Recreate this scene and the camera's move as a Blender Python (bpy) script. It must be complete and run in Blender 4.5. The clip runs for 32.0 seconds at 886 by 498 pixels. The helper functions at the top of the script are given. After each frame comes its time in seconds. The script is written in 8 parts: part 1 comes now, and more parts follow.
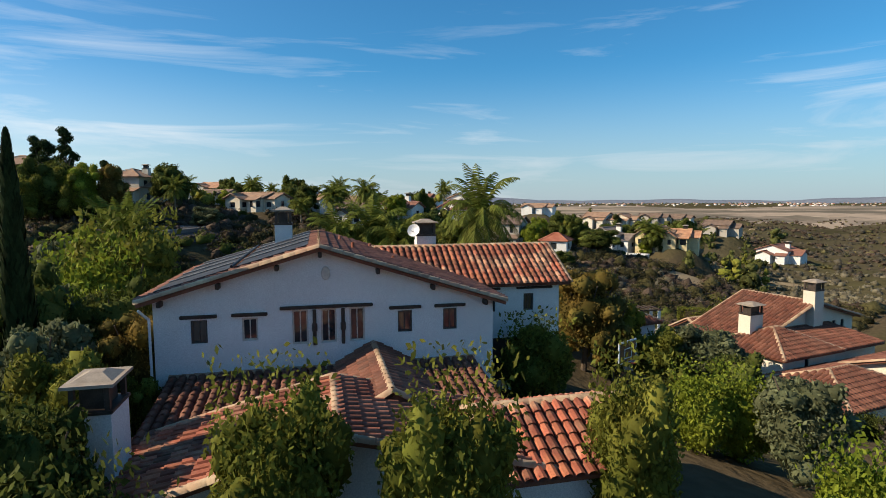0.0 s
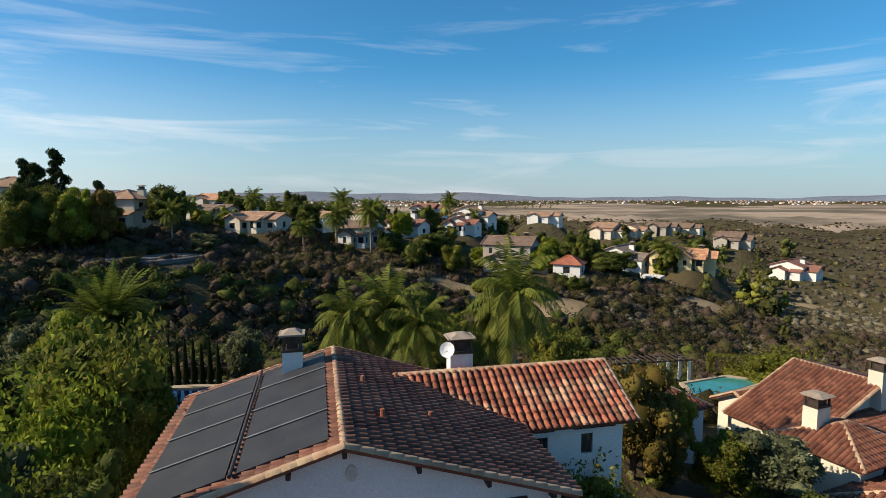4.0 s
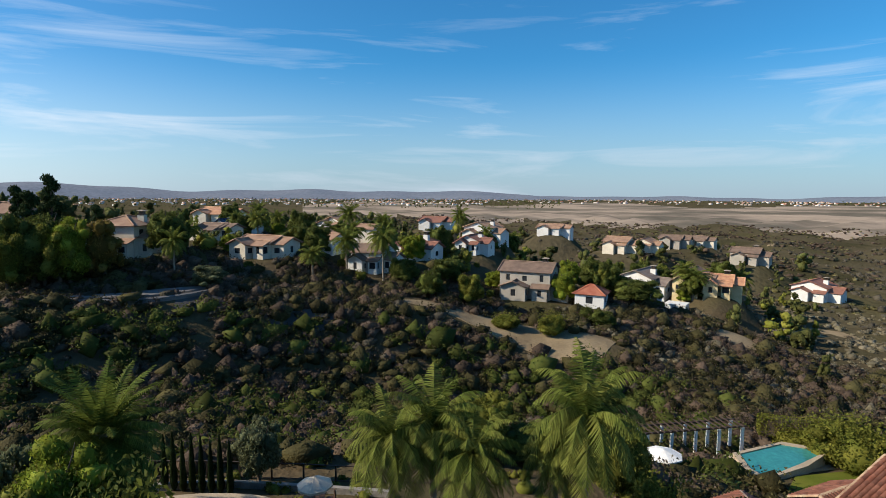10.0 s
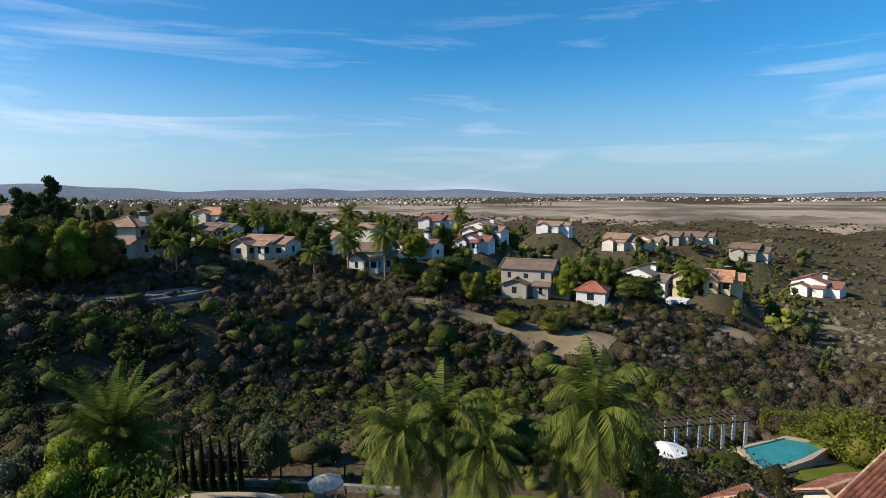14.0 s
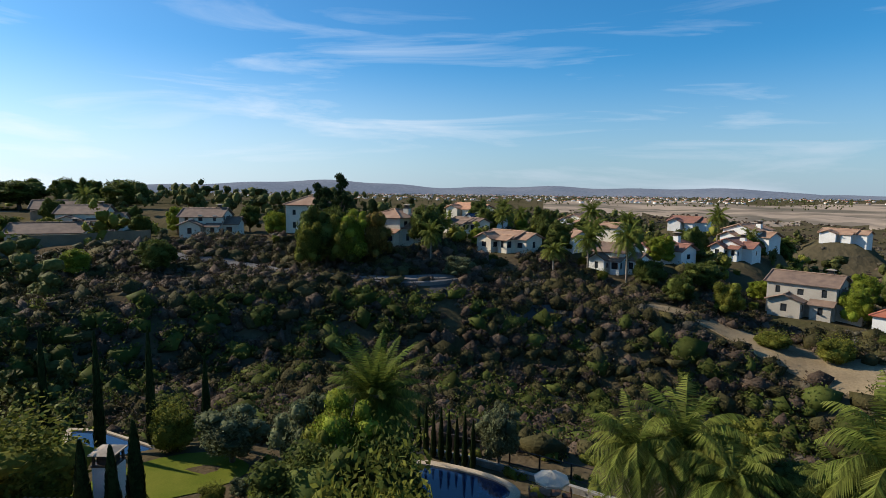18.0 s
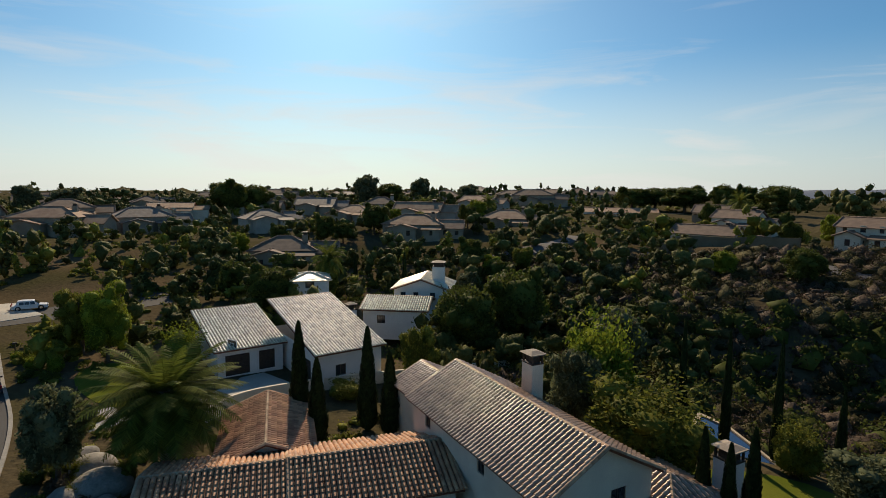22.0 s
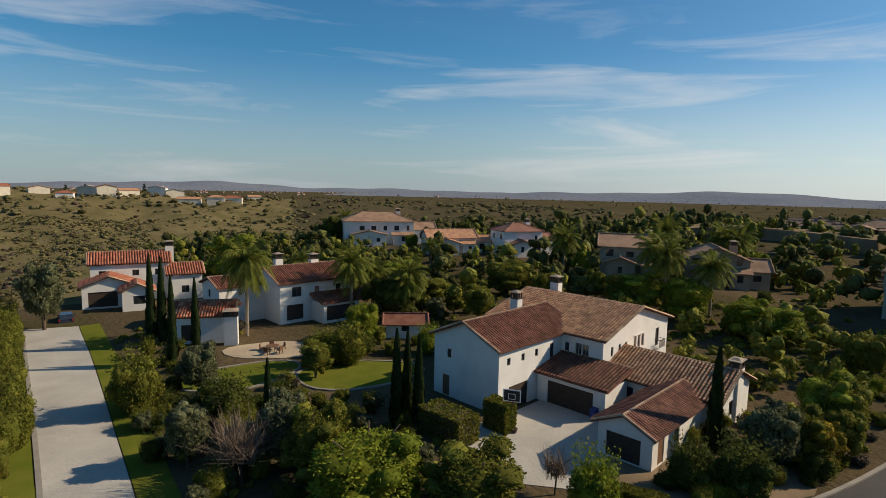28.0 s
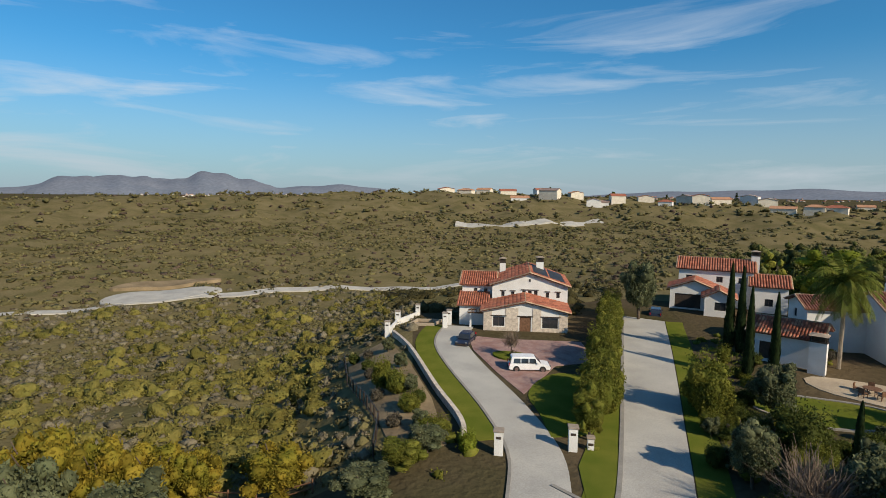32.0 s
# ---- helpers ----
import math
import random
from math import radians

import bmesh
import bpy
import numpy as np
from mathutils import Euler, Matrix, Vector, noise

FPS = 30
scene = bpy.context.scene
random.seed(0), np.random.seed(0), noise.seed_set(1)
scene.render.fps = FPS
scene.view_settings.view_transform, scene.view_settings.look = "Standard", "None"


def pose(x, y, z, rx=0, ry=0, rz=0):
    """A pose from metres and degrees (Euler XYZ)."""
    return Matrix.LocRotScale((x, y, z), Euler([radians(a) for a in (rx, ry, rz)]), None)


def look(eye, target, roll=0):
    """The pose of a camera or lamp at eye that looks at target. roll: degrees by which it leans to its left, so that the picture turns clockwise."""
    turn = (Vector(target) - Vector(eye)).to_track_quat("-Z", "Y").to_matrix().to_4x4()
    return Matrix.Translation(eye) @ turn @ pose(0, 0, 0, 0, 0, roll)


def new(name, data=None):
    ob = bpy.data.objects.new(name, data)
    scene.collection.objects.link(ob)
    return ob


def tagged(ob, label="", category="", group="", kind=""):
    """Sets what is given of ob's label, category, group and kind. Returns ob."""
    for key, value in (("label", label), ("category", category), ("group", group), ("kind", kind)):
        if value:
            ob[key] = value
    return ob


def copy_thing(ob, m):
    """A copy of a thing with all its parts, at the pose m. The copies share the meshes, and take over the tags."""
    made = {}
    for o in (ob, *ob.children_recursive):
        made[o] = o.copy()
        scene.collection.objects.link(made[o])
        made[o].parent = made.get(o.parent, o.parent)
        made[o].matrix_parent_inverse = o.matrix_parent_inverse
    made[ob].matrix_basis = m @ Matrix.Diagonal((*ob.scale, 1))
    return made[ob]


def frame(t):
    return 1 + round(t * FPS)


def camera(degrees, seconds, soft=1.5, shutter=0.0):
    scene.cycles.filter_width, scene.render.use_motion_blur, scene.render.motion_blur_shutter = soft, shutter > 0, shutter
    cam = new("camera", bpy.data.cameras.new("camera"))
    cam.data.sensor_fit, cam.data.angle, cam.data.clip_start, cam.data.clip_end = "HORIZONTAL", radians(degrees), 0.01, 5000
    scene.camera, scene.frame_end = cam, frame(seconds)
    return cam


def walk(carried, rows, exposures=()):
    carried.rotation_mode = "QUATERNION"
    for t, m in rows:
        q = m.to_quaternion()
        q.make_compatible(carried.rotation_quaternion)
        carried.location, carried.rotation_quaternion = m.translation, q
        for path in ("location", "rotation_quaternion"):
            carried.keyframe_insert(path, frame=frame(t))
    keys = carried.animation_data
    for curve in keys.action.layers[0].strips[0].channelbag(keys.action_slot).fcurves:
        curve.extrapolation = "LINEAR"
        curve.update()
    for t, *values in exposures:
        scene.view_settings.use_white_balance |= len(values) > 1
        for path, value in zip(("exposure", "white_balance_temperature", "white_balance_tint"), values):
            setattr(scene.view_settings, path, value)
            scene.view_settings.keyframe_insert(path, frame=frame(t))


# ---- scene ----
cam = camera(78.0, 32.0, soft=0.55)

# seconds, eye x y z, heading (anticlockwise from +y), pitch, lean to the right
PATH = [
    (0, 5.77, -11.75, 9.5, 0.06, -5.11, 0.24),
    (0.5, 5.55, -11.1, 10.15, 0.35, -5.15, 0.26),
    (1, 5.37, -10.39, 10.88, -0.05, -5.27, 0.17),
    (1.5, 5.15, -9.72, 11.54, 0.01, -5.23, 0.12),
    (2, 4.93, -9.03, 12.2, 0.16, -5.29, 0.11),
    (2.5, 4.77, -8.37, 12.9, 0.14, -5.37, 0.06),
    (3, 4.54, -7.71, 13.61, 0.12, -5.46, 0.07),
    (3.5, 4.28, -7.04, 14.31, 0.11, -5.55, 0.09),
    (5.5, 2.93, -4.37, 16.73, -0.31, -5.42, -0.21),
    (6, 2.76, -3.87, 17.45, 0.21, -5.51, -0.22),
    (6.5, 2.56, -3.1, 18.11, -0.1, -5.51, -0.3),
    (7, 2.23, -2.33, 18.81, -0.01, -5.64, -0.38),
    (7.5, 1.99, -1.77, 19.43, 0.65, -5.68, -0.35),
    (8, 1.71, -1.3, 19.96, 1.07, -5.74, -0.38),
    (8.5, 1.43, -0.75, 20.26, 0.93, -5.68, -0.41),
    (9, 1.17, -0.26, 20.47, 0.57, -5.69, -0.42),
    (9.5, 0.91, -0.01, 20.57, 0.52, -5.75, -0.38),
    (10, 0.62, 0.2, 20.5, 0.04, -5.77, -0.32),
    (10.5, 0.35, 0.22, 20.51, 0.35, -5.73, -0.16),
    (11, 0.19, 0.07, 20.61, 0.76, -5.81, -0),
    (11.5, 0.09, 0.06, 20.61, 0.61, -5.78, 0.1),
    (12, -0.03, 0.12, 20.52, 0.12, -5.77, 0.08),
    (12.5, -0.07, 0.06, 20.53, -0.02, -5.83, 0.17),
    (13, -0.04, 0.02, 20.5, -0.22, -5.8, 0.13),
    (13.5, -0, -0, 20.5, -0.2, -5.86, 0.15),
    (15.5, 0, 0, 20.5, 3.05, -6.16, -0.1),
    (16, 0, 0, 20.5, 6.77, -6.24, -0.16),
    (16.5, 0, 0, 20.5, 10.82, -6.27, -0.25),
    (17, 0, 0, 20.5, 14.23, -6.29, -0.37),
    (17.5, 0, 0, 20.5, 18.85, -6.29, -0.5),
    (18, 0, 0, 20.5, 24.73, -6.28, -0.61),
    (18.5, 0, 0, 20.5, 30.89, -6.25, -0.7),
    (19, 0, 0, 20.5, 37.42, -6.19, -0.75),
    (19.5, 0, 0, 20.5, 44.27, -6.12, -0.79),
    (20, 0, 0, 20.5, 52.77, -6, -0.83),
    (20.5, 0, 0, 20.5, 61.82, -5.98, -0.82),
    (21, 0, 0, 20.5, 69.57, -6.05, -0.74),
    (21.5, 0, 0, 20.5, 77.46, -6.18, -0.62),
    (22, 0, 0, 20.5, 86.23, -6.33, -0.55),
    (22.5, 0, 0, 20.5, 94.49, -6.45, -0.55),
    (23, 0, 0, 20.5, 101.9, -6.47, -0.62),
    (23.5, 0, 0, 20.5, 108.73, -6.46, -0.7),
    (24, 0, 0, 20.5, 116.65, -6.44, -0.76),
    (24.5, 0, 0, 20.5, 125.14, -6.4, -0.79),
    (25, 0, 0, 20.5, 132.5, -6.31, -0.81),
    (25.5, 0, 0, 20.5, 139.43, -6.23, -0.84),
    (27.5, 0, 0, 20.5, 169.35, -6.15, -0.96),
    (28, 0, 0, 20.5, 176.54, -6.27, -1.15),
    (28.5, 0, 0, 20.5, 183.76, -6.46, -1.32),
    (29, 0, 0, 20.5, 190.18, -6.59, -1.4),
    (29.5, 0, 0, 20.5, 197.50, -6.65, -1.34),
    (30, 0, 0, 20.5, 204.50, -6.59, -1.19),
    (30.5, 0, 0, 20.5, 211.93, -6.47, -1.02),
    (31, 0, 0, 20.5, 219.76, -6.35, -0.83),
    (31.5, 0, 0, 20.5, 226.26, -6.27, -0.64),
    (32, 0, 0, 20.5, 233.21, -6.19, -0.46),
]
EXPOSURES = [(0, 0.45, 6500, 10), (6.0, 0.42, 6500, 10), (8.0, 0.4, 6250, 10), (11.0, 0.4, 5950, 10), (16.5, 0.38, 5800, 10), (18.0, 0.35, 5950, 10), (19.5, 0.2, 6400, 9), (22.0, -0.05, 7100, 12), (25.5, -0.25, 7200, 13), (28.0, 0.0, 6900, 12), (30.0, 0.05, 6400, 11), (32.0, 0.1, 6350, 10)]
walk(cam, [(t, pose(x, y, z, 90 + pitch, 0, heading) @ pose(0, 0, 0, 0, 0, -lean)) for t, x, y, z, heading, pitch, lean in PATH], EXPOSURES)

# ---- daylight ----
SUN_AZ, SUN_EL = 97.0, 32.5
to_sun = Vector((-math.sin(radians(SUN_AZ)) * math.cos(radians(SUN_EL)), math.cos(radians(SUN_AZ)) * math.cos(radians(SUN_EL)), math.sin(radians(SUN_EL))))
sun = new("sun", bpy.data.lights.new("sun", "SUN"))
sun.data.energy, sun.data.angle, sun.data.color = 5.0, radians(0.53), (1.0, 0.84, 0.62)
sun.matrix_world = look(to_sun * 100, (0, 0, 0))

world = bpy.data.worlds.new("sky")
scene.world = world
world.use_nodes = True
wn, wl = world.node_tree.nodes, world.node_tree.links
wn.clear()
sky = wn.new("ShaderNodeTexSky")
sky.sky_type, sky.sun_disc = "NISHITA", False
sky.sun_elevation, sky.sun_rotation = radians(SUN_EL), radians(-SUN_AZ)
sky.altitude, sky.air_density, sky.dust_density, sky.ozone_density = 100, 1.0, 0.9, 3.0
coord = wn.new("ShaderNodeTexCoord")
stretch = wn.new("ShaderNodeMapping")
stretch.inputs["Scale"].default_value = (1.3, 2.0, 13.0)
stretch.inputs["Rotation"].default_value = (0.10, 0.05, 0.3)
cirrus = wn.new("ShaderNodeTexNoise")
cirrus.inputs["Scale"].default_value, cirrus.inputs["Detail"].default_value = 1.5, 8
cirrus.inputs["Roughness"].default_value, cirrus.inputs["Distortion"].default_value = 0.58, 0.6
veil = wn.new("ShaderNodeValToRGB")
veil.color_ramp.elements[0].position, veil.color_ramp.elements[1].position = 0.51, 0.76
height = wn.new("ShaderNodeSeparateXYZ")
low = wn.new("ShaderNodeMapRange")
low.inputs["From Min"].default_value, low.inputs["From Max"].default_value = 0.38, 0.12
low.inputs["To Min"].default_value, low.inputs["To Max"].default_value = 0.08, 1.0
amount = wn.new("ShaderNodeMath")
amount.operation = "MULTIPLY"
fade = wn.new("ShaderNodeMath")
fade.operation = "MULTIPLY"
fade.inputs[1].default_value = 0.75
mixer = wn.new("ShaderNodeMix")
mixer.data_type = "RGBA"
mixer.inputs["B"].default_value = (8.4, 8.7, 8.9, 1)
tint = wn.new("ShaderNodeMix")
tint.data_type, tint.blend_type = "RGBA", "MULTIPLY"
tint.inputs["Factor"].default_value = 1.0
tint.inputs["B"].default_value = (0.38, 1.0, 1.24, 1)
towards = wn.new("ShaderNodeVectorMath")
towards.operation = "DOT_PRODUCT"
towards.inputs[1].default_value = to_sun
glow = wn.new("ShaderNodeMapRange")
glow.interpolation_type = "SMOOTHSTEP"
glow.inputs["From Min"].default_value, glow.inputs["From Max"].default_value = 0.05, 0.92
wl.new(coord.outputs["Generated"], towards.inputs[0])
wl.new(towards.outputs["Value"], glow.inputs["Value"])
hue_of_air = wn.new("ShaderNodeMix")
hue_of_air.data_type = "RGBA"
hue_of_air.inputs["A"].default_value = (0.365, 0.98, 1.24, 1)
hue_of_air.inputs["B"].default_value = (0.50, 0.88, 1.10, 1)
wl.new(glow.outputs["Result"], hue_of_air.inputs["Factor"])
wl.new(hue_of_air.outputs["Result"], tint.inputs["B"])
back = wn.new("ShaderNodeBackground")
back.inputs["Strength"].default_value = 0.085
wo = wn.new("ShaderNodeOutputWorld")
wl.new(coord.outputs["Generated"], stretch.inputs["Vector"])
wl.new(stretch.outputs["Vector"], cirrus.inputs["Vector"])
wl.new(cirrus.outputs["Fac"], veil.inputs["Fac"])
wl.new(coord.outputs["Generated"], height.inputs["Vector"])
wl.new(height.outputs["Z"], low.inputs["Value"])
wl.new(veil.outputs["Color"], amount.inputs[0])
wl.new(low.outputs["Result"], amount.inputs[1])
wl.new(amount.outputs["Value"], fade.inputs[0])
wl.new(sky.outputs["Color"], tint.inputs["A"])
wl.new(tint.outputs["Result"], mixer.inputs["A"])
wl.new(fade.outputs["Value"], mixer.inputs["Factor"])
haze = wn.new("ShaderNodeMapRange")
haze.interpolation_type = "SMOOTHSTEP"
haze.inputs["From Min"].default_value, haze.inputs["From Max"].default_value = 0.24, -0.02
haze.inputs["To Min"].default_value, haze.inputs["To Max"].default_value = 0.0, 0.72
milky = wn.new("ShaderNodeMix")
milky.data_type = "RGBA"
bank = wn.new("ShaderNodeMix")
bank.data_type = "RGBA"
bank.inputs["A"].default_value = (4.9, 5.5, 6.0, 1)
bank.inputs["B"].default_value = (10.0, 10.4, 10.6, 1)
wl.new(glow.outputs["Result"], bank.inputs["Factor"])
wl.new(bank.outputs["Result"], milky.inputs["B"])
wl.new(height.outputs["Z"], haze.inputs["Value"])
wl.new(haze.outputs["Result"], milky.inputs["Factor"])
wl.new(mixer.outputs["Result"], milky.inputs["A"])
wl.new(milky.outputs["Result"], back.inputs["Color"])
wl.new(back.outputs["Background"], wo.inputs["Surface"])


# ---- materials ----
def surface(name, base, other, scale=1.0, rough=0.85, bump=0.3, fine=30.0, metal=0.0, spec=0.4, vary="", vary_by=0.25, depth=0.02, third=None, soft=(0.35, 0.65)):
    """Two colours mixed by coarse noise, fine grain on top, relief, and per-piece variation."""
    m = bpy.data.materials.new(name)
    m.use_nodes = True
    n, l = m.node_tree.nodes, m.node_tree.links
    p = n["Principled BSDF"]
    p.inputs["Roughness"].default_value, p.inputs["Metallic"].default_value = rough, metal
    p.inputs["Specular IOR Level"].default_value = spec
    c = n.new("ShaderNodeNewGeometry")
    coarse, grain = n.new("ShaderNodeTexNoise"), n.new("ShaderNodeTexNoise")
    coarse.inputs["Scale"].default_value, coarse.inputs["Detail"].default_value = scale, 6
    grain.inputs["Scale"].default_value, grain.inputs["Detail"].default_value = fine, 4
    l.new(c.outputs["Position"], coarse.inputs["Vector"])
    l.new(c.outputs["Position"], grain.inputs["Vector"])
    ramp = n.new("ShaderNodeValToRGB")
    e = ramp.color_ramp.elements
    e[0].position, e[1].position = soft
    e[0].color, e[1].color = (*base, 1), (*other, 1)
    if third:
        q = e.new((soft[0] + soft[1]) / 2)
        q.color = (*third, 1)
    l.new(coarse.outputs["Fac"], ramp.inputs["Fac"])
    bright = n.new("ShaderNodeMapRange")
    bright.inputs["From Min"].default_value, bright.inputs["From Max"].default_value = 0.25, 0.75
    bright.inputs["To Min"].default_value, bright.inputs["To Max"].default_value = 0.80, 1.15
    l.new(grain.outputs["Fac"], bright.inputs["Value"])
    value = bright.outputs["Result"]
    if vary:
        r = n.new("ShaderNodeObjectInfo").outputs["Random"] if vary == "object" else c.outputs["Random Per Island"]
        spread = n.new("ShaderNodeMapRange")
        spread.inputs["To Min"].default_value, spread.inputs["To Max"].default_value = 1 - vary_by, 1 + vary_by
        l.new(r, spread.inputs["Value"])
        times = n.new("ShaderNodeMath")
        times.operation = "MULTIPLY"
        l.new(value, times.inputs[0])
        l.new(spread.outputs["Result"], times.inputs[1])
        value = times.outputs["Value"]
    hue = n.new("ShaderNodeHueSaturation")
    l.new(ramp.outputs["Color"], hue.inputs["Color"])
    l.new(value, hue.inputs["Value"])
    l.new(hue.outputs["Color"], p.inputs["Base Color"])
    if bump:
        b = n.new("ShaderNodeBump")
        b.inputs["Strength"].default_value, b.inputs["Distance"].default_value = bump, depth
        l.new(grain.outputs["Fac"], b.inputs["Height"])
        l.new(b.outputs["Normal"], p.inputs["Normal"])
    return m


def leafy(name, base, other, vary_by=0.45, scale=0.6, through_light=0.35, rough=0.7, bump=0.0, fine=8.0, depth=0.2):
    m = surface(name, base, other, scale, rough, bump, fine, 0, 0.06, "island", vary_by, depth)
    n, l = m.node_tree.nodes, m.node_tree.links
    p, o = n["Principled BSDF"], n["Material Output"]
    t, mix = n.new("ShaderNodeBsdfTranslucent"), n.new("ShaderNodeMixShader")
    mix.inputs["Fac"].default_value = through_light
    l.new(p.inputs["Base Color"].links[0].from_socket, t.inputs["Color"])
    l.new(p.outputs["BSDF"], mix.inputs[1])
    l.new(t.outputs["BSDF"], mix.inputs[2])
    l.new(mix.outputs["Shader"], o.inputs["Surface"])
    return m


STUCCO = surface("white_stucco", (0.70, 0.69, 0.66), (0.60, 0.59, 0.56), 0.5, 0.9, 0.25, 25, soft=(0.4, 0.8))
CREAM = surface("cream_stucco", (0.68, 0.62, 0.50), (0.58, 0.52, 0.42), 0.5, 0.9, 0.25, 25)
BROWNWASH = surface("tan_stucco", (0.34, 0.28, 0.21), (0.27, 0.215, 0.16), 0.5, 0.9, 0.25, 25)
YELLOWWASH = surface("yellow_stucco", (0.66, 0.54, 0.30), (0.56, 0.45, 0.25), 0.5, 0.9, 0.25, 25)
TAUPE = surface("grey_stucco", (0.42, 0.38, 0.32), (0.35, 0.32, 0.27), 0.5, 0.9, 0.25, 25)
STONE = surface("stone_cladding", (0.62, 0.54, 0.44), (0.42, 0.36, 0.30), 2.2, 0.9, 0.8, 9, depth=0.06)
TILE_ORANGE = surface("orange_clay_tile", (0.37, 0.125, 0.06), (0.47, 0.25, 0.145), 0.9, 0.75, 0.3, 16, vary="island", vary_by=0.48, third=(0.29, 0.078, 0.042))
# real brown tile, also used to paint shaded slopes of lighter roofs
TILE_BROWN = surface("brown_and_shaded_clay_tile", (0.14, 0.048, 0.028), (0.20, 0.085, 0.052), 0.8, 0.75, 0.3, 16, vary="island", vary_by=0.35)
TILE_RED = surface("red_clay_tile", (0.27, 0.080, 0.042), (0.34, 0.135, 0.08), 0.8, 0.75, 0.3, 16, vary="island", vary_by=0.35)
TILE_FADED = surface("faded_red_tile", (0.25, 0.115, 0.075), (0.19, 0.085, 0.06), 0.6, 0.75, 0.3, 16, vary="island", vary_by=0.3)
TILE_GREYBROWN = surface("grey_brown_tile", (0.20, 0.135, 0.095), (0.13, 0.088, 0.066), 0.7, 0.88, 0.3, 14, vary="island", vary_by=0.35)
# base colour lifted to carry part of the sun glare on long slopes
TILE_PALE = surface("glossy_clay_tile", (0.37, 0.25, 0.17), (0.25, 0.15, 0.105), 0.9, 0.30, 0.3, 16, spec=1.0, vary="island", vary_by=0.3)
# near-white base stands in for sun glint on backlit roofs
TILE_WHITE = surface("sun_glint_tile", (0.78, 0.71, 0.54), (0.62, 0.54, 0.38), 0.9, 0.42, 0.3, 16, spec=0.6, vary="island", vary_by=0.2)
TILE_TAN = surface("tan_clay_tile", (0.50, 0.275, 0.15), (0.34, 0.165, 0.095), 0.9, 0.7, 0.3, 16, vary="island", vary_by=0.3)
TILE_FAR = surface("weathered_tan_tile", (0.33, 0.21, 0.135), (0.23, 0.135, 0.088), 0.5, 0.88, 0.3, 16, vary="island", vary_by=0.3)
TILE_SLATE = surface("grey_flat_tile", (0.15, 0.115, 0.095), (0.22, 0.175, 0.145), 0.9, 0.8, 0.3, 12, vary="island", vary_by=0.3)
RIDGE = surface("mortared_ridge_tile", (0.42, 0.31, 0.20), (0.32, 0.19, 0.12), 1.5, 0.85, 0.4, 12, vary="island")
SOLAR = surface("black_solar_mat", (0.022, 0.022, 0.024), (0.035, 0.034, 0.034), 1.0, 0.6, 0.3, 40)
PANEL = surface("blue_solar_panel", (0.02, 0.025, 0.05), (0.03, 0.035, 0.06), 1.0, 0.25, 0.1, 40)
PIPE = surface("grey_pipe", (0.16, 0.16, 0.16), (0.24, 0.24, 0.24), 3, 0.6, 0.1)
DARKWOOD = surface("dark_stained_wood", (0.035, 0.024, 0.018), (0.06, 0.04, 0.028), 4, 0.7, 0.3, 30)
WOOD = surface("brown_wood", (0.12, 0.06, 0.03), (0.19, 0.10, 0.055), 4, 0.7, 0.3, 30)
GLASS = surface("dark_window_glass", (0.02, 0.024, 0.03), (0.035, 0.04, 0.045), 1, 0.08, 0.0, 5, spec=0.8)
FRAME = surface("dark_window_frame", (0.05, 0.042, 0.036), (0.08, 0.065, 0.055), 5, 0.6, 0.1)
PALEFRAME = surface("pale_window_frame", (0.45, 0.40, 0.34), (0.55, 0.50, 0.43), 5, 0.6, 0.1)
BRONZE = surface("dark_bronze_metal", (0.05, 0.038, 0.03), (0.08, 0.06, 0.05), 4, 0.5, 0.1, metal=0.4)
CAPSTONE = surface("pale_chimney_cap", (0.34, 0.28, 0.22), (0.26, 0.21, 0.16), 3, 0.8, 0.3)
WHITEMETAL = surface("white_painted_metal", (0.74, 0.74, 0.74), (0.66, 0.66, 0.66), 3, 0.4, 0.05)
SOIL = surface("dry_soil", (0.115, 0.085, 0.052), (0.066, 0.060, 0.028), 0.05, 0.95, 0.8, 1.6, depth=0.25, third=(0.086, 0.068, 0.040), spec=0.0)
GRASS = surface("mown_grass", (0.100, 0.124, 0.018), (0.145, 0.152, 0.026), 0.35, 0.9, 0.6, 14, depth=0.05, spec=0.0)
DRYGRASS = surface("dry_grass_bank", (0.30, 0.23, 0.14), (0.19, 0.145, 0.09), 0.15, 0.95, 0.6, 3, depth=0.1, spec=0.0)
ASPHALT = surface("grey_asphalt", (0.058, 0.056, 0.055), (0.080, 0.077, 0.074), 0.12, 0.85, 0.3, 20, spec=0.15)
ROADGREY = surface("worn_grey_road", (0.17, 0.16, 0.155), (0.13, 0.122, 0.118), 0.2, 0.9, 0.3, 12, spec=0.1)
CONCRETE = surface("pale_concrete", (0.45, 0.43, 0.38), (0.36, 0.345, 0.31), 0.25, 0.85, 0.25, 10, spec=0.15)
KERB = surface("kerb_concrete", (0.28, 0.26, 0.225), (0.22, 0.205, 0.18), 0.6, 0.85, 0.25, 10)
PAVER = surface("red_brick_paver", (0.27, 0.155, 0.13), (0.36, 0.24, 0.20), 0.8, 0.9, 0.5, 5, depth=0.02, third=(0.30, 0.20, 0.18), spec=0.15)
SANDSTONE = surface("sandstone_paving", (0.44, 0.36, 0.26), (0.35, 0.285, 0.205), 0.4, 0.9, 0.3, 8, spec=0.15)
GRAVEL = surface("decomposed_granite", (0.24, 0.18, 0.12), (0.17, 0.13, 0.085), 0.3, 0.95, 0.5, 14, spec=0.0)
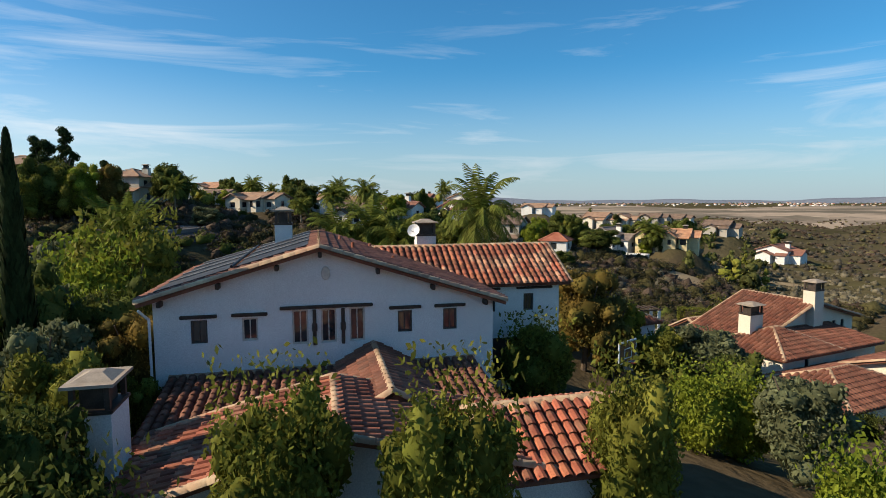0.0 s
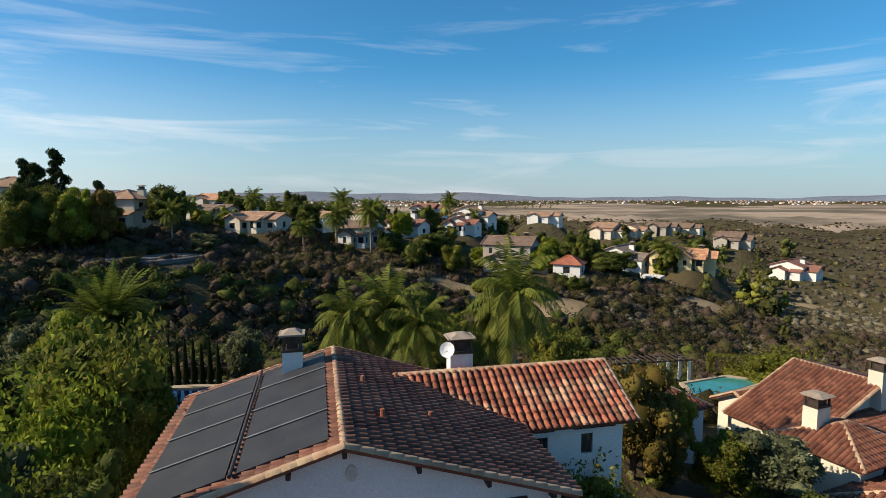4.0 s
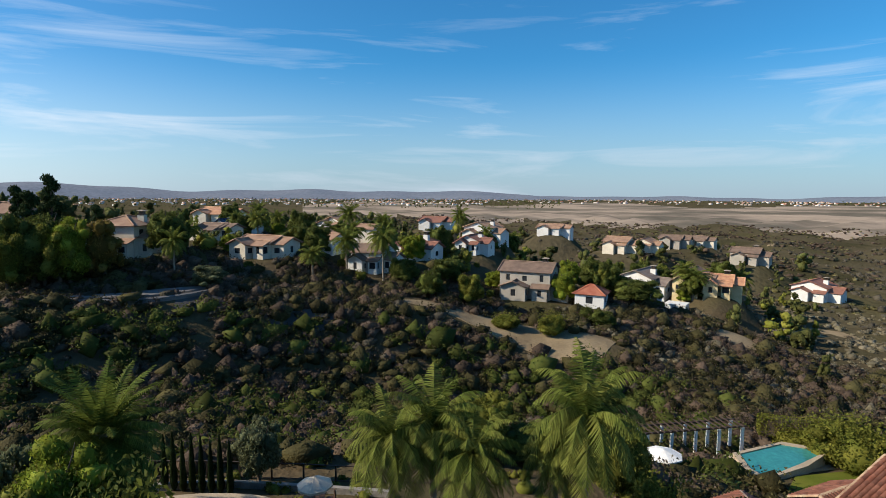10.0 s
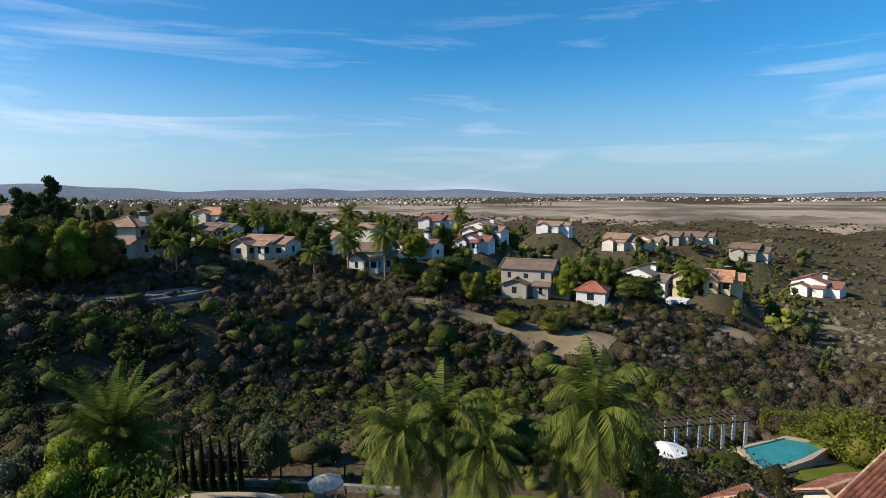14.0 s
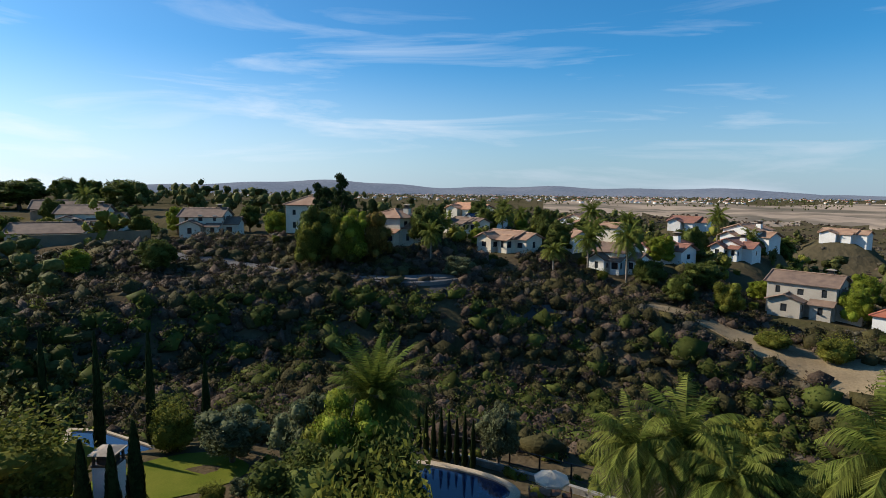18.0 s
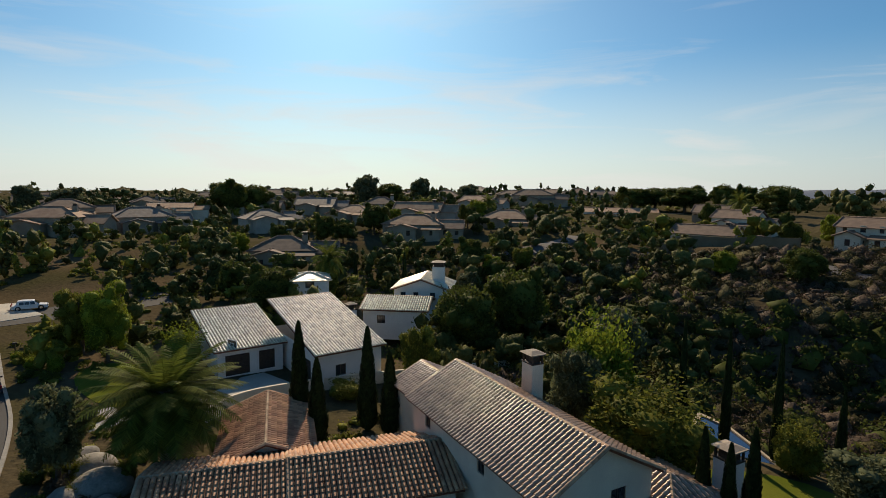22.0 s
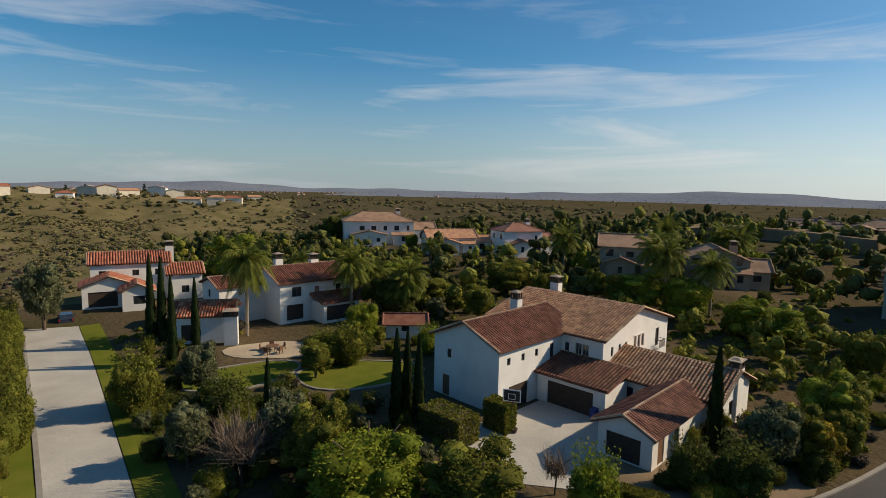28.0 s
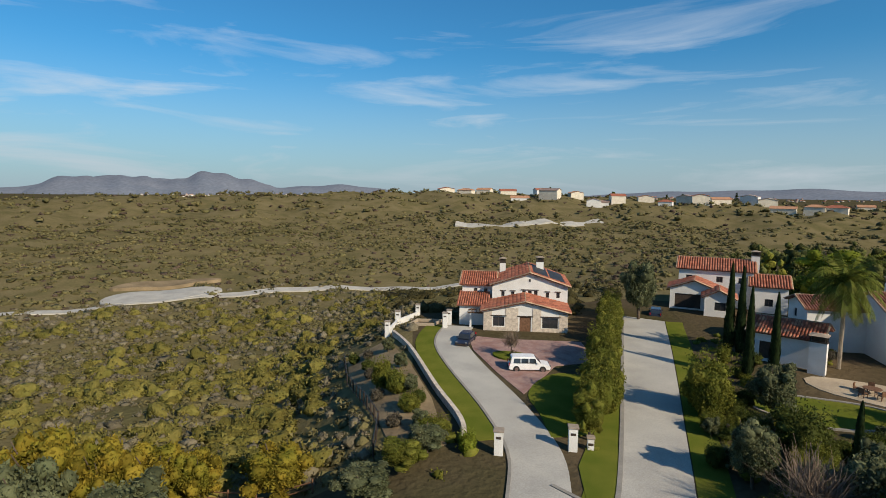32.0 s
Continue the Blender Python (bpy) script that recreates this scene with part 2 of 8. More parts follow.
ROCK = surface("grey_boulder", (0.30, 0.28, 0.25), (0.20, 0.185, 0.165), 1.2, 0.9, 0.8, 6, depth=0.06)
WATER = surface("blue_pool_water", (0.010, 0.024, 0.065), (0.013, 0.032, 0.08), 0.3, 0.06, 0.15, 2.5, spec=0.7)
WATER_GREEN = surface("turquoise_pool_water", (0.04, 0.20, 0.19), (0.05, 0.25, 0.22), 0.3, 0.06, 0.15, 2.5, spec=0.7)
BARK = surface("brown_bark", (0.13, 0.095, 0.065), (0.075, 0.055, 0.04), 3, 0.95, 0.8, 14, depth=0.04)
PALMBARK = surface("palm_trunk_bark", (0.30, 0.25, 0.19), (0.20, 0.165, 0.125), 3, 0.95, 0.8, 10, depth=0.04)
TWIG = surface("bare_twigs", (0.20, 0.15, 0.11), (0.14, 0.10, 0.07), 2, 0.95, 0.0, vary="island")
LEAF = {
    "oak": leafy("dark_green_leaf", (0.066, 0.084, 0.018), (0.104, 0.118, 0.028)),
    "bright": leafy("bright_green_leaf", (0.15, 0.19, 0.02), (0.22, 0.25, 0.03)),
    "olive": leafy("silver_olive_leaf", (0.11, 0.125, 0.062), (0.155, 0.165, 0.085)),
    "shrub": leafy("green_shrub_leaf", (0.115, 0.130, 0.022), (0.175, 0.170, 0.030)),
    "yellow": leafy("yellowing_leaf", (0.26, 0.19, 0.025), (0.16, 0.15, 0.02)),
    "autumn": leafy("russet_leaf", (0.185, 0.120, 0.030), (0.130, 0.112, 0.028)),
    "palm": leafy("palm_frond", (0.080, 0.110, 0.018), (0.125, 0.145, 0.026), 0.35),
    "queen": leafy("bright_palm_frond", (0.105, 0.135, 0.024), (0.165, 0.175, 0.036), 0.4),
    "cypress": leafy("dark_cypress_needle", (0.020, 0.034, 0.012), (0.03, 0.045, 0.015), 0.4, through_light=0.1),
    "pine": leafy("pine_needle", (0.03, 0.05, 0.018), (0.045, 0.065, 0.022), 0.4, through_light=0.15),
    "sage": leafy("grey_sage_leaf", (0.105, 0.090, 0.066), (0.078, 0.070, 0.050), 0.35, through_light=0.15, bump=1.0, fine=3.5),
    "brown": leafy("brown_brush", (0.110, 0.078, 0.056), (0.078, 0.058, 0.042), 0.4, through_light=0.12, bump=1.0, fine=3.5),
    "chaparral": leafy("chaparral_leaf", (0.048, 0.044, 0.018), (0.076, 0.066, 0.027), 0.5, through_light=0.15, bump=1.0, fine=3.5),
    "mesa": leafy("mesa_scrub_leaf", (0.118, 0.108, 0.045), (0.160, 0.138, 0.062), 0.35, scale=0.02, through_light=0.12, bump=1.0, fine=1.2, depth=0.5),
    "coast": leafy("yellowing_coastal_shrub", (0.150, 0.140, 0.034), (0.200, 0.172, 0.046), 0.3, through_light=0.2, bump=1.0, fine=2.0, depth=0.4),
    "dry": leafy("dry_coastal_brush", (0.185, 0.160, 0.112), (0.150, 0.132, 0.080), 0.3, through_light=0.12, bump=1.0, fine=3.0),
    "wood": leafy("far_tree_crown", (0.070, 0.080, 0.024), (0.110, 0.112, 0.034), 0.5, through_light=0.15, bump=1.0, fine=1.6, depth=0.6),
    "yellowwood": leafy("far_bright_crown", (0.160, 0.175, 0.028), (0.225, 0.215, 0.040), 0.4, through_light=0.2, bump=1.0, fine=1.6, depth=0.6),
    "blossom": leafy("pale_blossom", (0.42, 0.40, 0.30), (0.30, 0.30, 0.18), 0.3),
}
BRUSHLAND = surface("brush_covered_hillside", (0.085, 0.074, 0.036), (0.058, 0.052, 0.026), 0.02, 1.0, 0.6, 0.5, depth=1.0, third=(0.092, 0.076, 0.046), spec=0.0)
HILLSIDE = surface("dry_grassy_hillside", (0.175, 0.145, 0.075), (0.120, 0.106, 0.048), 0.08, 1.0, 0.6, 1.5, depth=0.3, third=(0.155, 0.128, 0.062), spec=0.0)
# aerial haze is put into this blue-grey base colour
FARHILL = surface("haze_tinted_hill", (0.16, 0.185, 0.23), (0.19, 0.21, 0.25), 0.004, 1.0, 0.0, 0.05, spec=0.0)
PLAIN = surface("distant_plain", (0.36, 0.285, 0.215), (0.15, 0.13, 0.10), 0.0035, 1.0, 0.0, 0.03, third=(0.24, 0.195, 0.15), soft=(0.42, 0.58), spec=0.0)
TYRE = surface("black_rubber", (0.015, 0.015, 0.015), (0.025, 0.025, 0.025), 6, 0.8, 0.1)
CARGREY = surface("silver_blue_car_paint", (0.36, 0.40, 0.50), (0.32, 0.36, 0.46), 2, 0.3, 0.0, metal=0.3)
CARDARK = surface("dark_blue_car_paint", (0.03, 0.04, 0.07), (0.035, 0.045, 0.075), 2, 0.25, 0.0, metal=0.3)
CARWHITE = surface("white_car_paint", (0.80, 0.80, 0.80), (0.74, 0.74, 0.74), 2, 0.25, 0.0)
CHROME = surface("bright_metal", (0.6, 0.6, 0.6), (0.5, 0.5, 0.5), 4, 0.25, 0.0, metal=1.0)
REDLAMP = surface("red_lamp_lens", (0.35, 0.02, 0.02), (0.3, 0.02, 0.02), 4, 0.2, 0.0)
CANVAS = surface("beige_canvas", (0.58, 0.50, 0.40), (0.50, 0.43, 0.34), 2, 0.9, 0.2)
WHITECLOTH = surface("white_canvas", (0.80, 0.79, 0.76), (0.72, 0.71, 0.68), 2, 0.9, 0.2)
BLUEBIN = surface("blue_plastic", (0.02, 0.05, 0.20), (0.025, 0.06, 0.22), 4, 0.5, 0.0)


# ---- mesh helpers ----
def mesh_of(name, verts, faces, material, smooth=False):
    me = bpy.data.meshes.new(name)
    verts = np.asarray(verts, dtype=np.float32).reshape(-1, 3)
    if isinstance(faces, np.ndarray):
        k = faces.shape[1]
        me.vertices.add(len(verts))
        me.vertices.foreach_set("co", verts.ravel())
        me.loops.add(faces.size)
        me.loops.foreach_set("vertex_index", faces.astype(np.int32).ravel())
        me.polygons.add(len(faces))
        me.polygons.foreach_set("loop_start", np.arange(0, faces.size, k, dtype=np.int32))
        me.update(calc_edges=True)
    else:
        me.from_pydata(verts.tolist(), [], faces)
    if smooth:
        me.polygons.foreach_set("use_smooth", np.ones(len(me.polygons), dtype=bool))
    me.materials.append(material)
    return me


def thing(name, x, y, z, rz=0, label="", category="", group="", kind=""):
    ob = new(name)
    ob.empty_display_size = 0.3
    ob.matrix_basis = pose(x, y, z, 0, 0, rz)
    return tagged(ob, label, category, group, kind)


def part(name, data, material, parent, label="", at=None):
    """One mesh object under a thing: data is a bmesh, or vertices and faces, or a finished mesh."""
    if isinstance(data, bmesh.types.BMesh):
        me = bpy.data.meshes.new(name)
        data.to_mesh(me)
        data.free()
        me.materials.append(material)
    elif isinstance(data, tuple):
        me = mesh_of(name, data[0], data[1], material)
    else:
        me = data
    ob = new(name, me)
    ob.parent = parent
    if at is not None:
        ob.matrix_basis = at
    if label:
        tagged(ob, label)
    return ob


def box(bm, x0, y0, z0, x1, y1, z1, bevel=0.0):
    got = bmesh.ops.create_cube(bm, size=1, matrix=Matrix.Translation(((x0 + x1) / 2, (y0 + y1) / 2, (z0 + z1) / 2)) @ Matrix.Diagonal((abs(x1 - x0), abs(y1 - y0), abs(z1 - z0), 1)))
    if bevel:
        edges = {e for v in got["verts"] for e in v.link_edges}
        bmesh.ops.bevel(bm, geom=list(edges), offset=bevel, segments=2, affect="EDGES")
    return bm


def boxes(*rows, bevel=0.0):
    bm = bmesh.new()
    for r in rows:
        box(bm, *r, bevel=bevel)
    return bm


def tube(bm, a, b, r0, r1, n=8):
    a, b = Vector(a), Vector(b)
    d = b - a
    m = Matrix.Translation((a + b) / 2) @ d.to_track_quat("Z", "Y").to_matrix().to_4x4()
    bmesh.ops.create_cone(bm, cap_ends=True, segments=n, radius1=r0, radius2=r1, depth=d.length, matrix=m)
    return bm


def round_core(level):
    """Unit ball of triangles for the inside of bushes and crowns."""
    bm = bmesh.new()
    bmesh.ops.create_icosphere(bm, subdivisions=level, radius=1.0)
    v = np.array([q.co[:] for q in bm.verts])
    f = np.array([[q.index for q in p.verts] for p in bm.faces])
    bm.free()
    return v, f


CORES = {k: round_core(k) for k in (1, 2, 3)}


def core_lumps(centres, rx, rz, rnd, level=2, rough=0.28):
    """Uneven rounded lumps, one at each centre; returns vertices and triangles."""
    v, f = CORES[level]
    n, m = len(centres), len(v)
    ph = rnd.uniform(0, 6.283, (n, 1, 3))
    k = 1 + rough * np.sin(v[None, :, 0] * 3.1 + ph[..., 0]) * np.sin(v[None, :, 1] * 3.7 + ph[..., 1]) + rough * 0.6 * np.sin(v[None, :, 2] * 6.0 + v[None, :, 0] * 5.0 + ph[..., 2])
    k += rnd.normal(0, rough * 0.45, (n, m))
    p = centres[:, None, :] + v[None] * k[..., None] * np.stack([rx, rx, rz], 1)[:, None, :]
    return p.reshape(-1, 3), (f[None] + (np.arange(n) * m)[:, None, None]).reshape(-1, 3)


def halved(quads):
    """Quads as pairs of triangles."""
    return np.concatenate([quads[:, [0, 1, 2]], quads[:, [0, 2, 3]]])


def smooth_step(a, b, v):
    t = np.clip((v - a) / (b - a), 0, 1)
    return t * t * (3 - 2 * t)


# ---- ground ----
RINGS = np.array([30, 45, 60, 78, 97, 125, 180, 300, 600])
PROFILES = {
    -40: [-3.5, -6.2, -7.3, -9, -14, -12, -13, -13, -16],
    -12: [0, -2, -8, -14, -4.5, -1.5, -5, -8, -14],
    7: [0, -2, -9, -11, 1, 4, 5, 3, -8],
    28: [0, -1, -6, -6, 5, 8, 9, 9, 0],
    50: [0, 0, -6, -6, 5, 9, 11, 13, 8],
    80: [0, 0, -1, -3, 0, 4, 9, 14, 16],
    115: [0, 0, 0, 0.5, 1.2, 3, 6, 10, 14],
    150: [0, 0, 0, 0.5, 1.4, 3, 8.5, 2, -6],
    190: [0, 0, 0.2, 0.7, 1.0, 0.5, -1, -8, 4],
    236: [0, 0, 0.2, 0.3, -1.6, -8, -13, -8, 16],
    252: [-1, -4, -7, -9, -11, -13, -13, -7, 12],
    290: [-3.5, -6, -7.5, -9, -11, -13, -13, -10, 0],
}
ANGLES = sorted(PROFILES)
TABLE = np.array([PROFILES[k] for k in ANGLES] + [PROFILES[ANGLES[0]]], float)
BEARINGS = np.array(ANGLES + [ANGLES[0] + 360], float)


# graded lots: place, level, radius
PADS = [(-57, 101, 8.8, 10), (-38, 116, 7.1, 10), (-31, 131, 6.9, 9), (-71, 175, 11.2, 10), (-60, 162, 9.0, 8), (-58, 141, 8.6, 8), (-36, 190, 7.2, 10), (-15, 121, 3.4, 8), (-7, 133, 4.8, 8), (-3, 207, 7.3, 10), (12, 175, 5.6, 10), (8, 156, 4.0, 8), (20, 120, -1.9, 10), (30, 112, -2.4, 5), (49, 136, -3.8, 9), (62, 132, -2.7, 10), (114, 169, -11.3, 11), (73, 215, -1.5, 14), (113, 204, -4.4, 11), (106, 242, -1.7, 16), (47, 239, 3.3, 11), (53, 124, -6.9, 5),
        (48, -90, 0.8, 14), (15, -80, 1.2, 10), (26, -70, 1.1, 6), (6, -163, 4.5, 18), (-20, -143, 4.0, 18), (-50, -101, 4.0, 16), (-75, -82, 3.1, 14), (-139, 80, 4.9, 16), (-148, 97, 8.4, 12), (-108, 100, 8.3, 10), (-77, 97, 10.7, 7)]


def ground_z(x, y):
    """The height of the land."""
    x, y = np.atleast_1d(np.asarray(x, float)), np.atleast_1d(np.asarray(y, float))
    r = np.hypot(x, y) + 1e-6
    az = (np.degrees(np.arctan2(-x, y)) + 40) % 360 - 40
    i = np.clip(np.searchsorted(BEARINGS, az, side="right") - 1, 0, len(ANGLES) - 1)
    w = (az - BEARINGS[i]) / (BEARINGS[i + 1] - BEARINGS[i])
    w = w * w * (3 - 2 * w)
    j = np.clip(np.searchsorted(RINGS, r, side="right") - 1, 0, len(RINGS) - 2)
    v = np.clip((r - RINGS[j]) / (RINGS[j + 1] - RINGS[j]), 0, 1)
    v = v * v * (3 - 2 * v)
    row = lambda k: TABLE[k, j] * (1 - v) + TABLE[k, j + 1] * v
    z = row(i) * (1 - w) + row(i + 1) * w
    far = smooth_step(600, 1300, r)
    z = z * (1 - far) - 22 * far
    z = z * smooth_step(14, 30, r)
    rough = smooth_step(70, 130, r) * (1 + 2.5 * smooth_step(250, 500, r)) * (1 - 0.7 * smooth_step(900, 1600, r))
    bumps = np.sin(x * 0.061 + 1.3 * np.sin(y * 0.043)) * np.cos(y * 0.052 + 1.1 * np.sin(x * 0.037)) + 0.5 * np.sin(x * 0.15 + y * 0.11) * np.sin(y * 0.17 - x * 0.07)
    z = z + rough * bumps * 1.1
    for px, py, pz, pr in PADS:
        w = 1 - smooth_step(pr * 0.75, pr * 1.7, np.hypot(x - px, y - py))
        z = z * (1 - w) + (pz - 0.15) * w
    return z


def gz(x, y):
    return float(ground_z(x, y)[0])


def build_ground():
    radii = np.concatenate([[0.5], np.arange(4, 140, 2.0), np.geomspace(141, 4800, 70)])
    n = 300
    ang = np.linspace(0, 2 * math.pi, n, endpoint=False)
    rr, aa = np.meshgrid(radii, ang, indexing="ij")
    x, y = rr * -np.sin(aa), rr * np.cos(aa)
    z = ground_z(x.ravel(), y.ravel()).reshape(x.shape)
    verts = np.stack([x, y, z], -1).reshape(-1, 3)
    i, j = np.meshgrid(np.arange(len(radii) - 1), np.arange(n), indexing="ij")
    k = (j + 1) % n
    faces = np.stack([i * n + j, i * n + k, (i + 1) * n + k, (i + 1) * n + j], -1).reshape(-1, 4)[:, ::-1]
    me = mesh_of("ground", verts, faces, SOIL, True)
    me.materials.append(PLAIN)
    me.materials.append(BRUSHLAND)
    me.materials.append(HILLSIDE)
    c = verts[faces].mean(1)
    az, r = np.degrees(np.arctan2(-c[:, 0], c[:, 1])), np.hypot(c[:, 0], c[:, 1])
    me.polygons.foreach_set("material_index", np.where((az > -75) & (az < 14) & (r > 650 + 60 * np.sin(az * 0.4)) & (r < 2500 + 500 * np.sin(az * 0.3)), 1, np.where((az > -168) & (az < -66) & (r > np.where(az < -124, 105, 40)) & (r < 640), 3, np.where(r > 150, 2, 0))).astype(np.int32))
    tagged(new("ground", me), "dry brown hillside soil falling into a brushy canyon", "ground", kind="structure")


build_ground()


def drape(name, outline, material, lift=0.05, thick=0.25, step=0.0, label="", category="", kind="structure"):
    """A slab with the given outline whose top follows the land."""
    bm = bmesh.new()
    vs = [bm.verts.new((x, y, 0)) for x, y in outline]
    f = bm.faces.new(vs)
    if f.normal.z < 0:
        f.normal_flip()
    if step:
        xs, ys = [p[0] for p in outline], [p[1] for p in outline]
        for axis, lo, hi in ((0, min(xs), max(xs)), (1, min(ys), max(ys))):
            c = lo + step
            while c < hi:
                co, no = (Vector((c, 0, 0)), Vector((1, 0, 0))) if axis == 0 else (Vector((0, c, 0)), Vector((0, 1, 0)))
                bmesh.ops.bisect_plane(bm, geom=bm.verts[:] + bm.edges[:] + bm.faces[:], plane_co=co, plane_no=no)
                c += step
    for v in bm.verts:
        v.co.z = gz(v.co.x, v.co.y) + lift
    top = bm.faces[:]
    got = bmesh.ops.extrude_face_region(bm, geom=top)
    for v in got["geom"]:
        if isinstance(v, bmesh.types.BMVert):
            v.co.z -= thick
    bmesh.ops.recalc_face_normals(bm, faces=bm.faces[:])
    me = bpy.data.meshes.new(name)
    bm.to_mesh(me)
    bm.free()
    me.materials.append(material)
    return tagged(new(name, me), label, category, kind=kind)


def strip(name, left, right, material, lift=0.05, thick=0.3, label="", category=""):
    """A slab between two lines of equal length, its top following the land."""
    bm = bmesh.new()
    rows = [[bm.verts.new((x, y, gz(x, y) + lift)) for x, y in line] for line in (left, right)]
    faces = [bm.faces.new((rows[0][k], rows[1][k], rows[1][k + 1], rows[0][k + 1])) for k in range(len(left) - 1)]
    got = bmesh.ops.extrude_face_region(bm, geom=faces)
    for v in got["geom"]:
        if isinstance(v, bmesh.types.BMVert):
            v.co.z -= thick
    bmesh.ops.recalc_face_normals(bm, faces=bm.faces[:])
    me = bpy.data.meshes.new(name)
    bm.to_mesh(me)
    bm.free()
    me.materials.append(material)
    return tagged(new(name, me), label, category, kind="structure")


def lane(name, line, width, material, lift=0.05, thick=0.3, label="", category="", shift=0.0):
    """A strip of even width along a line, moved sideways by shift."""
    out = ribbon(line, 2.0)
    n = len(line)
    mid = [Vector((*p, 0)) for p in line]
    side = [Vector((*p, 0)) - q for p, q in zip(out[:n], mid)]
    left = [(q + s * (shift + width / 2))[:2] for q, s in zip(mid, side)]
    right = [(q + s * (shift - width / 2))[:2] for q, s in zip(mid, side)]
    return strip(name, left, right, material, lift, thick, label, category)


def ribbon(line, width, closed=False):
    """The outline of a strip along a line."""
    pts = [Vector((*p, 0)) for p in line]
    left, right = [], []
    for i, p in enumerate(pts):
        d = (pts[min(i + 1, len(pts) - 1)] - pts[max(i - 1, 0)]).normalized()
        s = Vector((-d.y, d.x, 0)) * width / 2
        left.append((p + s)[:2])
        right.append((p - s)[:2])
    return left + right[::-1]


def curve_line(points, steps=6):
    """A smooth line through points."""
    pts = [Vector((*p, 0)) for p in points]
    pts = [2 * pts[0] - pts[1]] + pts + [2 * pts[-1] - pts[-2]]
    out = []
    for i in range(1, len(pts) - 2):
        a, b, c, d = pts[i - 1 : i + 3]
        for k in range(steps):
            t = k / steps
            q = 0.5 * (2 * b + (c - a) * t + (2 * a - 5 * b + 4 * c - d) * t * t + (3 * b - a - 3 * c + d) * t ** 3)
            out.append((q.x, q.y))
    out.append((pts[-2].x, pts[-2].y))
    return out


def blob(cx, cy, rx, ry, rot=0, n=20, wob=0.08, seed=1):
    rnd = random.Random(seed)
    ph = [rnd.uniform(0, 6.28) for _ in range(3)]
    out = []
    for i in range(n):
        a = 2 * math.pi * i / n
        k = 1 + wob * (math.sin(2 * a + ph[0]) + math.sin(3 * a + ph[1]))
        x, y = rx * k * math.cos(a), ry * k * math.sin(a)
        out.append((cx + x * math.cos(rot) - y * math.sin(rot), cy + x * math.sin(rot) + y * math.cos(rot)))
    return out



# ---- houses ----
def wall_with_openings(width, height, holes, peak=None, recess=0.14, foot=1.5, ends=None):
    """An outside wall in its own plane (x along, z up, y outwards is negative): rows of quads round the openings, with reveals.
    peak: (x, z) of a gable's top."""
    xs = sorted({0.0, width, *(h[0] for h in holes), *(h[0] + h[2] for h in holes), *([peak[0]] if peak else [])})

    def top(x):
        if not peak:
            return height
        lo, hi = ends or (height, height)
        return lo + (peak[1] - lo) * x / peak[0] if x <= peak[0] else hi + (peak[1] - hi) * (width - x) / (width - peak[0])

    verts, faces = [], []

    def quad(*p):
        k = len(verts)
        verts.extend(p)
        faces.append([k, k + 1, k + 2, k + 3])

    for a, b in zip(xs, xs[1:]):
        mid = (a + b) / 2
        cuts = sorted((h[1], h[1] + h[3]) for h in holes if h[0] < mid < h[0] + h[2])
        z = -foot
        for lo, hi in cuts:
            if lo > z:
                quad((a, 0, z), (b, 0, z), (b, 0, lo), (a, 0, lo))
            z = hi
        quad((a, 0, z), (b, 0, z), (b, 0, top(b)), (a, 0, top(a)))
    for x, z, w, h, *_ in holes:
        c = [(x, z), (x + w, z), (x + w, z + h), (x, z + h)]
        for (x0, z0), (x1, z1) in zip(c, c[1:] + c[:1]):
            quad((x0, 0, z0), (x0, recess, z0), (x1, recess, z1), (x1, 0, z1))
    return verts, faces


LOOSE = []


def tiles_on(p0, p1, p2, p3, spacing=0.33, course=0.42, lift=0.02):
    """Barrel tiles on a slope: eave p0 to p1, ridge p3 to p2. Returns vertices and quads."""
    p0, p1, p2, p3 = (Vector(p) for p in (p0, p1, p2, p3))
    e = (p1 - p0).normalized()
    n = (p1 - p0).cross(p3 - p0).normalized()
    up = n.cross(e)
    length, rise = (p1 - p0).length, (p3 - p0).dot(up)
    s3, s2 = (p3 - p0).dot(e), (p2 - p0).dot(e)
    cols = max(1, int(length / spacing))
    sp = length / cols
    arc = [math.pi * k / 4 for k in range(5)]
    verts, faces = [], []
    rnd = random.Random(int(length * 1000))
    for i in range(cols):
        s = (i + 0.5) * sp
        t1 = rise
        if s3 > 0.01 and s < s3:
            t1 = rise * s / s3
        if s2 < length - 0.01 and s > s2:
            t1 = rise * (length - s) / (length - s2)
        t0 = 0.0
        if s3 < -0.01:
            pass
        k = 0
        t = t0
        while t < t1 - 0.12:
            te = min(t + course * 1.12, t1)
            r = sp * 0.45
            jx, jz = rnd.uniform(-0.008, 0.008), rnd.uniform(0, 0.012)
            base = len(verts)
            for tt, rr, zz in ((t - 0.02, r, 0.045), (te, r * 0.86, 0.0)):
                for a in arc:
                    verts.append(p0 + e * (s + jx - rr * math.cos(a)) + up * tt + n * (lift + jz + zz + rr * math.sin(a) * 1.05))
            for q in range(4):
                faces.append((base + q, base + q + 1, base + 6 + q, base + 5 + q))
            faces.append((base, base + 4, base + 3, base + 1))
            t += course
            k += 1
    return verts, faces


def slab(p, thick=0.13):
    """A flat panel through three or four corners, with thickness downwards."""
    p = [Vector(q) for q in p]
    n = (p[1] - p[0]).cross(p[-1] - p[0]).normalized() * thick
    verts = p + [q - n for q in p]
    k = len(p)
    faces = [list(range(k)), list(range(2 * k - 1, k - 1, -1))]
    for i in range(k):
        j = (i + 1) % k
        faces.append([i, k + i, k + j, j])
    return verts, faces


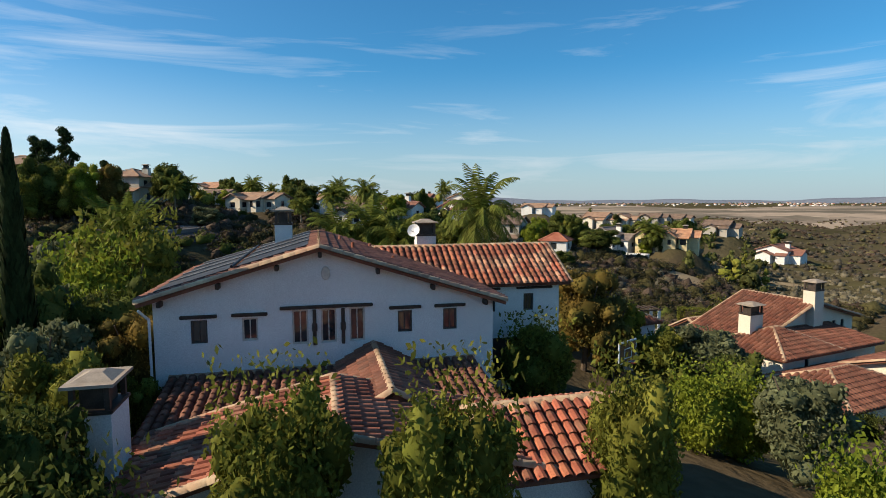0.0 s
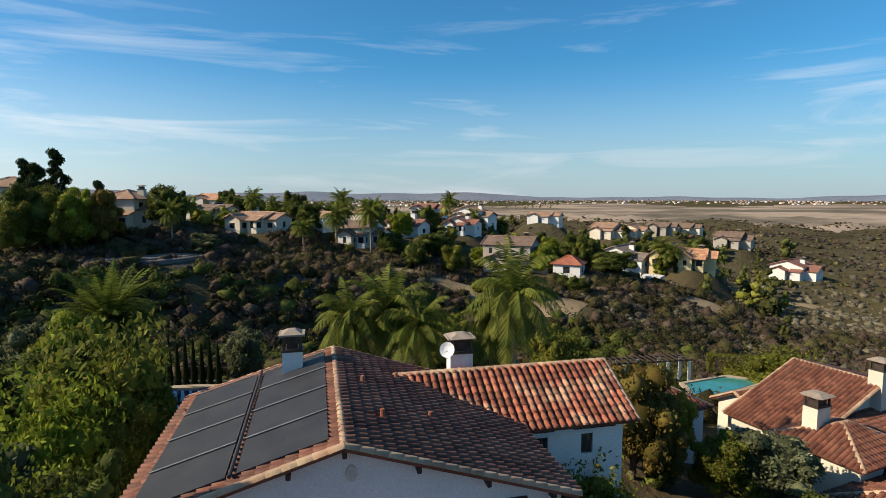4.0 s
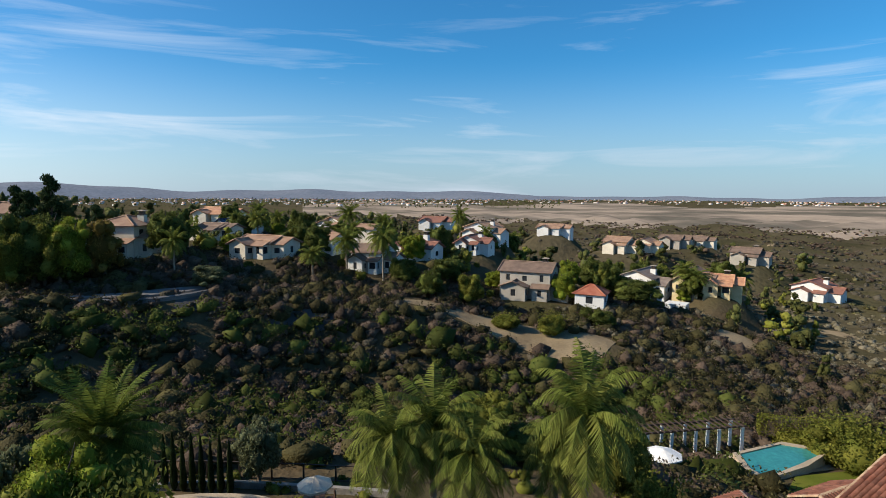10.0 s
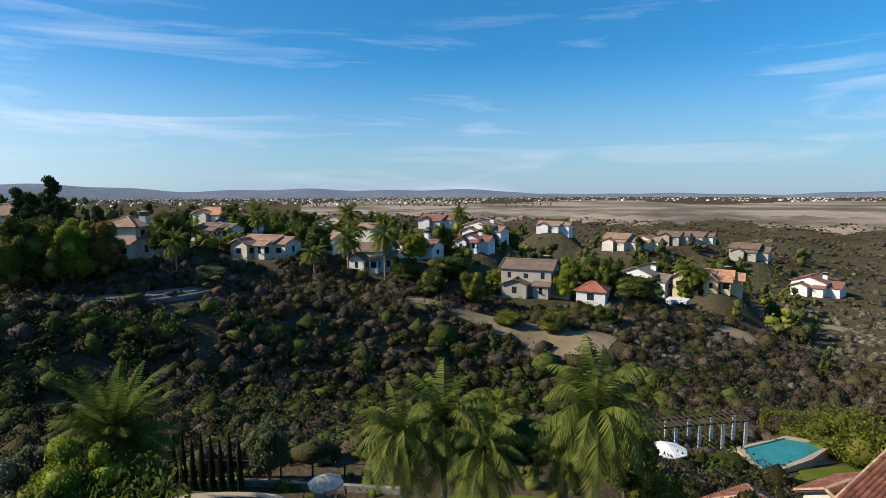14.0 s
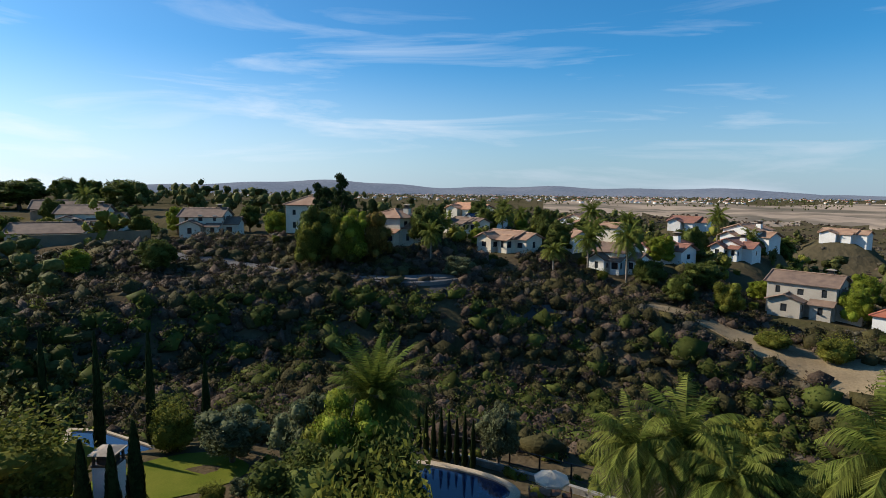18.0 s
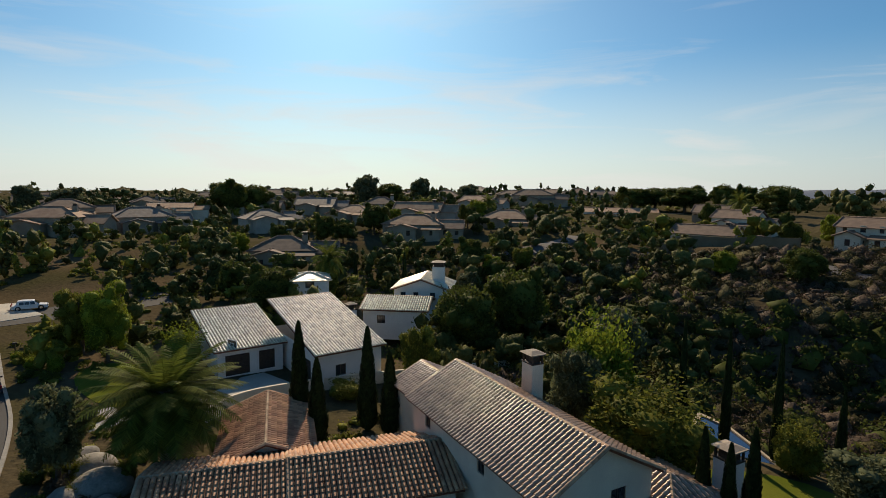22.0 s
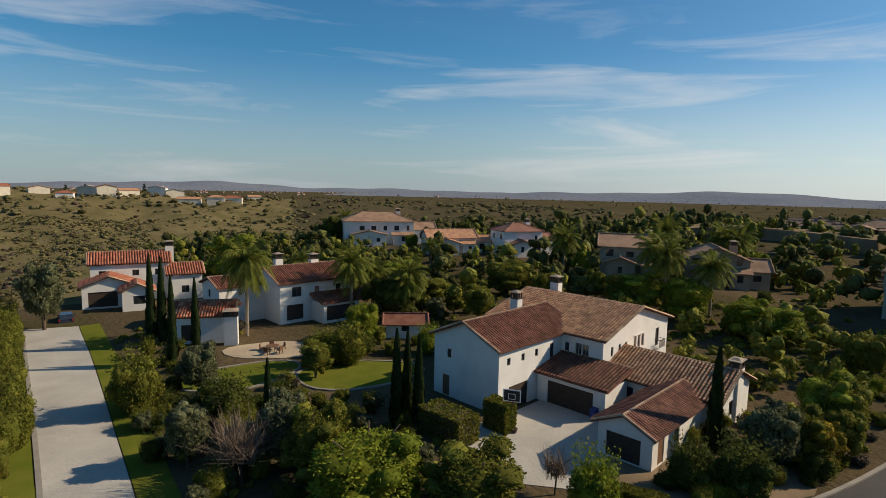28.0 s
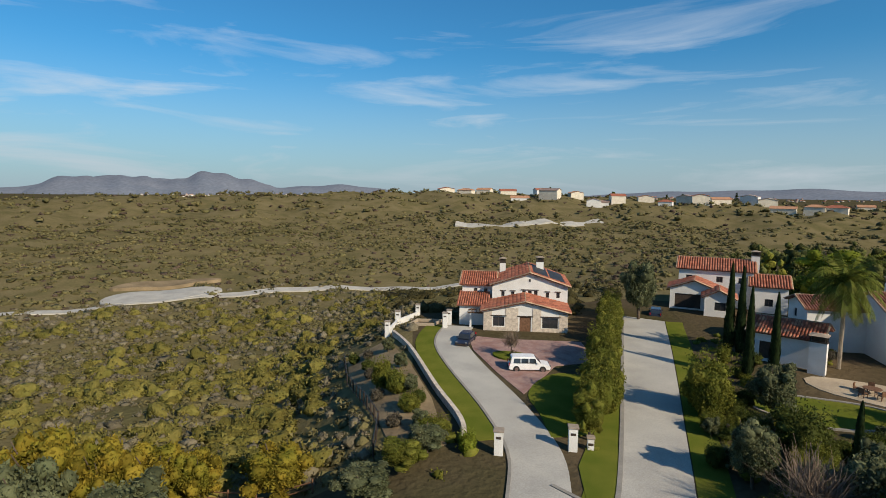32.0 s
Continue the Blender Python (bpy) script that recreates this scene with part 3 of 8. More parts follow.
def cap_row(a, b, r=0.13, step=0.4):
    """Half-round cap tiles along an edge from a to b."""
    a, b = Vector(a), Vector(b)
    d = (b - a).normalized()
    side = d.cross(Vector((0, 0, 1))).normalized()
    up = side.cross(d)
    n = max(1, int((b - a).length / step))
    verts, faces = [], []
    for i in range(n):
        q0, q1 = a + (b - a) * (i / n), a + (b - a) * ((i + 1.08) / n)
        base = len(verts)
        for q, rr in ((q0, r), (q1, r * 0.88)):
            for k in range(5):
                t = math.pi * k / 4
                verts.append(q + side * rr * math.cos(t) + up * (rr * math.sin(t) + 0.03))
        for k in range(4):
            faces.append((base + k, base + k + 1, base + 6 + k, base + 5 + k))
        faces.append((base, base + 4, base + 3, base + 1))
    return verts, faces


def window_parts(parent, m, x, z, w, h, recess, frame_mat, bars=True, pane_mat=None):
    """Frame with a pane (and glazing bars) set into an opening of the wall whose plane is m."""
    t = min(0.07, w * 0.12)
    y0, y1 = recess - 0.06, recess + 0.01
    vs = [(px, py, pz) for py in (y0, y1) for k in (0, t) for px, pz in ((x + k, z + k), (x + w - k, z + k), (x + w - k, z + h - k), (x + k, z + h - k))]
    fs = []
    for k in range(4):
        n = (k + 1) % 4
        fs += [(k, n, 4 + n, 4 + k), (8 + k, 12 + k, 12 + n, 8 + n), (4 + k, 4 + n, 12 + n, 12 + k), (k, 8 + k, 8 + n, n)]
    win = part("window", (vs, fs), frame_mat, parent, at=m)
    part("pane", boxes((x + t * 0.5, recess - 0.015, z + t * 0.5, x + w - t * 0.5, recess + 0.02, z + h - t * 0.5)), pane_mat or GLASS, win)
    if bars and w > 0.5:
        part("glazing_bar", boxes((x + w / 2 - 0.02, y0 + 0.01, z + t, x + w / 2 + 0.02, y1, z + h - t)), frame_mat, win)
    return win


def house(label, x, y, z, rot, vols, wall=None, roof=None, trim=None, windows=(), chimneys=(), fine=True, course=0.42, spacing=0.33, name="house", auto=False, foot=1.5, frame_mat=None, over=0.45, group="houses of the neighbourhood", roofs=None, loose=()):
    """vols: (a0, b0, a1, b1, eave, ridge, rise) with ridge 'a' or 'b' (its direction), 'h' hipped, 'f' flat.
    windows: (volume, side, from left, sill, width, height, kind); sides: 0 front (b0), 1 right (a1), 2 back (b1), 3 left (a0)."""
    wall, roof, trim, frame_mat = wall or STUCCO, roof or TILE_RED, trim or DARKWOOD, frame_mat or FRAME
    home = thing(name, x, y, z, rot, label, "house", group)
    windows = list(windows)
    rnd = random.Random(int(abs(x * 31 + y * 17)))
    if auto:
        for i, (a0, b0, a1, b1, hh, kind, rise, *_) in enumerate(vols):
            for side, run in ((0, a1 - a0), (1, b1 - b0), (2, a1 - a0), (3, b1 - b0)):
                for s in range(2 if hh > 4.5 else 1):
                    n = max(1, int(run / 3.2))
                    for k in range(n):
                        w = rnd.choice((0.8, 1.0, 1.4))
                        if rnd.random() < 0.85:
                            windows.append((i, side, run * (k + 0.5) / n - w / 2, 0.9 + 2.85 * s, w, rnd.choice((1.1, 1.3, 1.4)), "w"))
    for i, (a0, b0, a1, b1, hh, kind, rise, *skew) in enumerate(vols):
        w, d = a1 - a0, b1 - b0
        frac, hl, hr = skew if skew else (0.5, hh, hh)
        sides = [(pose(a0, b0, 0), w), (pose(a1, b0, 0, 0, 0, 90), d), (pose(a1, b1, 0, 0, 0, 180), w), (pose(a0, b1, 0, 0, 0, 270), d)]
        for s, (m, run) in enumerate(sides):
            mine = [q for q in windows if q[0] == i and q[1] == s]
            peak = None
            if (kind == "a" and s in (1, 3)) or (kind == "b" and s in (0, 2)):
                peak = (run * (frac if s in (0, 3) else 1 - frac), hh + rise)
            ends = {0: (hl, hr), 2: (hr, hl)}.get(s) if kind == "b" else None
            side_h = {1: hr, 3: hl}.get(s, hh) if kind == "b" else hh
            v, f = wall_with_openings(run, side_h, [q[2:6] for q in mine], peak, foot=foot, ends=ends)
            panel = part("wall", (v, f), wall, home, at=m)
            for _, _, wx, wz, ww, wh, kd in mine:
                if kd == "g":
                    door = part("garage_door", boxes((wx, 0.11, wz, wx + ww, 0.15, wz + wh)), DARKWOOD, panel, "dark wooden sectional garage door")
                    for k in range(4):
                        part("door_panel", boxes((wx + 0.05, 0.08, wz + k * wh / 4 + 0.03, wx + ww - 0.05, 0.11, wz + (k + 1) * wh / 4 - 0.03), bevel=0.01), DARKWOOD, door)
                elif kd == "d":
                    door = part("door", boxes((wx, 0.08, wz, wx + ww, 0.14, wz + wh), (wx + 0.12, 0.06, wz + 0.15, wx + ww - 0.12, 0.08, wz + wh - 0.15)), WOOD, panel, "brown wooden door")
                elif kd == "o":
                    part("opening_back", boxes((wx - 0.02, 0.135, wz, wx + ww + 0.02, 0.16, wz + wh)), DARKWOOD, panel)
                elif fine:
                    window_parts(panel, Matrix(), wx, wz, ww, wh, 0.14, PALEFRAME if kd == "p" else frame_mat)
                else:
                    part("window", boxes((wx - 0.01, 0.10, wz - 0.01, wx + ww + 0.01, 0.13, wz + wh + 0.01)), GLASS, panel)
        o = over
        slope = 0
        tops = []
        if kind == "a":
            k = rise / (d / 2)
            zl = hh - k * o + 0.12
            mid = (b0 + b1) / 2
            zr = hh + rise + 0.12
            tops = [((a0 - o, b0 - o, zl), (a1 + o, b0 - o, zl), (a1 + o, mid, zr), (a0 - o, mid, zr)), ((a1 + o, b1 + o, zl), (a0 - o, b1 + o, zl), (a0 - o, mid, zr), (a1 + o, mid, zr))]
            ridges = [((a0 - o, mid, zr), (a1 + o, mid, zr))]
            ridges += [((a, b, zl), (a, mid, zr)) for a in (a0 - o, a1 + o) for b in (b0 - o, b1 + o)]
        elif kind == "b":
            mid = a0 + w * frac
            zr = hh + rise + 0.12
            zl = hl - (zr - 0.12 - hl) / (mid - a0) * o + 0.12
            zh = hr - (zr - 0.12 - hr) / (a1 - mid) * o + 0.12
            tops = [((a0 - o, b1 + o, zl), (a0 - o, b0 - o, zl), (mid, b0 - o, zr), (mid, b1 + o, zr)), ((a1 + o, b0 - o, zh), (a1 + o, b1 + o, zh), (mid, b1 + o, zr), (mid, b0 - o, zr))]
            ridges = [((mid, b0 - o, zr), (mid, b1 + o, zr))]
            ridges += [((a, b, z), (mid, b, zr)) for a, z in ((a0 - o, zl), (a1 + o, zh)) for b in (b0 - o, b1 + o)]
        elif kind == "h":
            short = min(w, d) / 2
            k = rise / short
            zl, zr = hh - k * o + 0.12, hh + rise + 0.12
            A, B, C, Dd = (a0 - o, b0 - o, zl), (a1 + o, b0 - o, zl), (a1 + o, b1 + o, zl), (a0 - o, b1 + o, zl)
            if w >= d:
                r0, r1 = (a0 + short, (b0 + b1) / 2, zr), (a1 - short, (b0 + b1) / 2, zr)
                tops = [(A, B, r1, r0), (B, C, r1, r1), (C, Dd, r0, r1), (Dd, A, r0, r0)]
                ridges = [(r0, r1), (A, r0), (Dd, r0), (B, r1), (C, r1)]
            else:
                r0, r1 = ((a0 + a1) / 2, b0 + short, zr), ((a0 + a1) / 2, b1 - short, zr)
                tops = [(A, B, r0, r0), (B, C, r1, r0), (C, Dd, r1, r1), (Dd, A, r0, r1)]
                ridges = [(r0, r1), (A, r0), (B, r0), (C, r1), (Dd, r1)]
            ridges = [q for q in ridges if (Vector(q[0]) - Vector(q[1])).length > 0.1]
        elif kind == "s":
            k = rise / d
            zl, zr = hh - k * o + 0.12, hh + rise + k * o + 0.12
            tops = [((a0 - o, b0 - o, zl), (a1 + o, b0 - o, zl), (a1 + o, b1 + o * 0.3, zr), (a0 - o, b1 + o * 0.3, zr))]
            ridges = [((a0 - o, b1 + o * 0.3, zr), (a1 + o, b1 + o * 0.3, zr))]
        else:
            part("roof", boxes((a0 - 0.1, b0 - 0.1, hh, a1 + 0.1, b1 + 0.1, hh + 0.25)), wall, home)
            continue
        roof_here = (roofs or {}).get(i, roof)
        for slope, t in enumerate(tops):
            corners = t[:3] if t[2] == t[3] else t
            cover = part("roof", slab(corners), roof_here if not fine else TILE_BROWN, home)
            if (i, slope) in loose:
                LOOSE.append((cover, t, spacing, course))
            elif fine:
                v, f = tiles_on(*t, spacing=spacing, course=course)
                if v:
                    tagged(part("roof_tiles", mesh_of("roof_tiles", v, np.array(f), roof_here), roof_here, cover), kind="stuff")
        for q in ridges:
            v, f = cap_row(*q, r=0.15 if fine else 0.18, step=0.42 if fine else 1.2)
            tagged(part("ridge_cap", mesh_of("ridge_cap", v, np.array(f), RIDGE if fine else roof), RIDGE, home), kind="stuff")
    for c in chimneys:
        chimney(home, *c, wall=wall, fine=fine)
    return home


def chimney(home, a, b, z0, z1, w=1.0, d=0.8, wall=None, fine=True):
    stack = part("chimney", boxes((a - w / 2, b - d / 2, z0, a + w / 2, b + d / 2, z1 - 0.9)), wall or STUCCO, home)
    part("chimney_collar", boxes((a - w / 2 - 0.05, b - d / 2 - 0.05, z1 - 0.96, a + w / 2 + 0.05, b + d / 2 + 0.05, z1 - 0.86), bevel=0.02), BRONZE, stack)
    part("flue", boxes((a - w / 2 + 0.2, b - d / 2 + 0.18, z1 - 0.9, a + w / 2 - 0.2, b + d / 2 - 0.18, z1 - 0.3)), BRONZE, stack, "dark bronze flue")
    if fine:
        for sx in (-1, 1):
            for sy in (-1, 1):
                p, q = a + sx * (w / 2 - 0.08), b + sy * (d / 2 - 0.08)
                part("post", boxes((p - 0.06, q - 0.06, z1 - 0.88, p + 0.06, q + 0.06, z1 - 0.22)), BRONZE, stack)
    bm = boxes((a - w / 2 - 0.12, b - d / 2 - 0.12, z1 - 0.25, a + w / 2 + 0.12, b + d / 2 + 0.12, z1 - 0.17))
    bmesh.ops.create_cone(bm, cap_ends=True, segments=4, radius1=w * 0.80, radius2=w * 0.25, depth=0.19, matrix=pose(a, b, z1 - 0.1, 0, 0, 45))
    part("chimney_cap", bm, CAPSTONE, stack, "pale stone hood over the flue")
    return stack


# The white house below the first stretch of the flight.
A_WIN = [(0, 0, 1.26, 4.2, 0.58, 0.88, "w"), (0, 0, 3.06, 4.2, 0.58, 0.88, "p"), (0, 0, 4.9, 3.95, 0.6, 1.35, "p"), (0, 0, 5.98, 3.95, 0.6, 1.35, "p"), (0, 0, 7.08, 3.95, 0.6, 1.35, "p"),
         (0, 0, 9.0, 4.2, 0.58, 0.88, "w"), (0, 0, 10.87, 4.2, 0.58, 0.88, "w"), (1, 0, 5.4, 3.7, 0.55, 0.9, "w"), (1, 0, 7.5, 3.7, 0.55, 0.9, "w"), (1, 0, 4.7, 0.0, 4.4, 2.3, "g"),
         (0, 3, 3.0, 3.7, 0.9, 1.2, "w"), (0, 3, 6.0, 3.7, 0.9, 1.2, "w"), (0, 2, 3.0, 3.6, 1.2, 1.3, "w"), (0, 2, 8.0, 3.6, 1.2, 1.3, "w")]
A_VOLS = [(0, 0, 13.0, 9.6, 5.4, "b", 2.2, 0.46, 5.85, 5.35), (8.9, 5.2, 18.4, 10.4, 5.3, "a", 1.5), (0.9, -8.2, 11.7, -4.4, 2.3, "b", 1.4), (10.6, -8.6, 14.6, -4.6, 2.4, "a", 0.9), (6.7, -5.2, 9.3, -0.3, 2.9, "b", 0.75), (0.9, -4.3, 11.7, -0.16, 2.3, "s", 0.45)]
# darker brown and red tiles put the shade of some slopes into colour
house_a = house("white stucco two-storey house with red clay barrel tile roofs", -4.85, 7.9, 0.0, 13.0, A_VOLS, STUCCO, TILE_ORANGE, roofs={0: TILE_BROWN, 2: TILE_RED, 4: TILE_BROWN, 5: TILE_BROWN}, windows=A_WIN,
                chimneys=[(4.2, 8.4, 6.0, 9.2, 0.85, 0.75), (11.9, 9.0, 5.6, 8.45, 1.1, 0.8), (0.35, -6.2, 0.0, 5.2, 0.95, 1.3)], name="house", foot=3.0, loose=((2, 0), (3, 0)))

# house to the right, lower on the slope
house("white house with brown clay tile roofs beside a pool", 29.2, 25.2, -6.0, 24, [(3.0, 5.2, 17.0, 11.2, 5.0, "b", 1.6, 0.576, 3.4, 5.0), (0.4, 0.3, 6.2, 5.6, 4.4, "h", 1.2), (-2.4, -5.6, 5.5, 0.2, 3.2, "h", 1.1), (5.6, -7.4, 12.0, -0.6, 3.5, "a", 1.2), (6.3, 1.2, 13.0, 5.1, 3.9, "s", 0.6), (5.4, 10.8, 10.0, 14.4, 3.2, "a", 1.0)], CREAM, TILE_BROWN, foot=3.0,
      windows=[(0, 0, 8.8, 3.9, 0.5, 0.9, "w"), (0, 0, 9.9, 3.9, 0.5, 0.9, "p"), (0, 0, 11.1, 3.9, 0.5, 0.9, "w"), (0, 0, 12.3, 3.9, 0.5, 0.9, "w"), (1, 0, 2.4, 3.2, 0.5, 0.9, "w"), (1, 3, 1.0, 3.1, 0.55, 0.9, "w"), (1, 3, 2.4, 3.1, 0.55, 0.9, "w"), (2, 3, 2.4, 0.2, 1.0, 2.1, "d"), (2, 0, 2.0, 0.9, 1.2, 1.3, "w"), (3, 0, 1.2, 0.8, 1.2, 1.5, "w"), (3, 0, 3.6, 0.1, 1.6, 2.2, "o"), (3, 3, 1.6, 0.9, 1.2, 1.3, "w"), (5, 3, 1.0, 0.9, 1.0, 1.3, "w"), (0, 3, 2.0, 0.7, 1.2, 1.4, "w")],
      chimneys=[(2.2, 4.2, 2.0, 7.6, 1.4, 1.0), (11.0, 5.0, 3.0, 8.7, 1.2, 1.0)])
house("small white garden outbuilding with a brown tile roof", 19.6, 31.6, -3.3, 24, [(0, 0, 4.2, 4.0, 2.7, "h", 1.0)], STUCCO, TILE_BROWN, foot=2.0, windows=[(0, 0, 1.5, 0.0, 1.2, 2.0, "o"), (0, 1, 1.2, 0.7, 1.0, 1.2, "w")], name="outbuilding", course=0.6)

# house to the side, with pale slopes; sun glare is partly in their tile colour
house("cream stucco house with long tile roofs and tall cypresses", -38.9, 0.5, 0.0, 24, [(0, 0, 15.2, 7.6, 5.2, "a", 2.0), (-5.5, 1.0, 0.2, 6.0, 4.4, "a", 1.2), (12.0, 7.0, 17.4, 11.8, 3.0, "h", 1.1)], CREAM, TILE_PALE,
      windows=[(0, 1, 1.2, 3.2, 1.1, 1.3, "w"), (0, 1, 4.6, 3.0, 1.1, 1.6, "w"), (0, 0, 2.0, 3.8, 0.8, 1.0, "w"), (0, 0, 9.0, 3.8, 0.8, 1.0, "w"), (0, 3, 3.0, 3.6, 0.9, 1.2, "w"), (2, 1, 1.2, 0.9, 1.4, 1.4, "w")],
      chimneys=[(3.4, 8.2, 0.0, 8.6, 1.3, 1.0)])
house("cream garage wings with brown barrel tile roofs", -27.5, -14.2, 0.0, 103, [(0, 0, 8.3, 7.4, 2.4, "a", 1.1), (8.3, -0.2, 17.6, 7.2, 2.5, "a", 1.15), (3.6, 6.6, 9.4, 15.5, 2.4, "b", 1.15)], CREAM, TILE_TAN,
      windows=[(0, 0, 1.0, 0.0, 2.6, 2.1, "g"), (0, 0, 4.6, 0.0, 2.6, 2.1, "g"), (1, 0, 2.0, 0.9, 1.2, 1.2, "w"), (1, 0, 6.0, 0.1, 1.0, 2.1, "d")])

# house across the side street, sun glint put into its near-white roof colour
house("white one-storey house with tile roofs whitened for sun glint", -54.8, -9.1, 0.0, 122, [(0, 0, 7.4, 14.0, 3.5, "s", 3.1), (-7.6, 8.8, -0.5, 19.5, 2.9, "s", 2.2)], STUCCO, TILE_WHITE,
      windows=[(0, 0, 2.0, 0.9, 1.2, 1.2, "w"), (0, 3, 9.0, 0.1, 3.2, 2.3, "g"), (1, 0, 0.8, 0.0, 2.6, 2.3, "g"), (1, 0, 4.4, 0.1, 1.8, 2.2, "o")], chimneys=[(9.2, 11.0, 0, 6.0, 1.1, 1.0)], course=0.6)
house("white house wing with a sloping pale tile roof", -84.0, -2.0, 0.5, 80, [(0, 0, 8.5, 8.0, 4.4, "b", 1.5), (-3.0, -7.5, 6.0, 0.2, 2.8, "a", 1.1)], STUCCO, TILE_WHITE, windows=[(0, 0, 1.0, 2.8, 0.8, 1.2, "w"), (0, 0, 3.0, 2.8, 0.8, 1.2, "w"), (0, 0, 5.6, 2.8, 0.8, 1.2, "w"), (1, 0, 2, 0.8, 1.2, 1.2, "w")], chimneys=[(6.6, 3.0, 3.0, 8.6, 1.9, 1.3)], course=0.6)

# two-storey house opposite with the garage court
# tan colours the sunlit slopes, brown paints in the shade of the others
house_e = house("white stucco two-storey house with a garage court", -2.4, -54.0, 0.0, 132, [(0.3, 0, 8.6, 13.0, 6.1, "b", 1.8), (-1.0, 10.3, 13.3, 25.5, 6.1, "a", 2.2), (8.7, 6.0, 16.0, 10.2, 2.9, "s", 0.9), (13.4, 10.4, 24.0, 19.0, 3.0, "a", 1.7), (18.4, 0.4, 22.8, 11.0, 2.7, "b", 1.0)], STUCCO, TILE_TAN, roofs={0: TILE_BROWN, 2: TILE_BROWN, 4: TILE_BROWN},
      windows=[(0, 0, 1.8, 4.0, 0.55, 0.9, "w"), (0, 0, 1.2, 0.1, 0.95, 2.1, "d"), (0, 1, 1.2, 4.4, 0.5, 0.7, "w"), (0, 1, 3.4, 4.4, 0.5, 0.7, "w"), (0, 1, 5.6, 4.4, 0.5, 0.7, "w"), (0, 1, 8.2, 3.6, 0.7, 1.6, "w"), (0, 1, 1.6, 0.0, 3.0, 2.3, "g"),
               (1, 0, 10.0, 4.2, 0.5, 0.9, "w"), (1, 0, 11.2, 3.8, 0.75, 1.5, "p"), (1, 0, 12.0, 3.8, 0.75, 1.5, "p"), (2, 0, 1.2, 0.0, 4.9, 2.3, "g"), (4, 0, 0.7, 0.1, 2.8, 2.0, "o"), (4, 1, 1.0, 0.1, 1.1, 2.2, "d"), (4, 1, 4.0, 0.9, 1.0, 1.2, "w"), (4, 3, 3.0, 0.9, 1.0, 1.2, "w"),
               (1, 1, 1.6, 4.1, 0.5, 1.0, "w"), (1, 1, 3.2, 4.1, 0.5, 1.0, "w"), (1, 1, 4.6, 4.1, 0.5, 1.0, "w"), (1, 1, 6.6, 3.9, 0.65, 1.4, "p"), (1, 1, 7.5, 3.9, 0.65, 1.4, "p"), (1, 1, 8.4, 3.9, 0.65, 1.4, "p"), (1, 1, 12.0, 3.2, 0.9, 2.1, "w"), (3, 0, 2.0, 0.8, 1.1, 1.4, "w"), (3, 1, 3.0, 0.8, 1.1, 1.4, "w")],
      chimneys=[(2.1, 11.0, 6.0, 9.4, 1.0, 0.9), (0.8, 21.0, 6.0, 10.0, 1.2, 0.9), (23.8, 15.5, 0.0, 5.8, 0.9, 1.6)])

# house with the gabled stone porch and brick court
house_k = house("white house with red tile roofs and a stone entrance gable", 58.6, -51.2, 0.2, 226, [(1.0, 6.5, 12.5, 17.5, 5.7, "b", 1.9), (-3.8, 8.0, 1.2, 17.0, 5.4, "a", 1.3), (0.0, 0.0, 12.0, 6.7, 3.0, "b", 1.4), (-3.8, 3.5, 0.2, 8.1, 3.0, "s", 1.0)], STUCCO, TILE_RED,
      windows=[(0, 0, 1.4, 3.9, 0.5, 0.8, "w"), (0, 0, 2.9, 3.9, 0.5, 0.8, "w"), (0, 0, 4.6, 3.7, 0.55, 1.2, "w"), (0, 0, 5.5, 3.7, 0.55, 1.2, "w"), (0, 0, 6.4, 3.7, 0.55, 1.2, "w"), (0, 0, 8.2, 3.9, 0.5, 0.8, "w"), (0, 0, 9.8, 3.9, 0.5, 0.8, "w"), (1, 0, 1.8, 3.9, 0.6, 0.9, "w"), (1, 0, 3.4, 3.9, 0.6, 0.9, "w"),
               (2, 0, 1.4, 0.8, 1.6, 1.4, "w"), (2, 0, 5.2, 0.1, 1.6, 2.2, "d"), (2, 0, 8.4, 0.7, 2.2, 1.5, "w"), (2, 3, 2.5, 0.9, 1.2, 1.2, "w")], chimneys=[(8.6, 14.5, 6.0, 9.4, 1.2, 0.9), (2.4, 16.0, 6.0, 8.9, 1.0, 0.9)], course=0.6)

# two-storey house with the palms
house("white two-storey house with a brown hip roof among palms", 18.0, -76.3, 1.3, 220, [(0, 0, 11.5, 9.0, 5.6, "a", 1.7), (5.0, -3.2, 11.0, 0.0, 2.7, "s", 0.8), (-6.5, 5.0, 0.2, 11.0, 5.0, "a", 1.0)], STUCCO, TILE_BROWN,
      windows=[(0, 0, 1.8, 3.5, 1.5, 1.4, "w"), (0, 0, 5.4, 3.6, 0.8, 1.1, "w"), (0, 0, 9.0, 3.6, 0.8, 1.1, "w"), (0, 0, 1.0, 0.2, 2.6, 2.2, "o"), (1, 0, 0.5, 0.1, 4.8, 2.1, "o"), (0, 3, 3.0, 3.6, 1.0, 1.2, "w"), (2, 3, 2.0, 3.2, 0.8, 1.1, "w")], chimneys=[(3.0, 6.5, 6.0, 9.2, 1.2, 0.9), (8.0, 4.8, 6.5, 9.0, 1.3, 0.9)], course=0.6, foot=3.0)
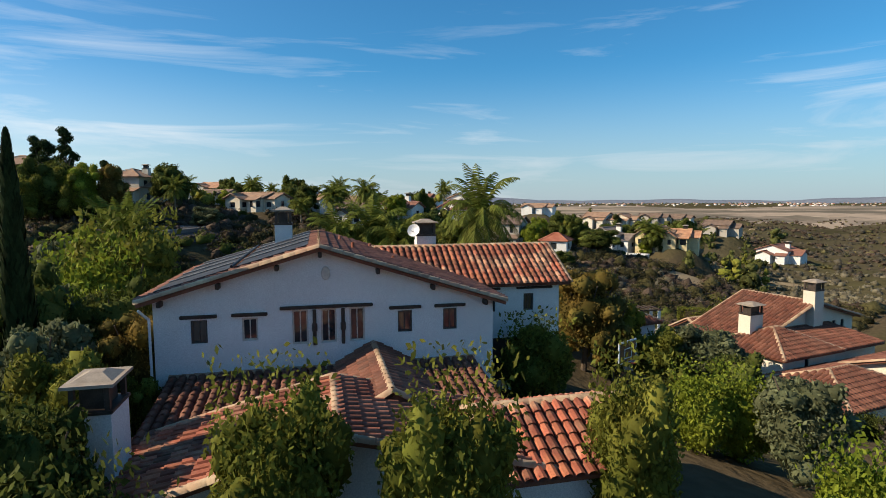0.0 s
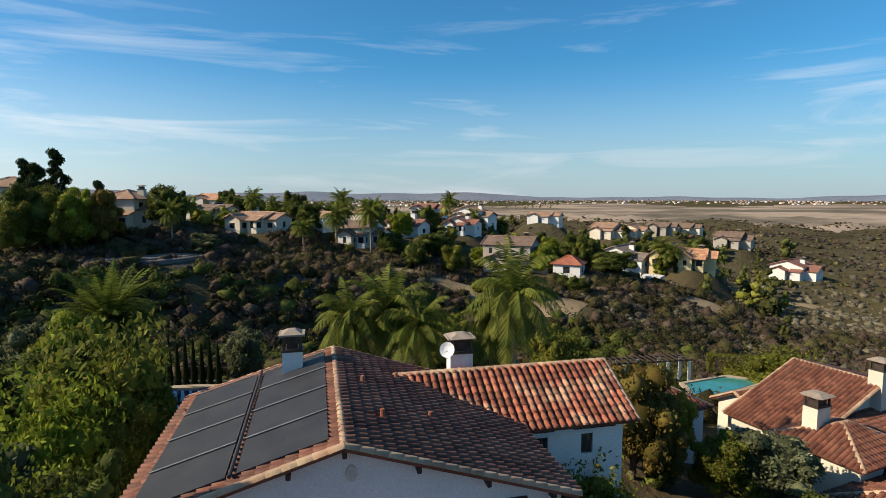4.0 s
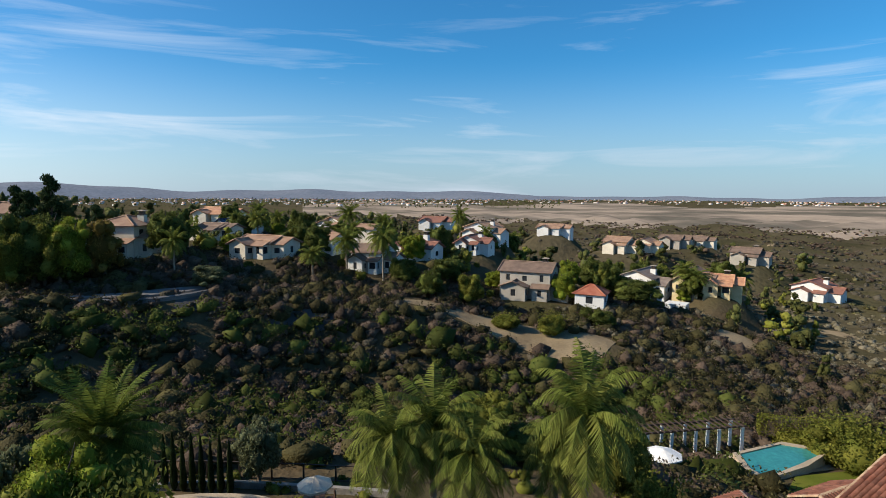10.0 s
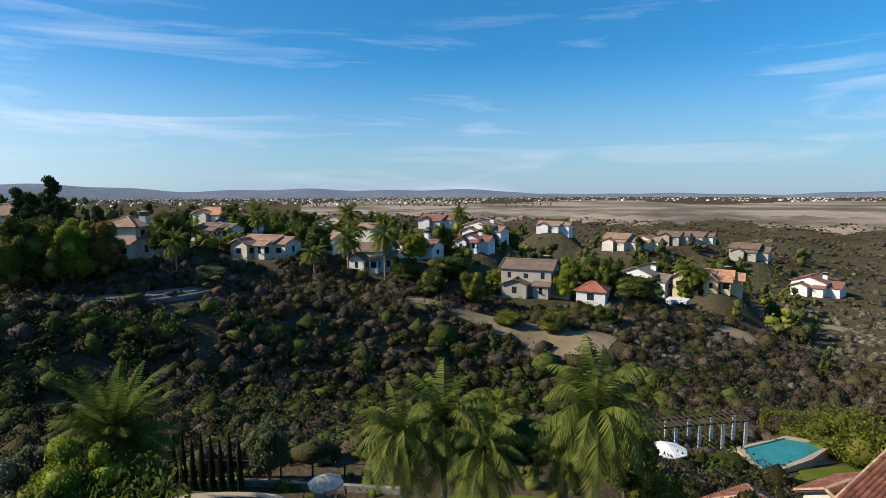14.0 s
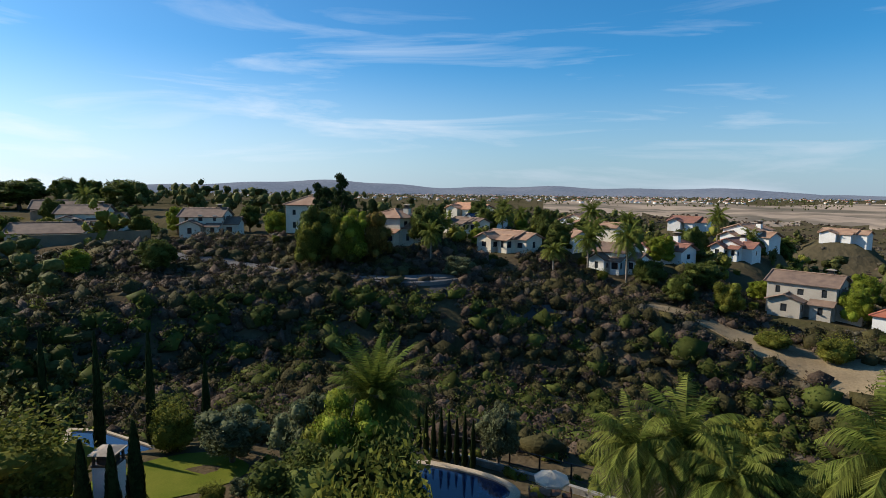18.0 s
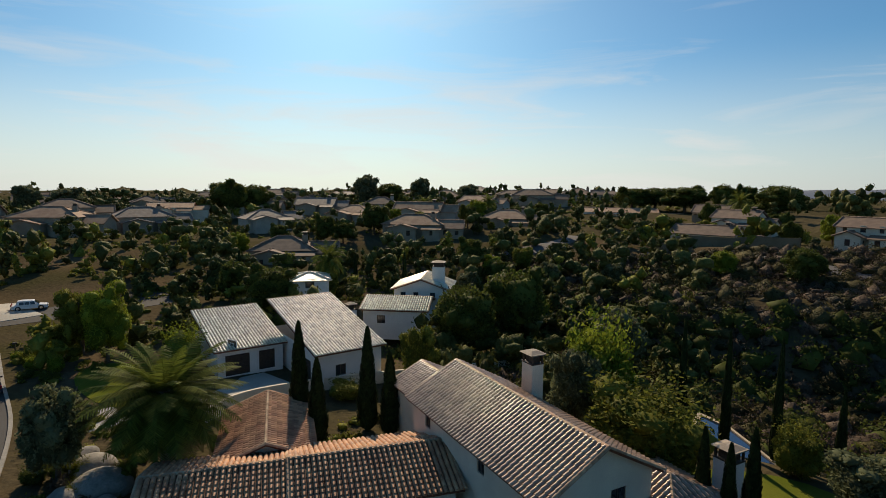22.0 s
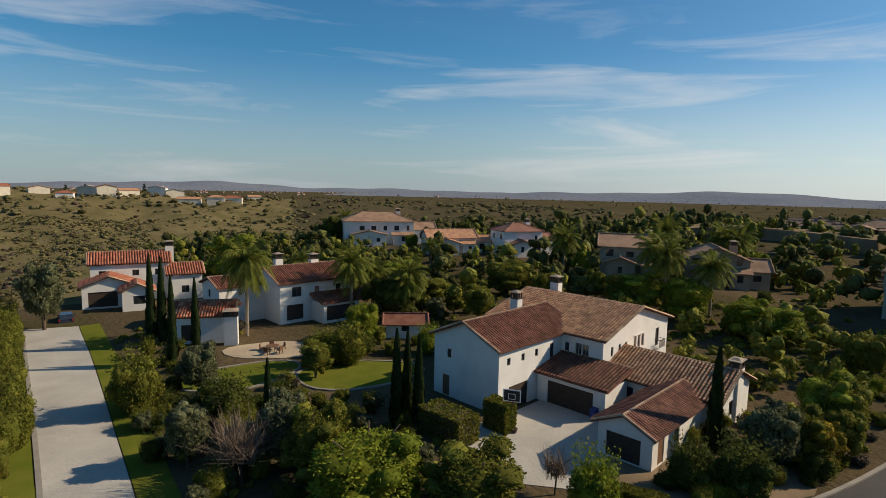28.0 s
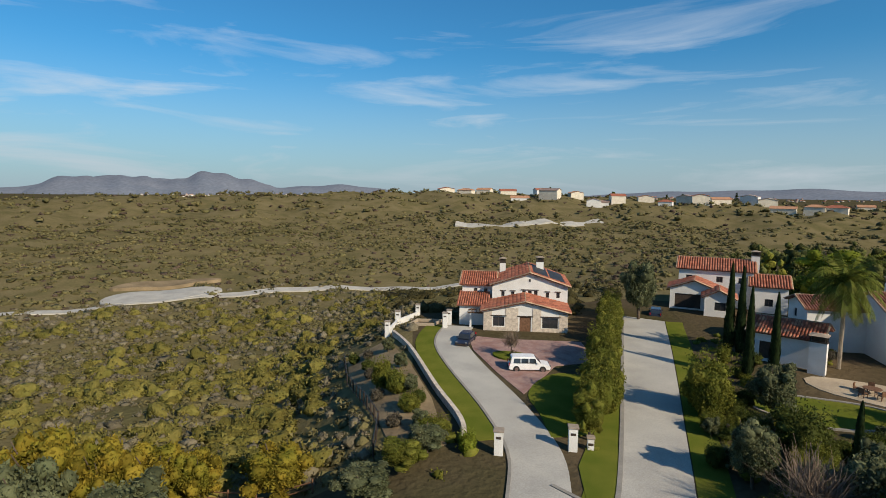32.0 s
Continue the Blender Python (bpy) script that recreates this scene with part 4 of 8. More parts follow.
house("small white garden pavilion with a tile roof and outdoor chimney", 28.2, -67.0, 1.2, 190, [(-0.6, 0, 6.2, 6.0, 3.2, "a", 1.2)], STUCCO, TILE_ORANGE, windows=[(0, 0, 1.0, 0.1, 1.6, 2.0, "o"), (0, 1, 2.5, 0.1, 2.0, 2.1, "o"), (0, 3, 2.0, 0.9, 1.0, 1.2, "w")], chimneys=[(6.3, -0.9, -2.0, 4.2, 1.6, 1.0)], name="pavilion", foot=3.0, course=0.6)
house("white house with a long red tile roof behind the drive", 49.8, -87.0, 0.9, 207, [(0, 5.0, 11.6, 11.4, 6.2, "a", 1.5), (-1.0, 0, 6.4, 5.2, 3.3, "b", 1.4), (4.4, -4.0, 8.6, 0.2, 2.9, "b", 1.1), (11.3, 3.0, 16.6, 9.0, 4.2, "a", 1.4)], STUCCO, TILE_RED,
      windows=[(0, 0, 1.2, 4.0, 1.0, 1.0, "w"), (0, 0, 6.0, 4.0, 1.0, 1.0, "w"), (0, 0, 9.4, 4.0, 1.0, 1.0, "w"), (1, 0, 0.8, 0.0, 4.0, 2.4, "o"), (2, 0, 1.5, 0.8, 1.6, 1.3, "w"), (3, 0, 2.0, 0.9, 1.2, 1.2, "w")], chimneys=[(11.9, 8.0, 3.0, 9.6, 1.3, 1.0)], course=0.8, spacing=0.4, foot=3.0)


# houses farther off: place, level, turn, width, depth, eaves height, roof, wall
FAR_HOUSES = [
    ("cream two-storey villa with a tan hip roof on the ridge", -57.5, 98.0, 8.9, -4, 10.5, 9.0, 5.6, "h", 1.5, TILE_FAR, CREAM, True),
    ("white low house with a tan tile roof and arched porch", -38.0, 113.0, 7.2, -22, 11.5, 8.0, 2.8, "a", 1.3, TILE_FAR, CREAM, False),
    ("white two-storey house with pale tile roofs", -31.0, 128.0, 7.0, -28, 11.5, 8.5, 3.0, "b", 1.4, TILE_FAR, STUCCO, True),
    ("cream house with an orange tile roof on the ridge", -70.9, 171.0, 11.2, -15, 13.0, 9.0, 3.0, "a", 1.5, TILE_TAN, CREAM, True),
    ("white house with dark solar panels on its roof", -60.4, 159.0, 9.0, -30, 10.0, 8.0, 2.8, "b", 1.3, PANEL, STUCCO, True),
    ("low house with grey-brown tile roofs", -58.5, 138.0, 8.6, -20, 10.0, 8.0, 2.6, "a", 1.3, TILE_GREYBROWN, CREAM, False),
    ("white house with a tan tile gable", -36.4, 187.0, 7.3, -32, 12.5, 9.0, 3.4, "b", 1.6, TILE_FAR, STUCCO, True),
    ("small cream house with a tan roof", -24.6, 168.0, 7.0, -20, 7.8, 6.0, 2.6, "a", 1.2, TILE_FAR, CREAM, False),
    ("white low house among palms", -15.2, 118.0, 3.5, -20, 9.5, 8.0, 4.2, "a", 1.4, TILE_GREYBROWN, STUCCO, False),
    ("white house with a brown hip roof", -6.8, 129.5, 4.8, -30, 8.8, 8.5, 3.9, "h", 1.6, TILE_FADED, STUCCO, True),
    ("white house with a red tile roof on the ridge", -2.8, 203.0, 7.4, -20, 12.0, 9.0, 3.0, "a", 1.4, TILE_FADED, STUCCO, True),
    ("white two-storey house with a tan roof", 12.4, 171.5, 5.6, -32, 12.0, 9.0, 4.4, "b", 1.5, TILE_FAR, STUCCO, True),
    ("white house with a stout chimney among trees", 8.4, 153.0, 4.0, -25, 9.0, 8.0, 3.4, "b", 1.4, TILE_FADED, STUCCO, True),
    ("grey-beige two-storey house with solar panels", 19.8, 116.5, -1.9, -22, 14.5, 9.0, 5.8, "a", 1.5, TILE_GREYBROWN, TAUPE, True),
    ("small garden pavilion with a red tile roof", 30.2, 109.5, -2.4, -26, 5.8, 5.0, 2.9, "h", 1.4, TILE_RED, STUCCO, False),
    ("white house with a dark roof and arched portico", 48.6, 132.0, -3.8, -42, 10.5, 9.0, 4.2, "b", 1.6, TILE_SLATE, STUCCO, True),
    ("yellow house with a brown tile roof", 59.6, 129.0, -2.6, -40, 8.2, 8.0, 3.9, "b", 1.5, TILE_GREYBROWN, YELLOWWASH, False),
    ("yellow house wing with an orange tile roof", 65.2, 126.0, -2.8, -30, 8.4, 7.0, 3.0, "a", 1.5, TILE_TAN, YELLOWWASH, True),
    ("white house with brown tile roofs above the canyon", 113.8, 165.0, -11.3, -50, 12.5, 9.5, 4.0, "b", 1.7, TILE_FADED, STUCCO, True),
    ("white low house group on the slope", 68.4, 211.0, -1.4, -40, 12.5, 9.0, 3.8, "a", 1.6, TILE_FAR, CREAM, False),
    ("white low house beside its twin", 79.0, 212.0, -1.6, -40, 9.5, 8.0, 3.6, "b", 1.5, TILE_FAR, CREAM, False),
    ("grey stone house on a bare knoll", 113.0, 200.5, -4.4, -40, 12.5, 9.0, 3.8, "a", 1.6, TILE_GREYBROWN, TAUPE, True),
    ("low pale house behind the twin houses", 100.0, 236.0, -1.4, -35, 12.0, 8.0, 3.0, "a", 1.4, TILE_GREYBROWN, TAUPE, False),
    ("long low pale house on the far slope", 112.0, 240.0, -2.0, -40, 13.0, 8.0, 3.0, "a", 1.4, TILE_GREYBROWN, CREAM, False),
    ("white cottage beyond the gardens", 47.4, 235.0, 3.4, -30, 14.0, 8.0, 2.8, "a", 1.4, TILE_FAR, STUCCO, False),
    ("white glazed garden room on the bank", 53.0, 122.0, -6.9, -35, 4.4, 4.0, 2.6, "f", 0.5, TILE_SLATE, STUCCO, False),
    ("cream house with a brown roof behind yellow trees", -133.0, 76.5, 5.0, 44, 20.0, 10.0, 4.5, "a", 2.0, TILE_GREYBROWN, CREAM, True),
    ("cream upper house behind the cliff garden", -146.0, 92.0, 8.5, 40, 15.0, 10.0, 4.5, "a", 2.0, TILE_GREYBROWN, CREAM, True),
    ("cream villa with a brown roof at the ridge road", -107.0, 96.0, 8.4, 30, 13.0, 9.0, 4.8, "a", 1.8, TILE_GREYBROWN, CREAM, True),
    ("long white low house on the far ridge", -205.0, 86.0, 7.5, 71, 36.0, 12.0, 4.4, "a", 1.4, TILE_FAR, STUCCO, False),
    ("tan house with a brown roof among trees", -166.0, 99.0, 10.0, 50, 18.0, 11.0, 3.6, "a", 2.2, TILE_GREYBROWN, BROWNWASH, True),
    ("tan house with a broad hip roof", -169.5, 33.0, 7.5, 72, 21.0, 11.0, 3.8, "h", 2.4, TILE_FAR, BROWNWASH, True),
    ("dark-roofed house with pale patches", -130.5, -27.0, 2.0, 96, 20.0, 12.0, 3.6, "h", 2.8, TILE_GREYBROWN, BROWNWASH, True),
    ("pale-roofed house with an awning", -206.0, -84.0, 9.0, 105, 20.0, 11.0, 3.6, "a", 1.5, TILE_FAR, CREAM, False),
    ("grey two-storey house with a hip roof", -153.0, 4.0, 6.6, 82, 22.0, 11.0, 3.8, "h", 2.4, TILE_FAR, BROWNWASH, True),
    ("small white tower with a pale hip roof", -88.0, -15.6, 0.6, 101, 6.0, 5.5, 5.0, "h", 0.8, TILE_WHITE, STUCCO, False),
    ("large white two-storey house with a tan hip roof", 5.7, -157.0, 4.6, 190, 26.0, 12.0, 6.4, "h", 2.4, TILE_FAR, STUCCO, True),
    ("white house with brown tile roofs behind the trees", -13.0, -141.0, 4.0, 190, 17.0, 9.0, 4.0, "a", 1.8, TILE_TAN, STUCCO, False),
    ("white two-storey house with a balcony", -30.5, -138.0, 4.2, 195, 14.0, 9.0, 6.0, "h", 1.8, TILE_FADED, STUCCO, True),
    ("tan stucco house with several tan tile gables", -44.5, -103.0, 4.2, 160, 15.0, 9.0, 5.8, "a", 2.0, TILE_FAR, BROWNWASH, True),
    ("tan stucco house wing with a tan tile roof", -57.5, -95.0, 4.0, 160, 14.0, 9.0, 4.6, "b", 2.2, TILE_FAR, BROWNWASH, True),
    ("low outbuilding with a brown tile roof", 0.5, -71.5, 0.6, 180, 5.2, 4.5, 1.9, "a", 0.8, TILE_BROWN, STUCCO, False),
    ("cream villa at the edge of the ridge", -77.0, 94.5, 10.8, 10, 8.0, 7.0, 6.0, "h", 1.6, TILE_FAR, CREAM, False),
]
# roofs of the estate between its trees, street by street
estate = random.Random(29)
for ring, (a0, a1, r, count) in enumerate(((74, 134, 184, 7), (72, 148, 232, 10), (62, 146, 285, 12), (60, 138, 345, 12))):
    for k in range(count):
        az = a0 + (a1 - a0) * (k + 0.5 + estate.uniform(-0.25, 0.25)) / count
        far = r * estate.uniform(0.94, 1.06)
        x, y = -math.sin(radians(az)) * far, math.cos(radians(az)) * far
        if all(math.hypot(x - h[1], y - h[2]) > 21 for h in FAR_HOUSES):
            wide = estate.uniform(17, 24)
            FAR_HOUSES.append((estate.choice(("tan stucco estate house with grey-brown tile roofs", "cream estate house with weathered tan roofs", "grey-beige estate house with hip roofs")), x, y, gz(x, y) + 0.8, az + estate.uniform(-35, 20), wide, estate.uniform(10, 13),
                               estate.choice((3.0, 3.4, 4.6)), estate.choice("ahh"), estate.uniform(2.0, 2.8), estate.choice((TILE_GREYBROWN, TILE_FAR, TILE_GREYBROWN, TILE_SLATE)), estate.choice((BROWNWASH, TAUPE, BROWNWASH)), estate.random() < 0.6))
for label, x, y, z, turn, w, d, h, kind, rise, roof, wall, stack in FAR_HOUSES:
    if w > 8:
        low = max(2.8, h * 0.62)
        vols = [(-w * 0.5, 0, w * 0.26, d, h, kind, rise), (w * 0.22, d * 0.12, w * 0.52, d * 0.8, low, "a", rise * 0.8), (-w * 0.42, -d * 0.34, -w * 0.06, 0.2, min(h, 2.9), "b", 1.0), (w * 0.02, -d * 0.2, w * 0.24, 0.2, min(h, 2.6), "s", 0.6)]
    else:
        vols = [(-w / 2, 0, w / 2, d, h, kind, rise)]
    house(label, x, y, z, turn, vols, wall, roof, fine=False, auto=math.hypot(x, y) < 170, foot=5.0, chimneys=[(w * 0.12, d * 0.55, h * 0.5, h + rise + 1.2, 1.3, 1.0)] if stack else [])

# the big hip-roofed house at the end of the street
house("brown stone house with a broad tan hip roof", -68.8, -74.4, 3.2, 131, [(0, 0, 15.0, 14.0, 6.6, "h", 2.6), (13.0, 2.0, 20.0, 12.0, 6.4, "h", 1.9)], TAUPE, TILE_FAR, windows=[(0, 0, 2.0, 4.2, 0.9, 1.5, "w"), (0, 0, 6.4, 4.0, 1.2, 2.0, "w"), (0, 0, 11.4, 4.2, 0.9, 1.5, "w"), (0, 0, 6.2, 0.1, 1.8, 2.8, "o"), (0, 0, 2.0, 0.9, 0.9, 1.6, "w"), (0, 0, 11.2, 0.9, 0.9, 1.6, "w"), (1, 0, 1.0, 0.1, 2.6, 2.5, "o"), (1, 0, 4.2, 0.1, 2.3, 2.5, "o"), (1, 0, 2.0, 4.2, 1.0, 1.4, "w"), (1, 0, 4.6, 4.2, 1.0, 1.4, "w")],
      chimneys=[(-0.3, 6.0, 3.0, 11.0, 1.0, 1.0), (-0.3, 10.0, 3.0, 10.8, 1.0, 1.0)], course=0.8, spacing=0.45, foot=4.5)


# ---- roads, drives, lawns and pools ----
STREET = curve_line([(-104, -84), (-84, -67), (-66, -53.6), (-54.5, -45.0), (-44.5, -37.4), (-33, -31.0), (-22.5, -27.0), (-10, -24.5), (4, -24.0), (15, -24.0), (24, -23.4)])
lane("street", STREET, 8.6, ASPHALT, 0.02, label="grey asphalt residential street", category="road")
for side in (-4.45, 4.45):
    lane("kerb", STREET, 0.3, KERB, 0.14, 0.4, label="pale concrete kerb beside the street", category="kerb", shift=side)
lane("cross_street", curve_line([(-96, -40), (-80, -58), (-66, -74)]), 8.0, ASPHALT, 0.04, label="grey asphalt cross street", category="road")
drape("driveway", [(-70.2, -54.6), (-66.0, -58.4), (-72.0, -66.0), (-80.0, -60.0)], CONCRETE, 0.10, 0.4, label="pale concrete apron of a driveway", category="driveway")
drape("driveway", [(-83.5, -54.0), (-78.5, -58.5), (-85.0, -67.5), (-90.5, -62.5)], CONCRETE, 0.10, 0.4, label="pale concrete driveway before the hip-roofed house", category="driveway")

# the long straight drive and the gated drive beside it
LONG_LEFT = curve_line([(19.4, -27.6), (21.0, -31.0), (29.2, -43.0), (40.2, -58.6), (52.0, -75.4)])
LONG_RIGHT = curve_line([(14.6, -28.6), (16.2, -32.4), (25.0, -46.0), (34.6, -60.6), (45.6, -76.8)])
strip("driveway", LONG_LEFT, LONG_RIGHT, CONCRETE, 0.06, label="long pale concrete driveway striped with tree shadows", category="driveway")
lane("kerb", LONG_LEFT, 0.35, KERB, 0.12, 0.35, label="white concrete edge of the long drive", category="kerb", shift=0.1)
COURT_DRIVE = curve_line([(22.5, -24.8), (28.3, -30.4), (36.0, -34.5), (46.0, -38.5), (54.0, -42.2), (58.5, -45.5), (62.5, -50.0)])
lane("driveway", COURT_DRIVE, 4.2, CONCRETE, 0.06, label="curved pale concrete driveway behind gate pillars", category="driveway")
lane("kerb", COURT_DRIVE, 0.25, KERB, 0.12, 0.35, label="pale concrete edge of the gated drive", category="kerb", shift=2.2)
drape("court", [(37.5, -38.3), (44.0, -40.5), (52.0, -43.8), (57.5, -47.5), (53.5, -50.0), (46.0, -57.5), (39.5, -52.5), (41.5, -47.5), (39.5, -43.0)], PAVER, 0.07, 0.3, label="red brick forecourt", category="paving")
drape("lawn", curve_line([(29.5, -33.5), (33.5, -36.3), (37.0, -38.4), (39.2, -42.0), (39.5, -46.0), (36.0, -47.0), (31.0, -42.0), (28.0, -37.0), (29.5, -33.5)], 3)[:-1], GRASS, 0.08, 0.3, label="mown lawn inside the gate", category="lawn")
lane("lawn", COURT_DRIVE[8:], 2.4, GRASS, 0.07, label="strip of mown grass along the gated drive", category="lawn", shift=3.6)
drape("lawn", [(21.6, -28.2), (25.0, -31.5), (27.2, -35.5), (26.5, -38.0), (23.8, -35.0), (20.6, -30.0)], GRASS, 0.07, 0.3, label="verge of mown grass between the two drives", category="lawn")
lane("lawn", LONG_LEFT, 2.0, GRASS, 0.05, label="grass verge between the drive and the hedge", category="lawn", shift=1.35)
lane("lawn", LONG_RIGHT[4:], 2.4, GRASS, 0.05, label="shaded grass verge along the long drive", category="lawn", shift=-1.3)
drape("lawn", blob(18.0, -57.6, 6.2, 4.0, 0.55, 24, 0.07, 3), GRASS, 0.06, 0.3, label="kidney-shaped mown lawn with a pale edging", category="lawn")
drape("lawn", blob(5.4, -58.4, 7.2, 4.2, 0.35, 24, 0.06, 5), GRASS, 0.07, 0.3, label="sunlit mown lawn beside the white house", category="lawn")
drape("patio", blob(16.6, -65.8, 5.0, 2.8, 0.2, 20, 0.08, 7), SANDSTONE, 0.08, 0.3, label="sandstone patio", category="patio")
drape("garage_court", [(-4.5, -36.8), (-3.0, -44.2), (-8.2, -47.0), (-13.0, -51.2), (-17.8, -48.4), (-16.2, -40.5), (-12.0, -35.0)], CONCRETE, 0.05, 0.3, label="pale concrete garage court", category="paving")
drape("path", [(-16.2, -40.5), (-12.0, -35.0), (-18.0, -31.5), (-28.0, -34.0), (-33.0, -39.0), (-27.0, -41.5)], GRAVEL, 0.04, 0.3, label="brown decomposed granite forecourt", category="paving")
drape("lawn", blob(-57.0, -30.0, 7.0, 3.6, 0.75, 20, 0.08, 9), GRASS, 0.06, 0.3, label="front lawn of the pale-roofed house", category="lawn")
drape("lawn", blob(-29.5, -17.5, 4.6, 2.4, 0.5, 20, 0.1, 10), GRASS, 0.06, 0.3, label="small front lawn beside boulders", category="lawn")
drape("driveway", [(-47.8, -31.0), (-44.5, -27.5), (-52.0, -19.0), (-57.5, -12.5), (-60.5, -16.0)], CONCRETE, 0.05, 0.3, label="pale concrete drive to the white-roofed house", category="driveway")
drape("lawn", blob(-33.0, 25.0, 5.6, 3.2, 1.0, 20, 0.08, 12), GRASS, 0.06, 0.3, label="back lawn beside a long pool", category="lawn")
drape("lawn", blob(2.0, 34.5, 6.5, 2.2, 0.1, 20, 0.08, 13), GRASS, 0.06, 0.3, label="back lawn between palms", category="lawn")
drape("lawn", [(33.0, 49.0), (36.0, 52.5), (44.5, 55.5), (50.0, 54.0), (50.0, 47.0), (40.0, 44.0)], GRASS, 0.10, 0.4, step=3.0, label="mown lawn below the neighbour's pool", category="lawn")
drape("drive_lawn", blob(-84.0, -70.0, 5.0, 3.0, 0.6, 16, 0.05, 15), GRASS, 0.08, 0.3, label="front lawn of the hip-roofed house", category="lawn")


RIDGE_ROAD = curve_line([(-119.8, 53.5), (-98.4, 66.3), (-83.8, 74.8), (-70.7, 77.5), (-59.1, 80.0), (-47.1, 84.1), (-39.1, 89.9), (-39.6, 98.4), (-44.9, 108.1)])
lane("ridge_road", RIDGE_ROAD[:-12], 3.0, ROADGREY, 0.25, 1.2, label="grey road along the edge of the canyon", category="road")
lane("low_wall", RIDGE_ROAD[6:-12], 0.35, ROADGREY, 0.6, 1.5, label="low grey wall beside the ridge road", category="wall", shift=-2.9)
lane("side_road", curve_line([(-41, 84), (-32, 86.6), (-25.3, 86.4), (-17, 92)]), 4.0, ASPHALT, 0.22, 1.0, label="shaded asphalt lane below the white houses", category="road")
lane("estate_road", curve_line([(-124, 18), (-134, 33), (-145, 46)]), 5.5, ROADGREY, 0.3, 1.2, label="worn grey estate road on the ridge", category="road")
drape("dry_bank", [(-9.0, 99.7), (1.4, 97.1), (11.0, 92.5), (19.8, 88.5), (26.6, 87.5), (31.0, 93.6), (24.0, 98.5), (12.0, 101.5), (-0.7, 103.5)], DRYGRASS, 0.12, 0.8, step=2.5, label="bare tan bank of dry grass", category="bank")
drape("dry_bank", [(42.0, 104.0), (54.0, 103.0), (66.0, 100.0), (64.0, 106.0), (52.0, 110.0)], DRYGRASS, 0.12, 0.8, step=2.5, label="bare tan strip on the slope", category="bank")
drape("dry_bank", [(76.0, 122.0), (92.0, 128.0), (104.0, 126.0), (100.0, 134.0), (86.0, 136.0)], DRYGRASS, 0.12, 0.8, step=2.5, label="bare tan clearing above the canyon", category="bank")
lane("track", curve_line([(66, 168), (72, 176), (82, 190), (93, 203)]), 3.5, CONCRETE, 0.2, 1.0, label="pale track climbing past the houses", category="track")
lane("track", curve_line([(166, 285), (190, 320), (222, 362), (240, 420)]), 4.0, DRYGRASS, 0.4, 1.5, label="dirt track over the scrubby hill", category="track")
lane("mesa_road", curve_line([(185, 30), (183, 0), (180, -30), (172, -62), (162, -92), (150, -122), (142, -150)]), 4.5, CONCRETE, 0.4, 1.5, label="pale service road across the mesa", category="road")
drape("dirt_lot", blob(187, -30, 9, 17, -0.15, 24, 0.06, 31), CONCRETE, 0.5, 1.5, step=4.0, label="pale graded lot beside the service road", category="lot")
drape("cut_bank", blob(204, -34, 4.5, 17, -0.2, 24, 0.12, 32), DRYGRASS, 1.2, 3.0, step=4.0, label="orange cut bank behind the graded lot", category="bank")
lane("track", curve_line([(250, -330), (262, -300), (270, -270), (300, -235)]), 9.0, CONCRETE, 0.6, 2.0, label="pale road winding up the mesa", category="track")
drape("slope_bank", [(33.5, -25.6), (42.0, -30.2), (52.0, -34.2), (64.5, -38.6), (67.5, -34.0), (58.2, -29.5), (48.3, -26.3), (41.0, -23.8), (35.0, -21.5)], DRYGRASS, 0.10, 0.8, step=2.0, label="bare tan bank planted with young shrubs", category="bank")


def pool(label, outline, level, water, coping_width=0.7, deck=None):
    home = thing("swimming_pool", 0, 0, level, 0, label, "pool")
    c = Vector((sum(p[0] for p in outline) / len(outline), sum(p[1] for p in outline) / len(outline), 0))
    bm = bmesh.new()
    f = bm.faces.new([bm.verts.new((x, y, 0.12)) for x, y in outline])
    if f.normal.z < 0:
        f.normal_flip()
    part("water", bm, water, home)
    ring = [(x + (x - c.x) / (Vector((x, y, 0)) - c).length * coping_width, y + (y - c.y) / (Vector((x, y, 0)) - c).length * coping_width) for x, y in outline]
    bm = bmesh.new()
    n = len(outline)
    rows = [[bm.verts.new((x, y, z)) for x, y in line] for line, z in ((outline, -0.3), (outline, 0.24), (ring, 0.24), (ring, -1.2))]
    for a, b in zip(rows, rows[1:]):
        for i in range(n):
            bm.faces.new((a[i], a[(i + 1) % n], b[(i + 1) % n], b[i]))
    bmesh.ops.recalc_face_normals(bm, faces=bm.faces[:])
    part("coping", bm, SANDSTONE, home, "pale sandstone coping")
    return home


pool("dark blue freeform swimming pool behind the white house", blob(-15.3, 32.4, 4.6, 2.6, 0.15, 28, 0.07, 4), 0.0, WATER)
pool("turquoise rectangular swimming pool on the lower terrace", [(32.4, 56.2), (38.3, 58.6), (42.2, 56.9), (37.4, 54.0), (32.5, 51.4), (31.8, 53.0)], -7.2, WATER_GREEN)
pool("long narrow pale blue lap pool", [(-49.0, 28.4), (-46.0, 29.4), (-35.8, 29.2), (-34.6, 26.2), (-38.0, 26.2), (-46.5, 26.7)], gz(-41.0, 28.0), WATER, 0.8)


